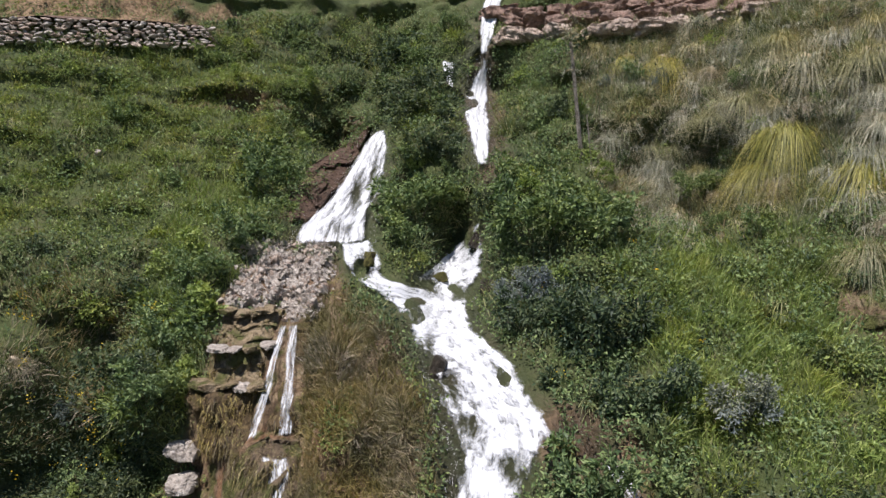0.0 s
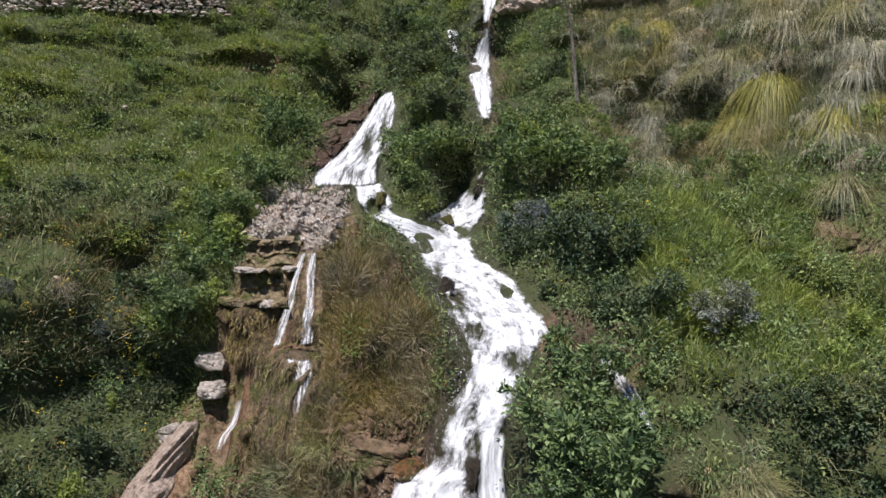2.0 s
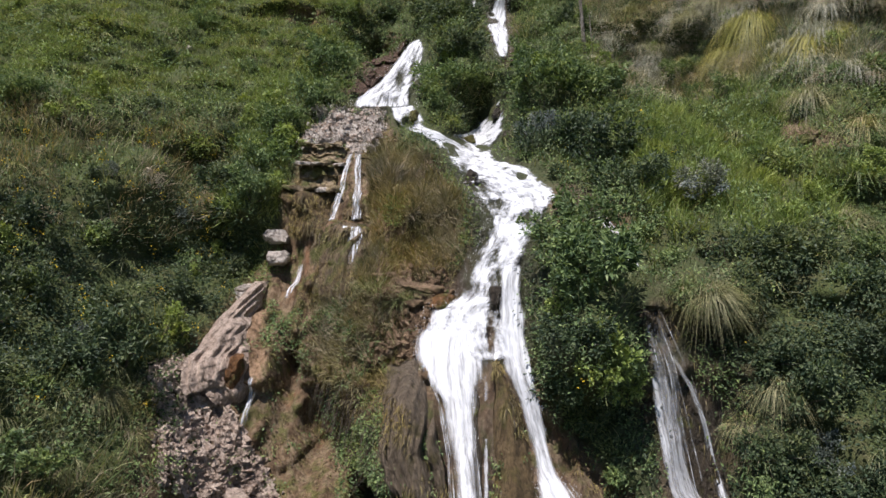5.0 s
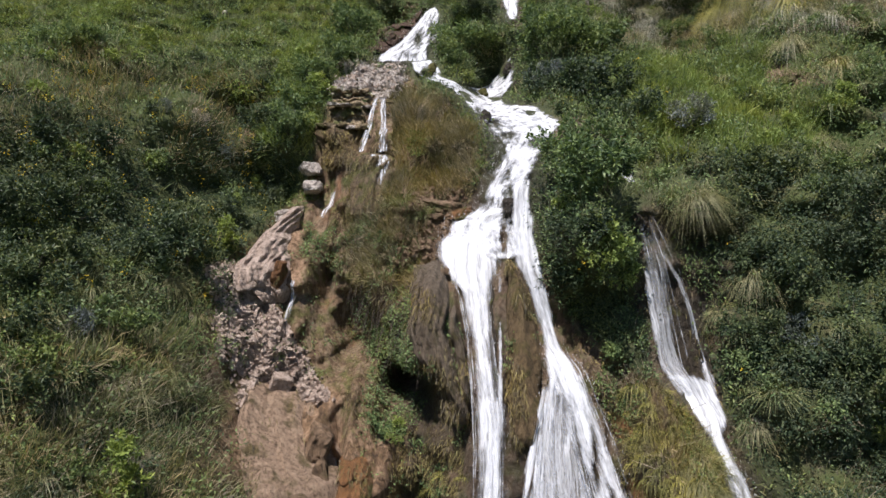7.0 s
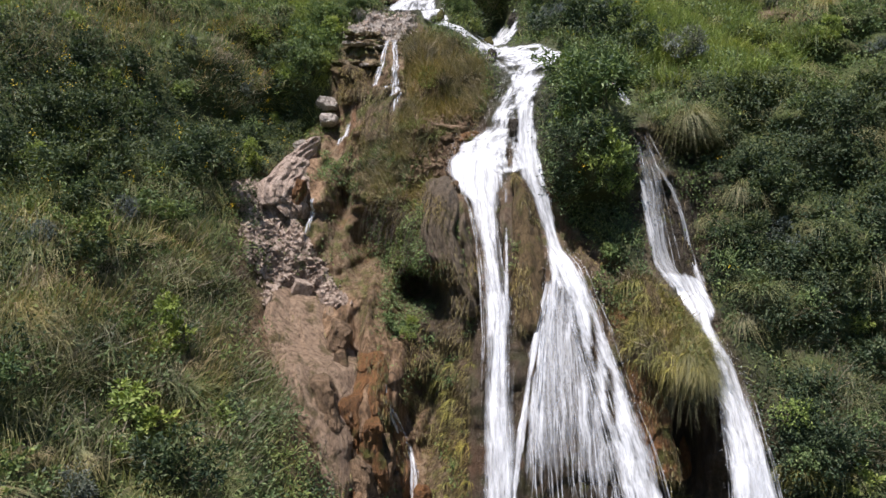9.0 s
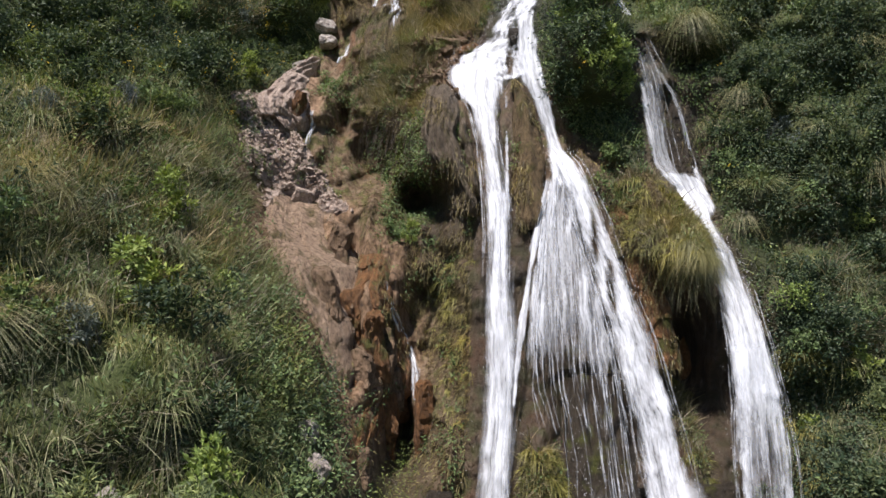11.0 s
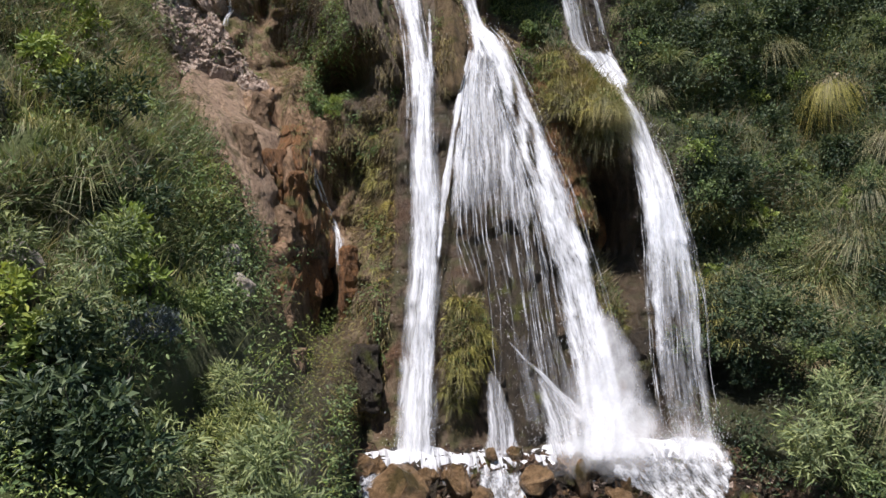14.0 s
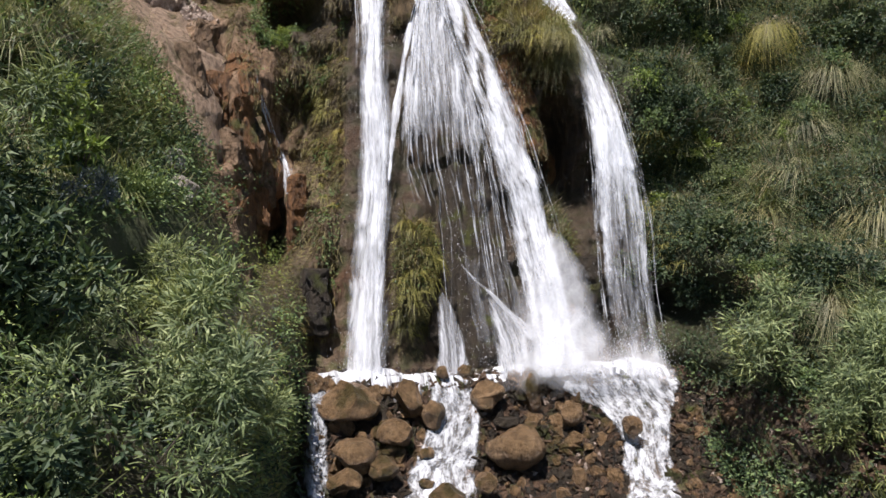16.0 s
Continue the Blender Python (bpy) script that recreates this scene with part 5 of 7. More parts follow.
outcrop("fluted grey-brown tufa curtain beside the tall fall", shell("rock", on_land(0.4, (5.0, -1.1, -0.75, -0.4), (4.4, -1.2, -0.6, -0.1), (3.4, -1.2, -0.55, 0.2), (2.5, -1.05, -0.4, 0.4), (1.7, -0.5, 0.0, 0.5), (0.9, -0.35, 0.1, 0.5)), FLUTED, 1.1, 0.045, 0.42, 0.10, 0.0, 0.15, seed=73), moss=1700)
outcrop("brown mossy rock wedge splitting the water", shell("rock", [[(1.58, -1.1, 5.1), (1.65, -1.2, 5.1), (1.75, -1.1, 5.0)], [(1.53, -1.75, 4.1), (1.85, -2.05, 4.1), (2.2, -1.75, 4.0)], [(1.5, -2.45, 2.8), (1.9, -2.8, 2.8), (2.45, -2.45, 2.7)], [(1.5, -3.05, 1.5), (1.9, -3.35, 1.5), (2.38, -3.05, 1.5)], [(1.58, -3.4, 0.5), (1.85, -3.6, 0.4), (2.15, -3.45, 0.5)]], WEDGE, 0.7, 0.05, 0.14, 0.10, 0.0, seed=74), moss=2000)
outcrop("small dark rock fin standing in the fall", shell("rock", [[(1.1, -1.1, 4.5), (1.14, -1.15, 4.5), (1.18, -1.1, 4.45)], [(1.02, -1.95, 3.1), (1.14, -2.1, 3.1), (1.25, -1.95, 3.1)], [(1.14, -2.85, 1.4), (1.2, -2.95, 1.4), (1.27, -2.85, 1.4)]], DARKROCK, 0.5, 0.05, 0.06, 0.04, seed=75))
outcrop("pale jagged pinkish outcrop streaked with rust", shell("rock", on_land(0.3, (6.5, -6.0, -5.8, -5.55), (5.7, -6.4, -5.8, -5.3), (5.0, -6.45, -5.75, -5.15), (4.4, -6.3, -5.6, -5.1), (3.8, -5.75, -5.45, -5.15)), PINKROCK, 0.7, 0.055, 0.22, 0.14, 0.10, seed=76))
outcrop("stepped tan tufa ledge with blocky face", shell("rock", on_land(0.35, (11.6, -4.7, -4.0, -3.25), (11.2, -4.7, -4.0, -3.2), (10.85, -4.6, -3.95, -3.25), (10.6, -4.5, -3.9, -3.3)), LEDGE, 0.7, 0.05, 0.10, 0.10, 0.14, seed=78, steps=0.22, often=1.6), moss=300)
outcrop("tan tufa ledge stained with moss", shell("rock", on_land(0.45, (10.75, -4.65, -4.0, -3.35), (10.3, -4.6, -3.95, -3.3), (9.85, -4.6, -3.95, -3.3)), LEDGE, 0.7, 0.05, 0.14, 0.10, 0.10, seed=81, steps=0.2, often=1.8), moss=600)
outcrop("mossy brown tufa ledge with a pale lip", shell("rock", on_land(0.5, (9.92, -5.05, -4.2, -3.25), (9.6, -5.0, -4.2, -3.3), (9.0, -4.8, -4.1, -3.35), (8.4, -4.6, -4.0, -3.45)), WEDGE, 0.7, 0.05, 0.22, 0.12, 0.03, seed=79, steps=0.12, often=0.8), moss=1500)
outcrop("brown wet tufa wall behind two rills", shell("rock", on_land(0.12, (11.3, -3.3, -2.9, -2.4), (10.4, -3.3, -2.8, -2.3), (9.6, -3.3, -2.8, -2.2), (8.9, -3.2, -2.7, -2.1)), WEDGE, 0.6, 0.05, 0.20, 0.10, 0.04, seed=82, steps=0.14, often=0.9), moss=1000)
outcrop("olive mossy rock hump under the water veil", shell("rock", [[(4.65, -1.9, 2.3), (5.1, -2.4, 2.2), (5.6, -2.4, 1.9)], [(4.5, -2.5, 1.4), (5.2, -3.3, 1.35), (6.15, -2.9, 1.2)], [(4.55, -3.0, 0.5), (5.4, -4.0, 0.45), (6.5, -3.5, 0.3)], [(4.7, -3.3, -0.3), (5.6, -4.3, -0.35), (6.6, -3.9, -0.5)], [(4.9, -3.5, -1.0), (5.6, -4.2, -1.1), (6.4, -4.0, -1.2)]], WEDGE, 0.8, 0.05, 0.20, 0.14, 0.0, 0.1, seed=84, steps=0.14, often=0.7), moss=3200)
outcrop("reddish-brown wet rock beside the wide fall", shell("rock", [[(4.0, -2.3, 1.5), (4.4, -2.6, 1.4), (4.8, -2.6, 1.3)], [(4.4, -3.3, 0.0), (4.8, -3.6, 0.0), (5.2, -3.5, -0.1)], [(4.7, -3.9, -1.6), (5.1, -4.2, -1.6), (5.6, -4.0, -1.7)], [(5.0, -4.3, -3.2), (5.35, -4.5, -3.2), (5.8, -4.3, -3.3)]], RUSTROCK, 0.7, 0.055, 0.2, 0.12, 0.03, seed=85, steps=0.12, often=0.6), moss=700)
outcrop("dark wet rock face behind the thin curtain of water", shell("rock", [[(2.9, -4.1, -3.4), (3.5, -4.3, -3.4), (4.2, -4.1, -3.4)], [(2.7, -4.7, -5.0), (3.5, -5.0, -5.0), (4.4, -4.8, -5.0)], [(2.6, -5.2, -6.4), (3.5, -5.5, -6.4), (4.6, -5.2, -6.4)], [(2.6, -5.7, -8.6), (3.6, -6.0, -8.6), (4.8, -5.7, -8.6)]], DARKROCK, 0.7, 0.06, 0.24, 0.2, 0.0, seed=87))
lrng = np.random.default_rng(33)
for x0, x1, zz, thick in ((-4.55, -3.4, 10.78, 0.13), (-5.0, -3.25, 9.93, 0.17), (-4.75, -3.4, 11.62, 0.16)):
    for x in np.arange(x0, x1, 0.36):
        crag("pale flat stone lip of a tufa ledge", PALEROCK if lrng.uniform() < 0.55 else LEDGE, float(x) + 0.18, zz + float(lrng.uniform(-0.05, 0.05)), (float(lrng.uniform(0.4, 0.6)), 0.7, thick * float(lrng.uniform(0.8, 1.4))), int(lrng.integers(1000, 9000)), turn=(float(lrng.uniform(4, 14)), float(lrng.uniform(-6, 6)), float(lrng.uniform(-15, 15))), layers=2, out=0.62, rough=0.3, group="ledge lips")
outcrop("rounded brown tufa dome hung with moss", shell("rock", on_land(0.3, (8.78, -2.95, -2.6, -2.25), (8.6, -3.35, -2.6, -2.05), (8.1, -3.85, -2.7, -1.9), (7.3, -3.95, -2.7, -1.8), (6.6, -3.8, -2.7, -1.9)), TUFA, 0.6, 0.05, 0.18, 0.08, 0.0, 0.25, seed=80, steps=0.08, often=0.6), moss=2200)
outcrop("pale pinkish rock slabs leaning over the scree", shell("rock", on_land(0.6, (6.95, -5.8, -5.5, -5.25), (6.2, -6.2, -5.75, -5.35), (5.4, -6.55, -5.95, -5.4), (4.7, -6.65, -6.0, -5.45), (4.2, -6.35, -5.85, -5.4)), PINKROCK, 0.9, 0.045, 0.34, 0.2, 0.05, 0.1, seed=89))
outcrop("dark red earth cliff behind the upper fall", shell("rock", on_land(0.35, (18.7, -2.9, -2.2, -1.6), (17.6, -3.3, -2.6, -2.0), (16.4, -3.7, -3.0, -2.3), (15.2, -4.0, -3.3, -2.6), (14.2, -4.1, -3.6, -3.1)), EARTH, 0.7, 0.06, 0.08, 0.22, 0.14, seed=88))
outcrop("dark wet rock face under the water veil", shell("rock", on_land(0.08, (6.6, 5.1, 5.6, 6.4), (5.4, 5.1, 6.0, 7.0), (4.2, 5.1, 6.2, 7.3), (3.0, 5.2, 6.3, 7.4), (1.9, 5.5, 6.5, 7.4), (1.2, 5.9, 6.7, 7.3)), DARKROCK, 0.6, 0.07, 0.14, 0.14, 0.05, seed=77), moss=500)


def spray():
    """Drops torn off the falls, thickest where they strike the pool."""
    rng = np.random.default_rng(77)
    pts = []
    for rows, n in ((LEFT_FALL, 500), (FAN, 600), (CURTAIN, 500), (FAN_CORE, 900), (RIGHT[5:], 1200), (MIDDLE, 1500), (UPPER_LEFT, 500), (CREST_LOW, 300)):
        r = np.array(rows)
        k = rng.uniform(0, len(r) - 1.001, n)
        i, f = k.astype(int), (k % 1)[:, None]
        q = r[i] * (1 - f) + r[i + 1] * f
        low = smooth(6, -8, q[:, 0])
        side = rng.uniform(0, 1, n)
        edge = np.where(rng.uniform(0, 1, n) < 0.6, np.round(side), side)
        x = q[:, 2] + (q[:, 3] - q[:, 2]) * edge + rng.normal(0, 0.05, n) * (1 + 2.0 * low)
        pts.append(np.stack([x, q[:, 1] - rng.uniform(0.08, 0.45, n), q[:, 0] + rng.normal(0, 0.1, n)], -1))
    for cx, n, s in ((0.6, 400, 0.3), (5.0, 1500, 0.75), (7.2, 1200, 0.5)):
        pts.append(np.stack([cx + rng.normal(0, s, n), -6.6 + rng.normal(0, 0.25, n), -8.55 + np.abs(rng.normal(0, 0.55, n))], -1))
    p = np.concatenate(pts)
    n = len(p)
    s = rng.uniform(0.002, 0.006, n)[:, None]
    h = s * rng.uniform(1.5, 6.0, n)[:, None]
    ex, ey, ez = np.eye(3)
    v = np.stack([p - ez * h, p + ex * s - ey * s * 0.6, p - ex * s - ey * s * 0.6, p + ey * s, p + ez * h], 1).reshape(-1, 3)
    t = np.array([(0, 2, 1), (0, 1, 3), (0, 3, 2), (4, 1, 2), (4, 3, 1), (4, 2, 3)])
    f = (np.arange(n)[:, None, None] * 5 + t[None]).reshape(-1, 3)
    m = Nodes("spray_drops")
    m.finish((0.85, 0.86, 0.87, 1), 0.4, 0.3)
    m.put(m.bsdf, "Alpha", 0.75)
    tagged(new("spray", mesh_from("spray", v, f, m.mat)), "fine white drops flying off the falls", "spray", kind="stuff")


spray()


# ---- plants ----
def leaf_quads(p, d, up, length, width):
    """Leaves as folded diamonds: base p, direction d, facing up."""
    s = unit(np.cross(d, up))
    f = np.cross(s, d)
    mid = p + d * (0.45 * length)[:, None] + f * (0.10 * length)[:, None]
    tip = p + d * length[:, None] - f * (0.12 * length)[:, None]
    v = np.stack([p, mid + s * (width / 2)[:, None], tip, mid - s * (width / 2)[:, None]], 1).reshape(-1, 3)
    return v, np.arange(len(v)).reshape(-1, 4)


def blades(p, d, length, width, bend, side, steps=2):
    """Grass blades from p along d, bowing over by bend; side is the flat side's direction."""
    n = len(p)
    rings = []
    for k in range(steps + 1):
        a = k / steps
        c = p + d * (a * length)[:, None] + bend * (a * a * length)[:, None]
        w = (width * (1 - a) ** 0.7 * 0.5)[:, None]
        rings += [c - side * w, c + side * w] if k < steps else [c]
    v = np.stack(rings, 1)
    m = v.shape[1]
    tri = []
    for k in range(steps - 1):
        tri += [(2 * k, 2 * k + 1, 2 * k + 2), (2 * k + 1, 2 * k + 3, 2 * k + 2)]
    tri.append((m - 3, m - 2, m - 1))
    f = (np.arange(n)[:, None, None] * m + np.array(tri)[None]).reshape(-1, 3)
    return v.reshape(-1, 3), f


def box(x, z, x0, x1, z0, z1, s=0.7):
    return smooth(-s, s, x - x0) * smooth(-s, s, x1 - x) * smooth(-s, s, z - z0) * smooth(-s, s, z1 - z)


SEEN = np.array([(-11, -4.5, 11), (-8, -6, 14), (-4, -8.5, 16), (0, -11.5, 16.5), (4, -14, 16.5), (8, -16, 17), (12, -18.5, 17), (15, -23.5, 18), (20, -23.5, 19), (24.5, -20, 22)])


def meadow(x, z):
    return np.maximum(box(x, z, -25, -4.4, 13.8, 21.6), 0.75 * box(x, z, 6.2, 12, 8.6, 13.4))


def dry(x, z):
    return np.clip(box(x, z, 6.5, 20, 13.8, 24.5) + 0.75 * box(x, z, -10, -4.6, -6.5, 3.2) + 0.9 * box(x, z, -14, -7.4, 8.4, 12.8) + 0.5 * box(x, z, 8.6, 17, -6, 2), 0, 1)


def sites(rng, count, weight, margin=0.12):
    """Points on the land, spread by true area, kept by weight(x, z)."""
    xs, zs = [], []
    got = 0
    while got < count:
        n = max(count, 20000)
        z = rng.uniform(-11.5, 24.6, n)
        lo, hi = np.interp(z, SEEN[:, 0], SEEN[:, 1]), np.interp(z, SEEN[:, 0], SEEN[:, 2])
        x = rng.uniform(-23.5, 22, n)
        e = 0.2
        slope = np.sqrt(1 + ((depth(x, z + e) - depth(x, z - e)) / (2 * e)) ** 2 + ((depth(x + e, z) - depth(x - e, z)) / (2 * e)) ** 2)
        keep = (x > lo) & (x < hi) & ~flooded(x, z, margin) & (rng.uniform(0, 4.0, n) < slope * weight(x, z))
        xs.append(x[keep]), zs.append(z[keep])
        got += keep.sum()
    x, z = np.concatenate(xs)[:count], np.concatenate(zs)[:count]
    return x, z, np.stack([x, land(x, z), z], -1)


def flooded(x, z, margin=0.12):
    """Whether water runs at x, z, or within margin of it."""
    out = np.zeros(np.shape(x), bool)
    for w in WATER:
        o = np.argsort(w[:, 0])
        k = w[o]
        out |= (z > k[0, 0] - margin) & (z < k[-1, 0] + margin) & (x > np.interp(z, k[:, 0], k[:, 1]) - margin) & (x < np.interp(z, k[:, 0], k[:, 2]) + margin)
    return out


def near(x, z):
    """Plants stand thicker low down, where the camera passes close."""
    return 0.55 + 0.45 * smooth(12, -4, z)


def stuff(name, v, f, material, label, category):
    tagged(new(name, mesh_from(name, v, f, material, False)), label, category, kind="stuff")


def scatter_grass(name, count, weight, material, label, seed, length=(0.18, 0.5), width=0.022, lean=0.8, steps=2):
    rng = np.random.default_rng(seed)
    x, z, p = sites(rng, count, weight)
    nrm = normals(x, z)
    d = unit(nrm * 0.55 + np.array([0, -0.05, 0.9]) + rng.normal(0, 0.32, (count, 3)))
    bend = unit(rng.normal(0, 0.6, (count, 3)) + nrm * 0.6 + np.array([0, 0, -0.7])) * rng.uniform(0.2, lean, count)[:, None]
    side = unit(np.cross(d, rng.normal(size=(count, 3))))
    ln = rng.uniform(*length, count)
    v, f = blades(p - nrm * 0.03, d, ln, width * rng.uniform(0.6, 1.4, count), bend, side, steps)
    stuff(name, v, f, material, label, "grass")


def scatter_herbs(name, clumps, each, weight, material, label, seed, size=(0.06, 0.13), spread=0.26, tall=0.6, narrow=0.48):
    rng = np.random.default_rng(seed)
    x, z, p = sites(rng, clumps, weight)
    nrm = normals(x, z)
    grow = unit(nrm * 0.8 + np.array([0, 0, 0.6]))
    k = clumps * each
    centre, g = np.repeat(p, each, 0), np.repeat(grow, each, 0)
    rise = np.clip(0.75 + 0.75 * grain(x, z, 0.9, 1.0, seed + 90) + 0.35 * grain(x, z, 2.3, 2.6, seed + 91), 0.2, 1.7)
    height = rng.uniform(0.02, 1, k) ** 0.8 * np.repeat(rng.uniform(0.5, 1, clumps) * rise, each) * tall
    off = rng.normal(0, spread * 0.55, (k, 3))
    off -= g * (off * g).sum(-1, keepdims=True)
    pos = centre + off + g * height[:, None]
    d = unit(unit(off) * 0.8 + rng.normal(0, 0.45, (k, 3)) + g * 0.35)
    up = unit(g + np.array([-0.2, -0.3, 0.7]) + rng.normal(0, 0.8, (k, 3)))
    ln = rng.uniform(*size, k) * (1 + 0.15 * smooth(2, 12, centre[:, 2]))
    v, f = leaf_quads(pos, d, up, ln, ln * narrow * rng.uniform(0.7, 1.2, k))
    stuff(name, v, f, material, label, "plants")


def shady(x, z):
    """Where dark-leaved growth prevails; its dark leaves also stand in for deep shade."""
    return np.clip(box(x, z, 7.6, 17, -9, 8.2) + box(x, z, -14, -6.2, 4.3, 10) + 0.25 * box(x, z, -9, -3, -9, -4.5), 0, 1)


def green(x, z):
    return np.clip(1 - 1.05 * bareness(x, z), 0, 1) * near(x, z) * (1 - cave(x, z)) * (0.12 + 0.88 * swelling(x, z))


def tufted(x, z, a, b, seed, level=0.0):
    """Growth in tufts: 1 inside them, little between."""
    return 0.10 + 0.90 * (grain(x, z, a, b, seed) + 0.5 * grain(x, z, 2.3 * a, 2.3 * b, seed + 1) > level)


scatter_grass("meadow_grass", 52000, lambda x, z: meadow(x, z) * (1 - bareness(x, z)) * tufted(x, z, 2.0, 2.8, 141, 0.0), TURF, "short green meadow grass on the upper slope", 1, (0.10, 0.28), 0.034, steps=1)
scatter_grass("slope_grass", 38000, lambda x, z: green(x, z) * (1 - 0.75 * shady(x, z)) * (0.25 + 0.75 * (grain(x, z, 0.5, 0.6, 77) > -0.1)), GRASS, "long green grass between the shrubs", 2, (0.2, 0.6), 0.03)
scatter_grass("bank_grass", 26000, lambda x, z: green(x, z) * (box(x, z, -13, -4.0, -5.0, 4.6) * smooth(-0.9, -0.4, grain(x, z, 0.45, 0.4, 143)) + 0.3 * box(x, z, 9, 17, -6, 0)) * tufted(x, z, 1.2, 1.4, 145, -0.2), BANKGRASS, "long pale green grass arching over the bank", 17, (0.2, 0.55), 0.011, 1.8)
scatter_grass("bright_grass", 17000, lambda x, z: green(x, z) * (box(x, z, 6.2, 12.4, 8.4, 13.6) + 0.9 * box(x, z, -7.2, -4.9, 8.8, 15.5)) * tufted(x, z, 1.1, 1.3, 147, -0.25), LEAF_BRIGHT, "lush bright grass in an open patch of the slope", 18, (0.2, 0.55), 0.026, 1.0)
def grey_turf(x, z):
    return box(x, z, 6.8, 20, 14.2, 23.5)


scatter_grass("grey_grass", 34000, lambda x, z: green(x, z) * grey_turf(x, z) * (0.2 + 0.8 * (grain(x, z, 0.7, 0.9, 87) > -0.2)), GREYGRASS, "pale grey-green drooping grass on the upper slope", 11, (0.2, 0.5), 0.018, 1.8)
scatter_grass("dry_grass", 42000, lambda x, z: green(x, z) * dry(x, z) * (grain(x, z, 0.8, 0.8, 78) > -0.35), DRYGRASS, "drooping grey-brown dry grass on the slope", 3, (0.2, 0.55), 0.022, 1.2)
scatter_herbs("low_herbs", 12500, 10, lambda x, z: green(x, z) * (1 - 0.92 * shady(x, z)) * (1 - 0.5 * box(x, z, -13, -4.0, -5.0, 4.6)) * (1 - 0.8 * grey_turf(x, z)) * (1 - 0.93 * box(x, z, -25, -5.4, 13.8, 21.6)) * (1 - 0.5 * meadow(x, z)) * (1 - 0.6 * dry(x, z)) * (0.12 + 0.88 * (grain(x, z, 1.0, 1.1, 71) + 0.5 * grain(x, z, 2.7, 2.9, 72) > -0.3)), LEAF, "leafy green herbs covering the slope", 4)
# thickest where shady: deep shade put into the leaves' colour
scatter_herbs("dark_herbs", 12500, 11, lambda x, z: green(x, z) * (1 + 2.5 * shady(x, z)) * (1 - 0.97 * meadow(x, z)) * (1 - 0.5 * dry(x, z)) * np.maximum(grain(x, z, 0.45, 0.5, 79) > 0, 0.8 * shady(x, z)), LEAF_DARK, "dark leafy undergrowth on the slope", 5, tall=0.55)
scatter_herbs("bank_herbs", 1200, 12, lambda x, z: 4 * box(x, z, -6, -1.2, -9.5, -5.9, 0.2), LEAF_BRIGHT, "leafy green herbs on the near bank", 16, (0.035, 0.08), narrow=0.32)
scatter_herbs("meadow_herbs", 6800, 10, lambda x, z: meadow(x, z) * (1 - bareness(x, z)) * tufted(x, z, 2.0, 2.8, 141, 0.1), LEAF_BRIGHT, "bright low herbs in the meadow turf", 6, (0.05, 0.11), spread=0.28, tall=0.17)
scatter_herbs("meadow_weeds", 600, 12, lambda x, z: meadow(x, z) * (1 - bareness(x, z)) * tufted(x, z, 0.8, 1.3, 155, 0.35), LEAF, "dark leafy weeds in tufts over the meadow", 19, (0.08, 0.16), spread=0.4, tall=0.45)


def hanging_moss():
    """Moss and dead grass hanging in threads over bare tufa."""
    rng = np.random.default_rng(8)
    count = 44000
    x, z, p = sites(rng, count, lambda x, z: bareness(x, z) * (z > -8.4) * (1 - cave(x, z)) * (0.15 + 0.85 * (grain(x, z, 0.9, 0.55, 81) + 0.4 * grain(x, z, 2.5, 1.2, 82) > -0.15)) * (1 - 0.7 * box(x, z, -6.6, -3.4, -0.5, 5.0)) * (1 - 0.6 * reddish(x, z)) * (1 - 0.9 * box(x, z, -1.3, 0.7, -0.5, 4.8, 0.3)) + 1.5 * box(x, z, -1.7, 0.5, -8, 0.5, 0.3) * (grain(x, z, 1.6, 0.7, 88) > -0.3))
    nrm = normals(x, z)
    d = unit(nrm * 0.8 + np.array([0, 0, -0.25]) + rng.normal(0, 0.3, (count, 3)))
    bend = np.array([0, 0, -1.0]) * rng.uniform(0.5, 1.1, count)[:, None] + rng.normal(0, 0.12, (count, 3))
    side = unit(np.cross(d, np.array([0, 0, 1.0])) + rng.normal(0, 0.4, (count, 3)))
    v, f = blades(p, d, 0.05 + 0.17 * rng.uniform(0, 1, count) ** 1.5, rng.uniform(0.012, 0.028, count), bend, side)
    stuff("hanging_moss", v, f, MOSS, "brown and olive moss hanging over wet tufa", "moss")


hanging_moss()


def moss_on_rocks():
    """Moss and dead grass hanging in tufts from the faces of the rock bodies."""
    rng = np.random.default_rng(28)
    V, F, base = [], [], 0
    for me, count in MOSSY:
        half = len(me.vertices) // 2
        co = np.zeros(len(me.vertices) * 3, np.float32)
        me.vertices.foreach_get("co", co)
        co = co.reshape(-1, 3)[:half]
        keep = np.where(grain(co[:, 0], co[:, 2], 1.7, 1.1, 181) + 0.5 * grain(co[:, 0], co[:, 2], 4.5, 2.5, 182) > -0.1)[0]
        if len(keep) == 0:
            continue
        p = co[rng.choice(keep, count)] + rng.normal(0, 0.025, (count, 3))
        d = unit(np.array([0, -0.7, -0.1]) + rng.normal(0, 0.35, (count, 3)))
        bend = np.array([0, 0, -1.0]) * rng.uniform(0.6, 1.3, count)[:, None] + rng.normal(0, 0.15, (count, 3))
        side = unit(np.cross(d, np.array([0, 0, 1.0])) + rng.normal(0, 0.4, (count, 3)))
        v, f = blades(p, d, 0.06 + 0.2 * rng.uniform(0, 1, count) ** 2, rng.uniform(0.012, 0.03, count), bend, side)
        V.append(v), F.append(f + base)
        base += len(v)
    stuff("rock_moss", np.concatenate(V), np.concatenate(F), MOSS, "olive and brown moss hanging from the rock faces", "moss")


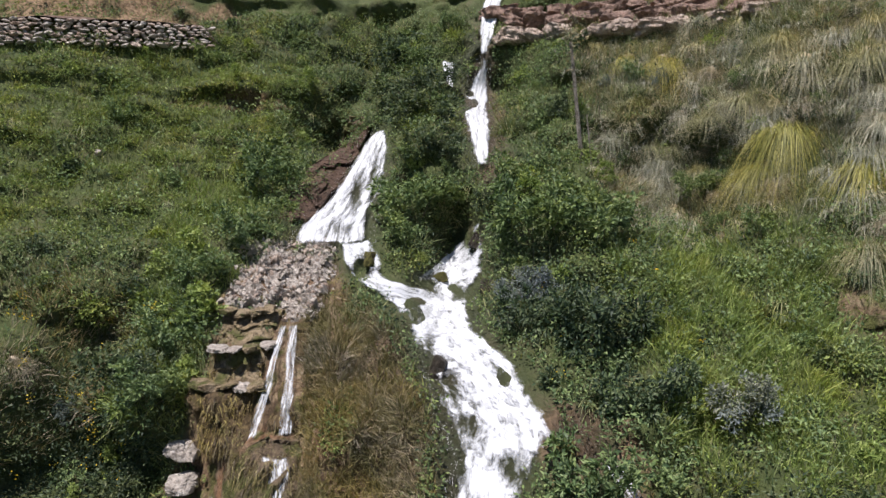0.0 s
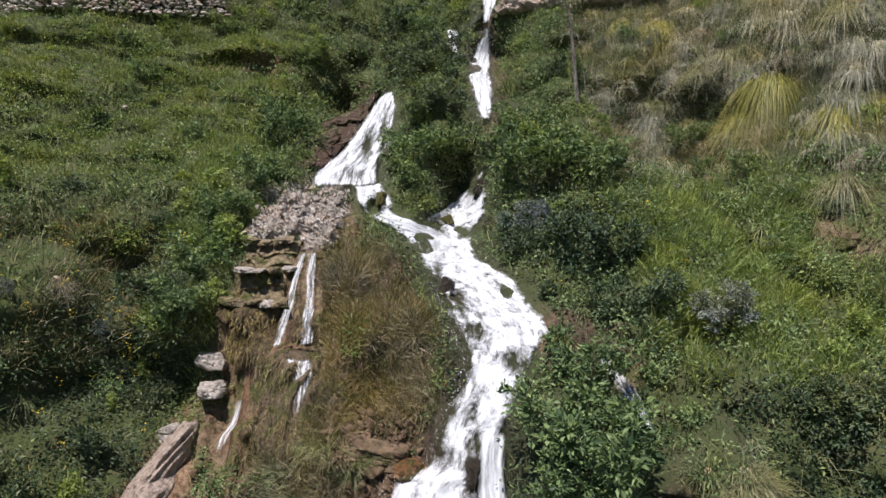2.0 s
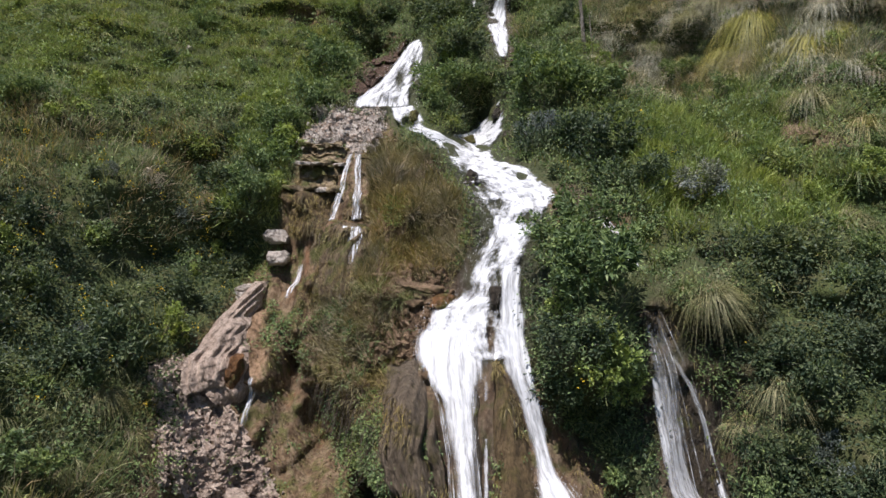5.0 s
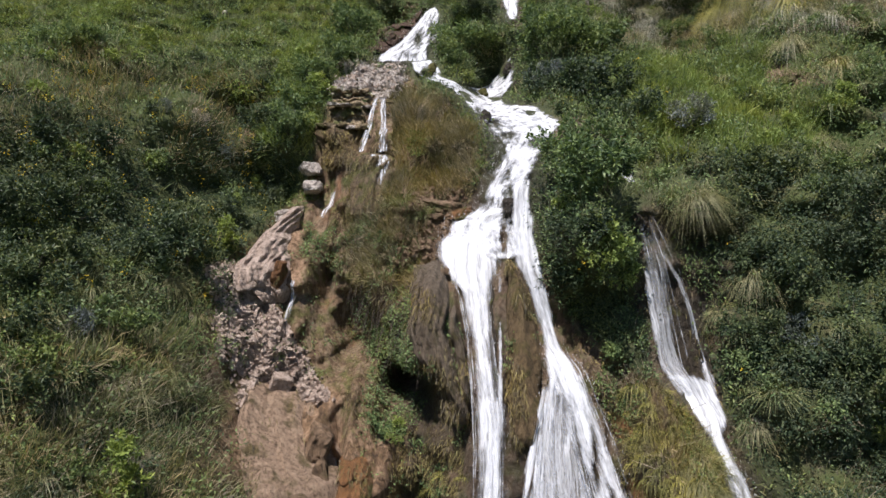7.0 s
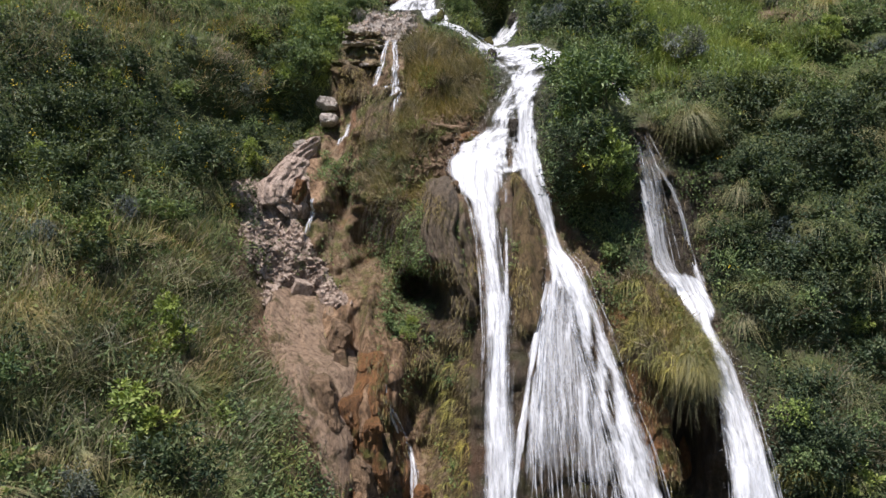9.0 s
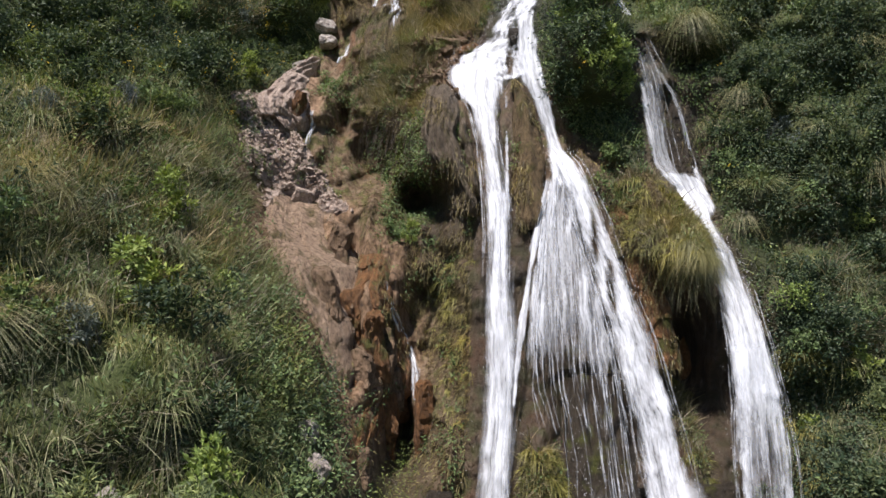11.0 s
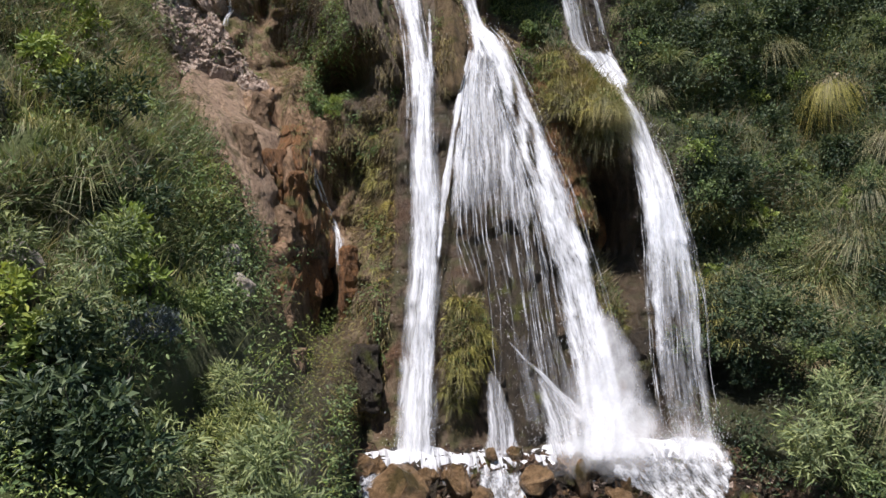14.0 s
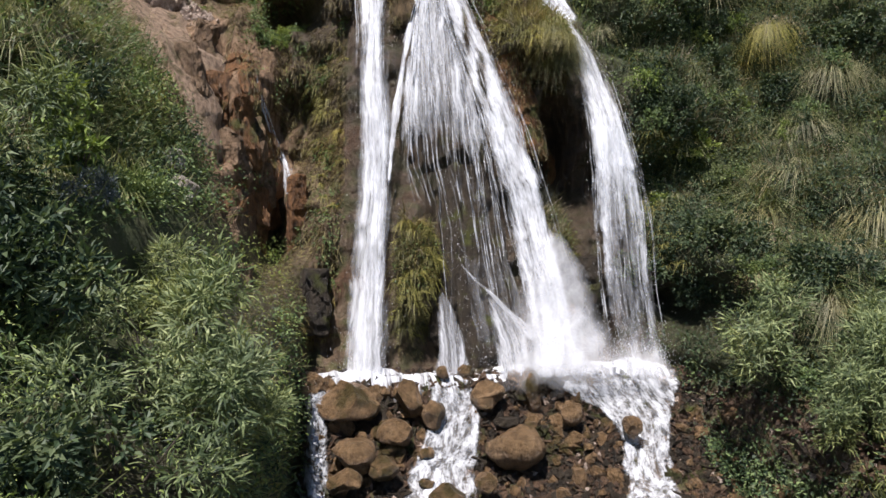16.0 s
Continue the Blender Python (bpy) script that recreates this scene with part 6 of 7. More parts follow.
moss_on_rocks()


def mound(x, z):
    return np.clip(box(x, z, -2.4, 0.9, 7.4, 11.6, 0.5) + 0.8 * box(x, z, -3.4, -0.9, 4.2, 7.6, 0.5) + 0.7 * box(x, z, 4.5, 6.2, 0.2, 2.2, 0.4) + 0.6 * box(x, z, 1.5, 2.4, -7.5, -3.5, 0.3) + 0.5 * box(x, z, 5.5, 6.6, -7, -4, 0.3), 0, 1)


scatter_grass("hanging_grass", 17000, lambda x, z: bareness(x, z) * mound(x, z) * (0.3 + 0.7 * (grain(x, z, 1.3, 1.1, 85) > -0.2)), OLIVE, "olive grass hanging over the tufa mound", 9, (0.14, 0.42), 0.024, 1.5)
scatter_grass("hanging_straw", 14000, lambda x, z: bareness(x, z) * mound(x, z) * (grain(x, z, 1.1, 1.0, 86) > 0.0), DRYGRASS, "straw-coloured grass hanging over the tufa mound", 10, (0.14, 0.45), 0.02, 1.6)
scatter_herbs("tufa_herbs", 3000, 10, lambda x, z: bareness(x, z) * (z > -8.0) * (1 - cave(x, z)) * (grain(x, z, 1.1, 0.9, 83) + 0.4 * grain(x, z, 3, 2.5, 84) > 0.12) * (1 - 0.9 * box(x, z, -6.6, -3.0, -8, 5.0)) * (1 - 0.85 * reddish(x, z)) * (0.45 + 0.55 * smooth(-1, 2, z)), LEAF, "small green plants rooted in wet tufa", 7, (0.05, 0.11), 0.16, 0.2)


def tube(points, r0, r1, sides=6):
    points = np.array(points, float)
    n = len(points)
    out = []
    for k, c in enumerate(points):
        t = unit(points[min(k + 1, n - 1)] - points[max(k - 1, 0)])
        a = unit(np.cross(t, (0.3, 0.9, 0.2)))
        b = np.cross(t, a)
        r = r0 + (r1 - r0) * k / (n - 1)
        ang = np.arange(sides) * 2 * np.pi / sides
        out.append(c + r * (np.cos(ang)[:, None] * a + np.sin(ang)[:, None] * b))
    f = [(k * sides + i, k * sides + (i + 1) % sides, (k + 1) * sides + (i + 1) % sides, (k + 1) * sides + i) for k in range(n - 1) for i in range(sides)]
    return np.concatenate(out), np.array(f)


def join(pieces):
    v, f, base = [], [], 0
    for a, b in pieces:
        v.append(a), f.append(b + base)
        base += len(a)
    return np.concatenate(v), np.concatenate(f)


def shrub(label, seed, material, leaf=(0.07, 0.13), narrow=0.4, clumps=64, each=20, group="shrubs"):
    """A shrub about 1 m across: stems from one root and a ragged crown of leaf clumps."""
    rng = np.random.default_rng(seed)
    top = tagged(new("shrub"), label, "shrub", group)
    lobes = rng.normal(0, 0.22, (7, 3)) * np.array([1.15, 0.9, 0.7]) + np.array([0, -0.1, 0.38])
    size = rng.uniform(0.17, 0.30, 7)
    which = rng.integers(0, 7, clumps)
    dirs = unit(rng.normal(size=(clumps, 3)) + np.array([-0.1, -0.35, 0.35]))
    centres = lobes[which] + dirs * (size[which] * rng.uniform(0.55, 1.12, clumps))[:, None]
    stems = []
    for k in range(9):
        end = centres[rng.integers(0, clumps)] * 0.92
        root = np.array([rng.normal(0, 0.05), rng.normal(0, 0.05) + 0.12, -0.15])
        mid = root * 0.45 + end * 0.55 + rng.normal(0, 0.05, 3) + np.array([0, 0, 0.04])
        stems.append(tube([root, root * 0.6 + mid * 0.4, mid, end], 0.014, 0.004, 5))
    part("branchwork", mesh_from("branchwork", *join(stems), BARK), top)
    k = clumps * each
    c, out = np.repeat(centres, each, 0), np.repeat(dirs, each, 0)
    d = unit(rng.normal(0, 0.75, (k, 3)) + out * 0.7 + np.array([0, 0, 0.05]))
    pos = c + d * rng.uniform(0.0, 0.07, k)[:, None] + rng.normal(0, 0.028, (k, 3))
    up = unit(out + np.array([-0.1, -0.2, 0.8]) + rng.normal(0, 0.75, (k, 3)))
    ln = rng.uniform(*leaf, k)
    v, f = leaf_quads(pos, d, up, ln, ln * narrow * rng.uniform(0.7, 1.2, k))
    part("foliage", mesh_from("foliage", v, f, material, False), top)
    return top


def tussock(label, seed, material, count=270, length=(0.7, 1.15), width=0.016, group="tussocks", droop=1.0, steps=2):
    """A tussock about 1 m high: blades that rise and arch over on all sides."""
    rng = np.random.default_rng(seed)
    top = tagged(new("grass_tussock"), label, "grass tussock", group)
    az = rng.uniform(0, 2 * np.pi, count)
    spread = rng.uniform(0.05, 0.9, count) ** 0.8
    out = np.stack([np.cos(az), np.sin(az), 0 * az], -1)
    d = unit(out * spread[:, None] + np.array([0, -0.12, 1.0]))
    r = rng.uniform(0, 0.36, count) * (0.3 + spread)
    p = out * r[:, None] + np.array([0, 0, -0.06]) - np.array([0, 0, 0.5]) * (r ** 2)[:, None]
    bend = out * (0.55 * spread)[:, None] + np.array([0, 0, -1.0]) * (droop * (0.35 + 0.75 * spread) * rng.uniform(0.6, 1.1, count))[:, None]
    side = unit(np.cross(d, out + rng.normal(0, 0.2, (count, 3))))
    v, f = blades(p, d, rng.uniform(*length, count), width * rng.uniform(0.7, 1.3, count), bend + rng.normal(0, 0.12, (count, 3)), side, steps)
    part("grass_tuft", mesh_from("grass_tuft", v, f, material, False), top)
    core = rock_mesh("root_crown", DRYGRASS, seed, (0.3, 0.3, 0.24), 0.2, 2)
    part("root_crown", core, top, "matted dry base of the tussock")
    return top


def plant(proto, x, z, size, rng, used, lift=0.0):
    """Sets a plant on the slope; the first use moves the model itself, later ones copy it."""
    y = float(land(np.array([x]), np.array([z]))[0]) + 0.05
    m = Matrix.Translation((x, y - lift, z - 0.05)) @ Euler((radians(rng.uniform(2, 16)), radians(rng.uniform(-12, 12)), radians(rng.uniform(-35, 35)))).to_matrix().to_4x4()
    if proto.name in used:
        ob = copy_thing(proto, m)
    else:
        used.add(proto.name)
        ob = proto
        ob.matrix_basis = m
    s = size
    ob.scale = (s * rng.uniform(0.9, 1.15), s * rng.uniform(0.85, 1.1), s * rng.uniform(0.85, 1.1))
    return ob


def low_bushes(name, label, material, count, seed):
    """Low rounded bushes grown together, too many to tell apart."""
    rng = np.random.default_rng(seed)
    x, z, p = sites(rng, count, lambda x, z: open_green(x, z) * near(x, z) * (1 - 0.85 * meadow(x, z)) * (1 - 0.4 * dry(x, z)) * (1 - 0.75 * box(x, z, -13, -4.6, -4.0, 4.0)))
    each = 520
    k = count * each
    size = np.repeat(rng.uniform(0.3, 0.65, count), each)[:, None]
    d = unit(rng.normal(size=(k, 3)) + np.array([-0.1, -0.5, 0.45]))
    lump = 0.7 + 0.3 * np.sin(7 * d[:, 0] + np.repeat(x, each) * 9) * np.sin(6 * d[:, 2] + np.repeat(z, each) * 7)
    pos = np.repeat(p, each, 0) + d * size * (lump * rng.uniform(0.75, 1.08, k))[:, None] * np.array([1.15, 0.8, 0.85])
    up = unit(d + np.array([-0.1, -0.2, 0.7]) + rng.normal(0, 0.75, (k, 3)))
    ln = rng.uniform(0.055, 0.12, k) * (1 + 0.15 * smooth(2, 12, pos[:, 2]))
    v, f = leaf_quads(pos, unit(d * 0.5 + rng.normal(0, 0.7, (k, 3))), up, ln, ln * 0.45)
    stuff(name, v, f, material, label, "bushes")


def open_green(x, z):
    return (bareness(x, z) < 0.15) * ((bareness(x + 0.45, z) < 0.4) | (z > 2)) * (cave(x, z) < 0.3) * ~flooded(x, z, 0.5)


placed = set()
prng = np.random.default_rng(21)
S_GREEN = [shrub("leafy green shrub on the slope", 101, LEAF), shrub("leafy green shrub on the slope", 102, LEAF, (0.05, 0.10), 0.55, 74, 20)]
S_DARK = [shrub("dense dark-leaved shrub on the slope", 103, LEAF_DARK, (0.05, 0.09), 0.5, 78, 22), shrub("dense dark-leaved shrub on the slope", 104, LEAF_DARK, (0.06, 0.11), 0.4)]
S_BRIGHT = [shrub("bright green herb bush on the slope", 105, LEAF_BRIGHT, (0.06, 0.12), 0.5)]
S_SILVER = [shrub("silvery grey-green bush on the slope", 106, LEAF_SILVER, (0.05, 0.09), 0.35, 78, 22)]
S_WILLOW = [shrub("willow-like bush with long narrow leaves", 107, WILLOW, (0.08, 0.15), 0.13, 150, 26), shrub("willow-like bush with long narrow leaves", 108, WILLOW, (0.07, 0.14), 0.14, 140, 26)]
T_GREEN = [tussock("green grass tussock arching over", 111, GRASS, 420, (0.5, 1.1), 0.012), tussock("green grass tussock arching over", 112, GRASS, 380, (0.5, 1.1), 0.012)]
T_DRY = [tussock("grey-brown dry grass tussock drooping down the slope", 113, DRYGRASS, 700, (0.3, 0.75), 0.009, droop=2.0), tussock("grey-brown dry grass tussock drooping down the slope", 114, DRYGRASS, 640, (0.3, 0.75), 0.009, droop=2.0)]
T_GREY = [tussock("grey-green grass tussock with fine drooping blades", 118, GREYGRASS, 800, (0.3, 0.75), 0.010, droop=2.3)]
T_PALE = [tussock("pale green pampas tussock with arching blades", 117, PALEGRASS, 1100, (0.4, 0.95), 0.010, droop=2.0)]
T_YELLOW = [tussock("big yellow-green pampas tussock", 115, YELLOWGRASS, 2600, (0.3, 0.78), 0.008, droop=2.9, steps=3)]

# plants that stand out, one by one: x, z, size
for kind, spots in ((S_DARK, ((3.6, 11.3, 1.9), (4.9, 10.7, 2.2), (5.7, 9.9, 1.8), (0.2, 18.0, 2.3), (-0.3, 19.6, 2.2), (0.6, 16.4, 1.8), (1.3, 20.4, 1.5), (-1.0, 21.4, 2.4), (3.4, 4.6, 1.5), (4.0, 3.4, 1.3), (3.3, 5.8, 1.4), (2.8, 14.4, 1.3), (8.2, -6.3, 1.5), (9.3, -7.2, 1.4), (-2.9, -7.6, 1.4), (-3.4, -6.4, 1.5), (-4.0, -5.2, 1.5), (-4.6, -3.4, 1.4), (7.9, 3.2, 1.3), (-5.1, -1.7, 1.5))),
                    (S_GREEN, ((4.0, 13.4, 2.0), (5.0, 14.3, 2.0), (6.2, 13.7, 1.8), (3.4, 15.3, 1.6), (0.4, 14.3, 1.9), (-0.2, 13.5, 1.6), (1.4, 14.6, 1.5), (3.4, 7.6, 2.0), (4.2, 7.0, 1.9), (3.1, 6.8, 1.5), (4.5, 8.2, 1.6), (-5.2, 16.4, 2.0), (-4.6, 15.2, 1.7), (-5.0, 13.6, 1.6), (-5.6, 12.2, 1.5), (-6.0, 10.8, 1.5), (-5.9, 9.5, 1.3), (-1.9, 0.3, 0.8))),
                    (S_BRIGHT, ((-3.9, -4.5, 1.5), (-4.5, -5.1, 1.5), (4.1, 5.2, 1.2), (4.5, 4.6, 1.1), (-1.5, 0.2, 0.6), (-6.1, -0.9, 1.3), (-6.4, 0.6, 1.2), (-6.2, 12.9, 1.4), (3.8, 14.6, 1.3), (-5.4, 11.4, 1.3))),
                    (S_SILVER, ((7.75, 9.6, 1.4), (3.3, 11.9, 1.2), (-6.4, -1.6, 1.2), (9.2, 3.0, 1.2))),
                    (S_WILLOW, ((-1.7, -7.6, 1.5), (-2.3, -7.3, 1.5), (-2.4, -6.6, 1.3), (-4.7, -4.6, 1.6), (-1.3, -8.1, 1.2), (9.5, -8.3, 2.0), (10.6, -8.5, 2.0), (10.0, -9.0, 1.8), (11.4, -8.2, 1.8), (9.6, -10.0, 1.6), (10.5, -9.8, 1.9), (9.3, -9.3, 1.3), (10.2, -10.3, 1.6), (-2.1, -7.9, 1.4))),
                    (T_YELLOW, ((12.4, 17.3, 2.3), (13.6, 15.9, 2.2), (9.7, 20.6, 1.8), (13.2, 1.2, 1.3), (11.6, 16.0, 1.5), (14.6, 16.3, 2.0), (8.6, 20.9, 1.4))),
                    (T_PALE, ((6.9, 7.0, 1.3), (7.7, 3.9, 1.0), (12.2, -5.6, 1.9), (12.3, -3.4, 1.7), (7.4, 6.5, 0.9), (13.1, -2.0, 1.5), (13.3, -4.6, 1.8), (11.2, -4.6, 1.4), (10.7, -6.8, 1.4), (14.2, -0.4, 1.5), (11.9, 2.6, 1.3), (12.6, 6.6, 1.6), (11.8, 9.0, 1.5), (13.4, 12.0, 1.6), (12.6, 13.3, 1.5), (11.4, 18.4, 1.5), (14.4, 19.4, 1.7), (15.6, 17.8, 1.6), (12.9, 20.6, 1.6), (10.6, 18.0, 1.3), (15.4, 20.8, 1.7), (10.4, 16.2, 1.2), (8.4, 4.8, 1.2), (8.0, 1.0, 1.0), (-8.4, 1.6, 1.3), (-7.4, -1.0, 1.2), (-9.4, 3.8, 1.3), (-7.9, 4.6, 1.0))),
                    (T_GREEN, ((3.85, 17.9, 1.6), (-1.6, 6.9, 1.0), (-0.9, 6.6, 0.9), (6.05, 0.4, 0.9), (5.75, 0.7, 0.8), (11.2, -4.4, 1.5), (10.9, -6.4, 1.4), (8.3, 1.8, 1.1)))):
    for i, (x, z, s) in enumerate(spots):
        plant(kind[i % len(kind)], x, z, s, prng, placed)
for x, z, s in ((5.9, -0.1, 0.75), (6.2, -0.35, 0.7), (6.4, -0.2, 0.6), (5.6, 0.2, 0.6)):
    plant(T_PALE[0], x, z, s, prng, placed, max(0.0, float(land(np.array([x]), np.array([z]))[0]) + 4.0))


def spread_plants(kinds, count, weight, lo, hi, seed):
    rng = np.random.default_rng(seed)
    x, z, _ = sites(rng, count, weight)
    for i in range(count):
        plant(kinds[int(rng.integers(0, len(kinds)))], float(x[i]), float(z[i]), float(rng.uniform(lo, hi)), rng, placed)


spread_plants(S_DARK, 56, lambda x, z: open_green(x, z) * shady(x, z), 1.0, 1.9, 30)
spread_plants(S_DARK, 45, lambda x, z: open_green(x, z) * (0.1 + box(x, z, -14, -6, 1.5, 9.5) + box(x, z, 8, 16.5, -9, 8) + 0.6 * box(x, z, 2.8, 7, 1, 12)) * (1 - meadow(x, z)), 0.7, 1.5, 31)
spread_plants(S_GREEN, 56, lambda x, z: open_green(x, z) * (1 - 0.5 * shady(x, z)) * (1 - 0.92 * meadow(x, z)) * (1 - 0.6 * dry(x, z)), 0.6, 1.4, 32)
spread_plants(S_BRIGHT, 40, lambda x, z: open_green(x, z) * (1 - 0.5 * meadow(x, z)) * (1 - 0.7 * dry(x, z)), 0.5, 1.0, 33)
for name, label, mat, count, seed in (("low_bushes", "low leafy bushes among the herbs", LEAF, 110, 131), ("low_dark_bushes", "low dark bushes among the herbs", LEAF_DARK, 80, 132), ("low_bright_bushes", "low bright bushes among the herbs", LEAF_BRIGHT, 70, 133)):
    low_bushes(name, label, mat, count, seed)
spread_plants(T_DRY, 30, lambda x, z: open_green(x, z) * box(x, z, -13, -4.2, -5, 4.5), 0.6, 1.1, 38)
spread_plants(S_SILVER, 22, lambda x, z: open_green(x, z) * (1 - meadow(x, z)), 0.5, 1.1, 34)
spread_plants(T_DRY, 60, lambda x, z: open_green(x, z) * dry(x, z), 0.6, 1.3, 35)
spread_plants(T_GREY, 55, lambda x, z: open_green(x, z) * box(x, z, 6.8, 18, 14.5, 22.5), 0.8, 1.7, 39)
spread_plants(T_PALE, 14, lambda x, z: open_green(x, z) * box(x, z, 6.8, 18, 14.5, 22.5), 0.6, 1.1, 40)
spread_plants(T_GREEN, 40, lambda x, z: open_green(x, z) * (1 - 0.7 * shady(x, z)) * (1 - 0.8 * meadow(x, z)), 0.5, 1.1, 36)


def tufts(name, label, count, each, weight, material, seed, length=(0.35, 0.8), width=0.018):
    """Tufts of grass too many to tell apart: blades that spring from one foot and arch down the slope."""
    rng = np.random.default_rng(seed)
    x, z, p = sites(rng, count, weight)
    k = count * each
    size = np.repeat(rng.uniform(0.6, 1.25, count), each)
    az = rng.uniform(0, 2 * np.pi, k)
    out = np.stack([np.cos(az), np.sin(az) * 0.7 - 0.3, 0 * az], -1)
    spread = rng.uniform(0.1, 1.0, k)
    d = unit(out * spread[:, None] + np.array([0, -0.2, 0.9]))
    foot = np.repeat(p, each, 0) + out * (0.16 * spread * size)[:, None] * np.array([1, 0.6, 1])
    bend = out * (0.4 * spread)[:, None] + np.array([0, 0, -1.0]) * (0.8 + 1.3 * spread * rng.uniform(0.6, 1.1, k))[:, None]
    side = unit(np.cross(d, out + rng.normal(0, 0.25, (k, 3))))
    v, f = blades(foot, d, rng.uniform(*length, k) * size, width * rng.uniform(0.6, 1.3, k), bend, side)
    stuff(name, v, f, material, label, "grass")


tufts("grey_tufts", "grey-green tufts of drooping grass on the upper slope", 420, 60, lambda x, z: open_green(x, z) * box(x, z, 6.6, 18, 13.8, 22.8), GREYGRASS, 171, (0.3, 0.62), 0.014)
tufts("green_tufts", "green tufts of grass among the shrubs", 420, 55, lambda x, z: open_green(x, z) * (1 - 0.8 * meadow(x, z)) * (1 - 0.8 * shady(x, z)), GRASS, 172, (0.3, 0.7))
tufts("bank_tufts", "pale tufts of grass arching over the bank", 260, 60, lambda x, z: open_green(x, z) * (box(x, z, -13, -4.2, -5.5, 4.5) + 0.3 * box(x, z, 9, 16, -7, 0)), BANKGRASS, 173)
tufts("moss_tufts", "yellow-green tufts of wet moss and grass between the falls", 340, 50, lambda x, z: 4 * (box(x, z, 1.5, 2.5, -8.0, -3.4, 0.25) + 0.5 * box(x, z, 5.6, 6.5, -7.6, -3.8, 0.25) + 0.8 * box(x, z, 4.7, 6.4, -0.6, 2.0, 0.25) + 0.7 * box(x, z, 8.0, 8.8, -6.2, -2.5, 0.2) + 0.12 * box(x, z, -1.0, 0.4, -4.5, -0.5, 0.3)), MOSSGRASS, 174, (0.15, 0.45), 0.02)
tufts("straw_tufts", "straw-coloured grass hanging over a rock brow", 26, 80, lambda x, z: 4 * box(x, z, 5.5, 6.5, -0.7, 0.5, 0.15), PALEGRASS, 175, (0.5, 1.0), 0.016)

# ---- dead flower stalk ----
stalk = tagged(new("dead_stalk"), "tall dry pole-like flower stalk leaning on the slope", "dead stalk")
part("stem", mesh_from("stem", *tube([(6.2, 10.7, 14.9), (6.08, 10.75, 16.6), (5.95, 10.85, 18.4), (5.78, 11.0, 20.6)], 0.095, 0.055, 8), DEADWOOD), stalk)
part("side_stem", mesh_from("side_stem", *tube([(6.5, 10.7, 15.0), (6.42, 10.7, 16.4), (6.3, 10.8, 18.0)], 0.035, 0.02, 6), DEADWOOD), stalk)
srng = np.random.default_rng(5)
sd = unit(srng.normal(0, 1, (160, 3)) + np.array([0, 0, 0.3]))
sp = np.array([5.78, 11.0, 20.6]) + srng.normal(0, 1, (160, 3)) * np.array([0.22, 0.2, 0.55])
part("dry_head", mesh_from("dry_head", *leaf_quads(sp, sd, unit(srng.normal(size=(160, 3))), srng.uniform(0.12, 0.3, 160), srng.uniform(0.04, 0.08, 160)), DRYGRASS, False), stalk, "withered brown seed head")["kind"] = "stuff"


# ---- layered outcrop at the crest ----
orng = np.random.default_rng(9)
for i in range(30):
    x = 4.2 + 11.0 * (i // 3) / 10 + orng.uniform(-0.3, 0.3)
    z = 22.55 + (i % 3) * 0.65 - 0.06 * (x - 4.4) + orng.uniform(-0.12, 0.12)
    crag("layered pinkish rock of the crest outcrop", STRATA if i % 3 else PINKROCK, x, z, (orng.uniform(1.2, 2.0), 1.4, orng.uniform(0.55, 0.8)), 300 + i, turn=(0, orng.uniform(-4, 4), orng.uniform(-14, 14)), layers=5, cuts=9, out=0.25, rough=0.3, group="crest outcrop")


# ---- dry-stone wall, terrace and scree: pieces ----
def stone_meshes(material, count, seed, detail=1):
    return [rock_mesh("stone", material, seed + i, (1, 0.8, 0.62), 0.9, detail) for i in range(count)]


def dry_wall():
    rng = np.random.default_rng(14)
    top = tagged(new("dry_stone_wall"), "low dry-stone wall of pale stones above the meadow", "stone wall")
    models = stone_meshes(PINKROCK, 3, 400) + stone_meshes(PALEROCK, 5, 410)
    for c in range(8):
        x = -19.0
        while x < -9.2:
            w = rng.uniform(0.2, 0.48)
            h = rng.uniform(0.11, 0.17)
            base = 21.25 + 0.12 * (x + 17)
            y = float(depth(x, base)) - 0.3 + 0.05 * c
            ob = new("stone", models[int(rng.integers(0, 8))])
            ob.parent = top
            ob.matrix_world = pose(x + w / 2, y + rng.uniform(-0.06, 0.06), base + c * 0.145 + rng.uniform(-0.03, 0.03), rng.uniform(-10, 10), rng.uniform(-14, 14), rng.uniform(-25, 25)) @ Matrix.Diagonal((w * 1.3, w * 1.1, h * 2.0, 1))
            x += w
    X, V = np.meshgrid(np.arange(-19, -8.6, 0.25), np.arange(0, 9, 0.25))
    Y = depth(X, 21.25 + 0.12 * (X + 17)) + 0.1 + V
    Z = 22.4 + 0.12 * (X + 17) + 0.30 * V + 0.08 * grain(X, V, 1.5, 2.5, 90) - 0.9 * smooth(-9.8, -8.7, X)
    tagged(new("terrace", mesh_from("terrace", np.stack([X, Y, Z], -1).reshape(-1, 3), grid_faces(*X.shape), SOIL)), "bare brown soil terrace behind the stone wall", "terrace", kind="structure")


def soil_material():
    n = Nodes("bare_soil")
    p = n.position()
    c = n.ramp(n.noise(p, 3, 7), [(0.3, (0.06, 0.04, 0.03)), (0.5, (0.11, 0.075, 0.055)), (0.7, (0.18, 0.13, 0.10))])
    n.bump(n.noise(p, 9, 6), 0.8, 0.06)
    return n.finish(c, 0.95, 0.2)


SOIL = soil_material()
dry_wall()


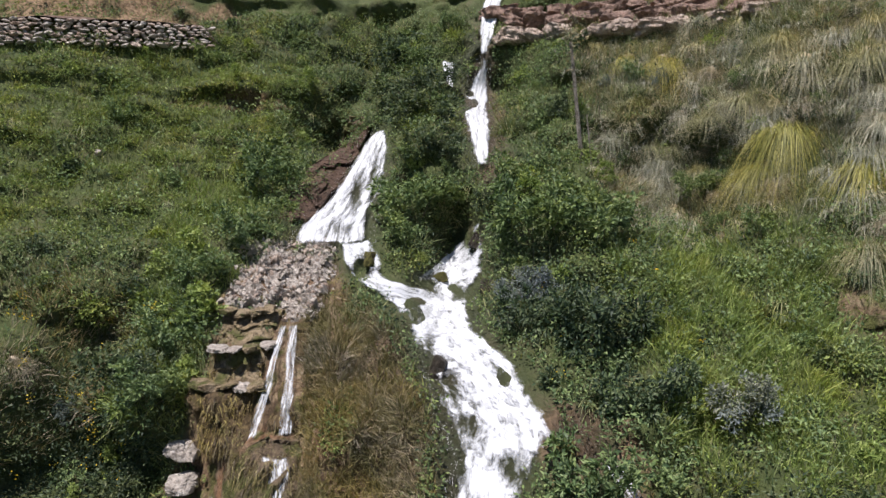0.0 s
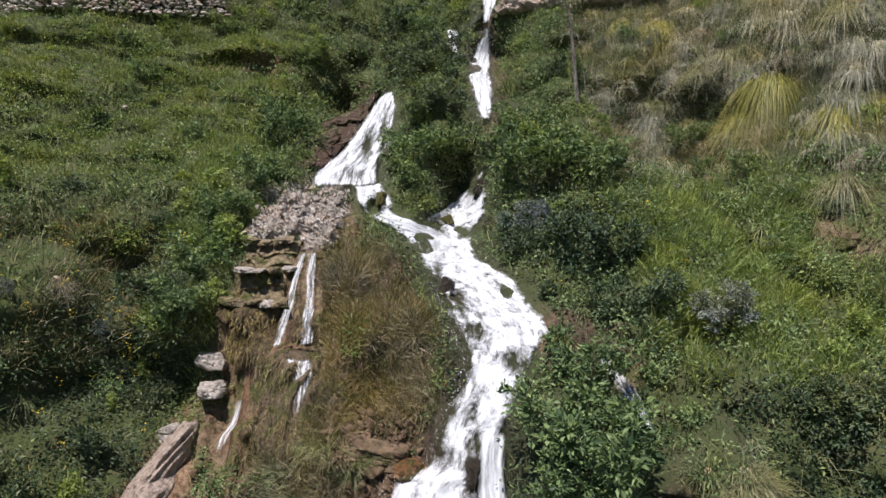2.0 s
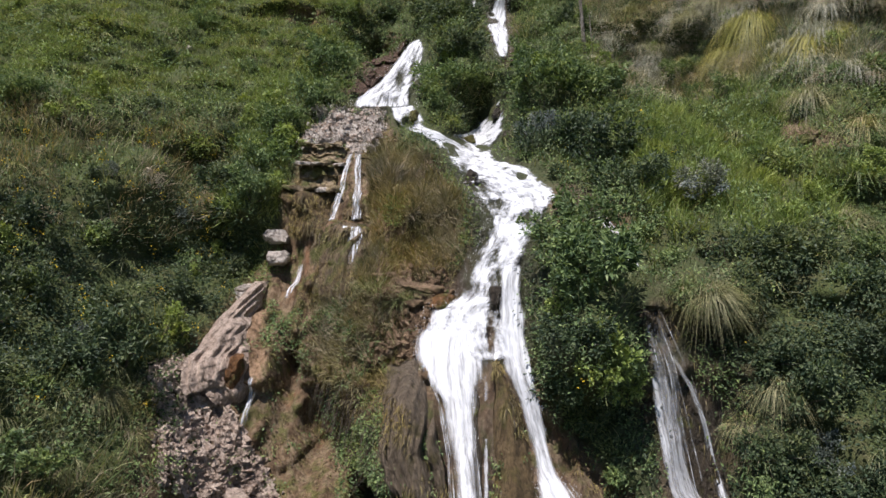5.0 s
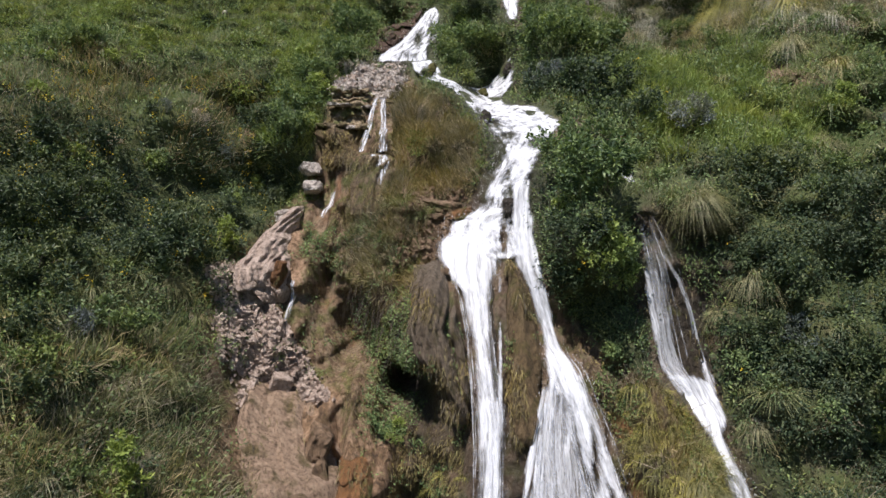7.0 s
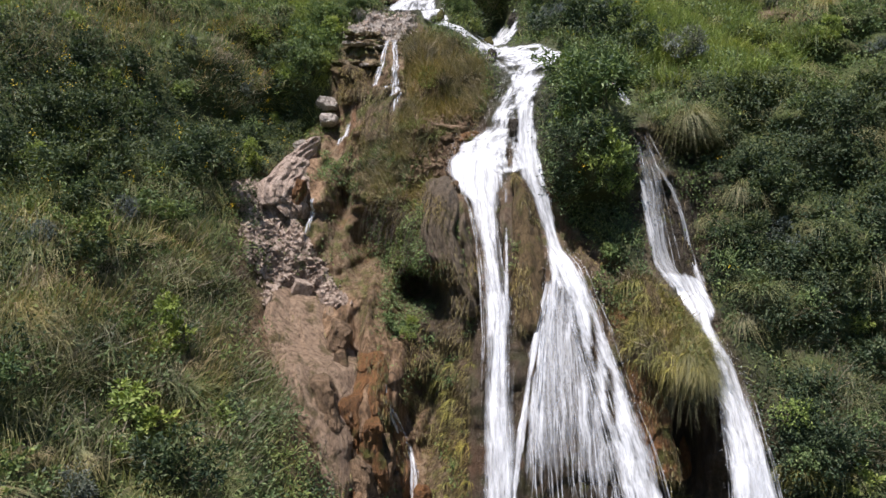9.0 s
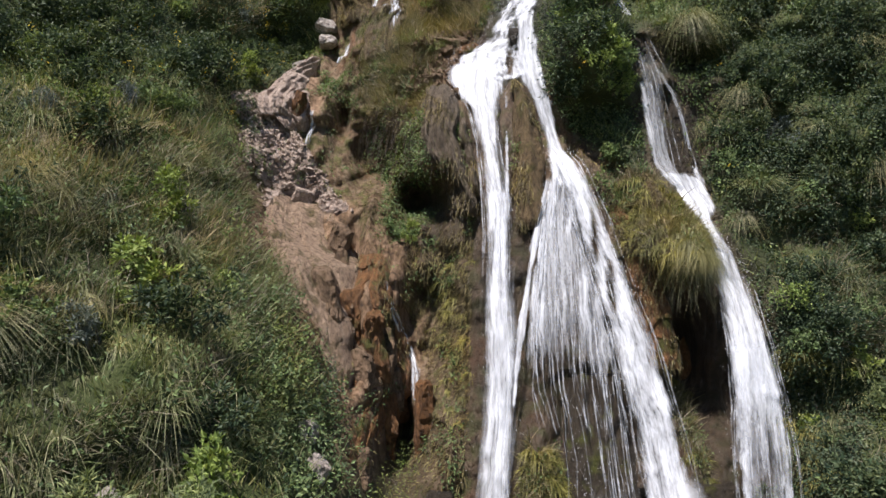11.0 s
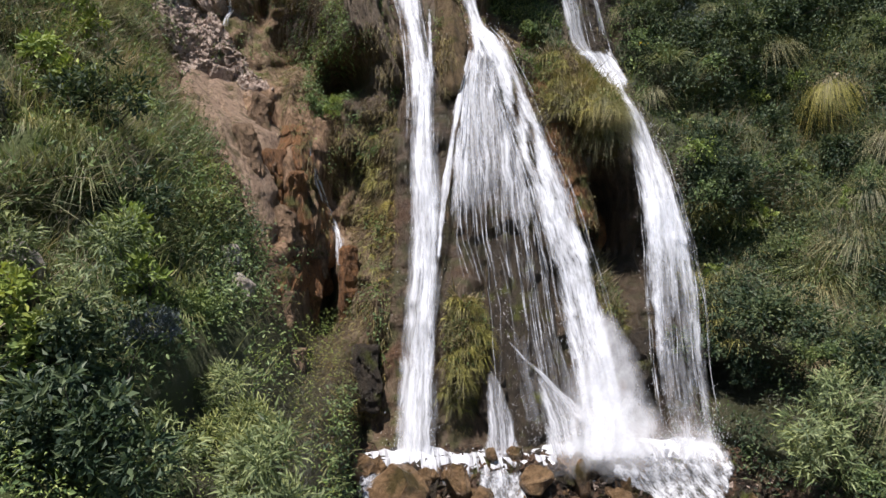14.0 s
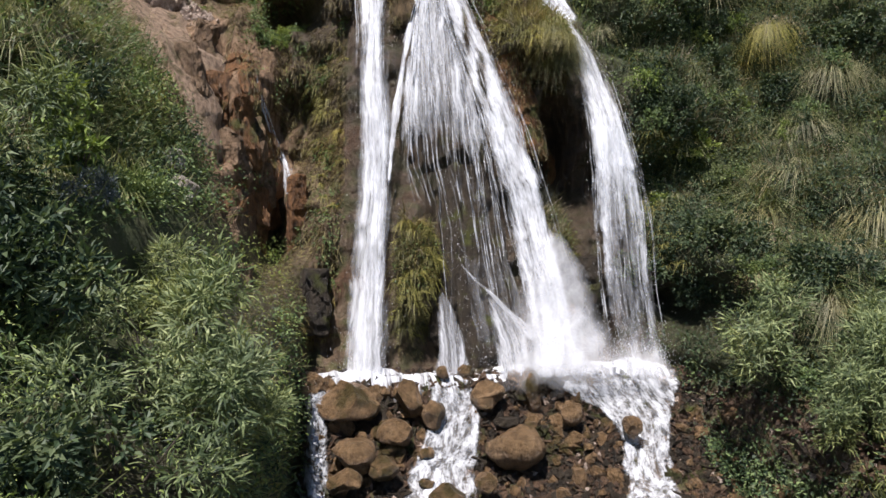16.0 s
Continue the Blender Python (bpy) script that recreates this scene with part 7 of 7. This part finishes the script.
def scree(name, label, count, weight, lo, hi, seed, material):
    rng = np.random.default_rng(seed)
    top = tagged(new(name), label, "scree")
    models = stone_meshes(material, 8, seed * 10)
    x, z, p = sites(rng, count, weight, -0.3)
    for i in range(count):
        s = lo + (hi - lo) * rng.uniform() ** 2.5
        ob = new("stone", models[int(rng.integers(0, 8))])
        ob.parent = top
        ob.matrix_world = pose(*(p[i] + np.array([0, -0.06, 0.02])), *rng.uniform(-180, 180, 3)) @ Matrix.Diagonal((s, s, s, 1))


def chute(x, z):
    """The stony gully, winding down past the outcrop to the slab."""
    c = np.interp(z, (1.0, 1.6, 2.4, 3.2, 4.2, 4.9), (-4.5, -4.95, -5.45, -5.85, -6.35, -6.95))
    w = np.interp(z, (1.0, 1.8, 3.0, 4.9), (1.0, 0.8, 0.7, 0.4))
    return smooth(1.25, 0.75, np.abs(x - c) / w) * smooth(0.9, 1.3, z) * (1 - smooth(4.7, 5.1, z))


scree("scree", "pale and reddish broken stones in a gully", 290, lambda x, z: 4 * chute(x, z), 0.12, 0.46, 41, PINKROCK)
scree("scree", "pale rubble on the ledge beside the upper fall", 250, lambda x, z: 3 * box(x, z, -4.7, -2.3, 11.6, 13.4, 0.3), 0.09, 0.34, 42, PINKROCK)
scree("stream_stones", "wet brown stones and gravel below the pool", 300, lambda x, z: 3 * box(x, z, -0.3, 8.6, -11.4, -8.8, 0.2), 0.2, 0.75, 43, WETROCK)
scree("scree", "reddish broken stones beside the cascade", 120, lambda x, z: 3 * box(x, z, -1.6, 0.0, 5.0, 7.2, 0.3), 0.10, 0.4, 44, REDROCK)


def gravel(name, label, count, weight, lo, hi, seed, material):
    """Loose stones too small and many to pick apart."""
    rng = np.random.default_rng(seed)
    x, z, p = sites(rng, count, weight, -0.3)
    t = np.array([(1, 1, 1), (-1, -1, 1), (-1, 1, -1), (1, -1, -1), (1.2, 0, 0.2), (-1.1, 0.2, 0), (0, 0.2, 1.2), (0.1, -1.2, 0)]) * 0.5
    f = np.array([(4, 3, 7), (4, 7, 6), (4, 6, 0), (4, 0, 3), (5, 7, 3), (5, 1, 7), (5, 6, 1), (5, 2, 6), (5, 3, 2), (0, 6, 2), (0, 2, 3), (7, 1, 6)])
    s = (lo + (hi - lo) * rng.uniform(size=count) ** 2.2)[:, None, None]
    q = unit(rng.normal(size=(count, 3)))
    r = unit(np.cross(q, rng.normal(size=(count, 3))))
    m = np.stack([q, r, np.cross(q, r)], -1)
    v = np.einsum("nij,kj->nki", m, t) * s * rng.uniform(0.7, 1.3, (count, 8, 1)) + (p + np.array([0, -0.03, 0.01]))[:, None, :]
    stuff(name, v.reshape(-1, 3), (np.arange(count)[:, None, None] * 8 + f[None]).reshape(-1, 3), material, label, "gravel")


gravel("gravel", "pale and reddish gravel filling the gully", 3000, lambda x, z: 4 * chute(x, z), 0.05, 0.2, 51, PINKROCK)
gravel("gravel", "pale broken rubble on the ledge", 2000, lambda x, z: 3 * box(x, z, -4.8, -2.2, 11.5, 13.4, 0.3), 0.05, 0.18, 52, PALEROCK)
gravel("gravel", "wet brown gravel below the pool", 5200, lambda x, z: 3 * box(x, z, -0.6, 10.0, -11.5, -8.75, 0.2), 0.05, 0.2, 53, GRAVEL)
gravel("gravel", "dark wet gravel below the pool", 2600, lambda x, z: 3 * box(x, z, -0.6, 9.0, -11.5, -8.75, 0.2), 0.07, 0.26, 55, DARKROCK)
gravel("gravel", "few pale pebbles below the pool", 500, lambda x, z: 3 * box(x, z, 0.0, 9.5, -11.5, -8.8, 0.2), 0.05, 0.16, 56, PINKROCK)
gravel("gravel", "small stones among the brown ledges", 900, lambda x, z: 3 * box(x, z, -1.7, 0.3, 5.0, 7.3, 0.3), 0.05, 0.2, 54, REDROCK)


# ---- small growth: yellow flowers, bare twigs and hanging roots ----
def flowers(name, label, count, weight, seed):
    rng = np.random.default_rng(seed)
    x, z, p = sites(rng, count, weight)
    nrm = normals(x, z)
    k = 9
    c = np.repeat(p + nrm * rng.uniform(0.25, 0.5, count)[:, None], k, 0) + rng.normal(0, 0.07, (count * k, 3))
    d = unit(rng.normal(size=(count * k, 3)) + np.array([0, -0.4, 0.4]))
    v, f = leaf_quads(c, d, unit(rng.normal(size=(count * k, 3)) + np.array([0, -0.8, 0.6])), rng.uniform(0.035, 0.065, count * k), rng.uniform(0.03, 0.05, count * k))
    stuff(name, v, f, FLOWER, label, "flowers")


flowers("yellow_flowers", "small yellow flowers among the herbs", 130, lambda x, z: open_green(x, z) * (box(x, z, -14, -5, 4, 12) + 0.25 * box(x, z, 2.5, 8, 2, 14)), 61)


def twigs(name, label, count, weight, seed, hang=True, length=(0.4, 1.1)):
    """Bare twigs and roots, hanging from ledges or standing out of bushes."""
    rng = np.random.default_rng(seed)
    x, z, p = sites(rng, count, weight)
    nrm = normals(x, z)
    out = []
    for i in range(count):
        ln = rng.uniform(*length)
        d = nrm[i] * 0.5 + rng.normal(0, 0.25, 3) + np.array([0, 0, 0.1 if hang else 0.8])
        fall = np.array([0, 0, -1.0 if hang else 0.05])
        q = [p[i] + d * ln * a * 0.6 + fall * ln * a * a * 0.7 + rng.normal(0, 0.02, 3) for a in (0, 0.3, 0.65, 1.0)]
        out.append(tube(q, 0.009, 0.003, 4))
    stuff(name, *join(out), BARK, label, "twigs")


twigs("hanging_roots", "grey dry roots hanging from the tufa ledges", 420, lambda x, z: box(x, z, -5.2, -4.0, 9.6, 11.4, 0.2) * 3 + 2 * box(x, z, -2.2, -0.6, 2.6, 4.4, 0.2) + 2 * box(x, z, -3.2, -2.0, 3.2, 4.6, 0.2), 62)
twigs("bare_twigs", "leafless grey twigs among the bushes", 380, lambda x, z: open_green(x, z) * (1 - meadow(x, z)) * (0.3 + 2 * box(x, z, 3, 5, 2, 6)), 63, False, (0.5, 1.2))
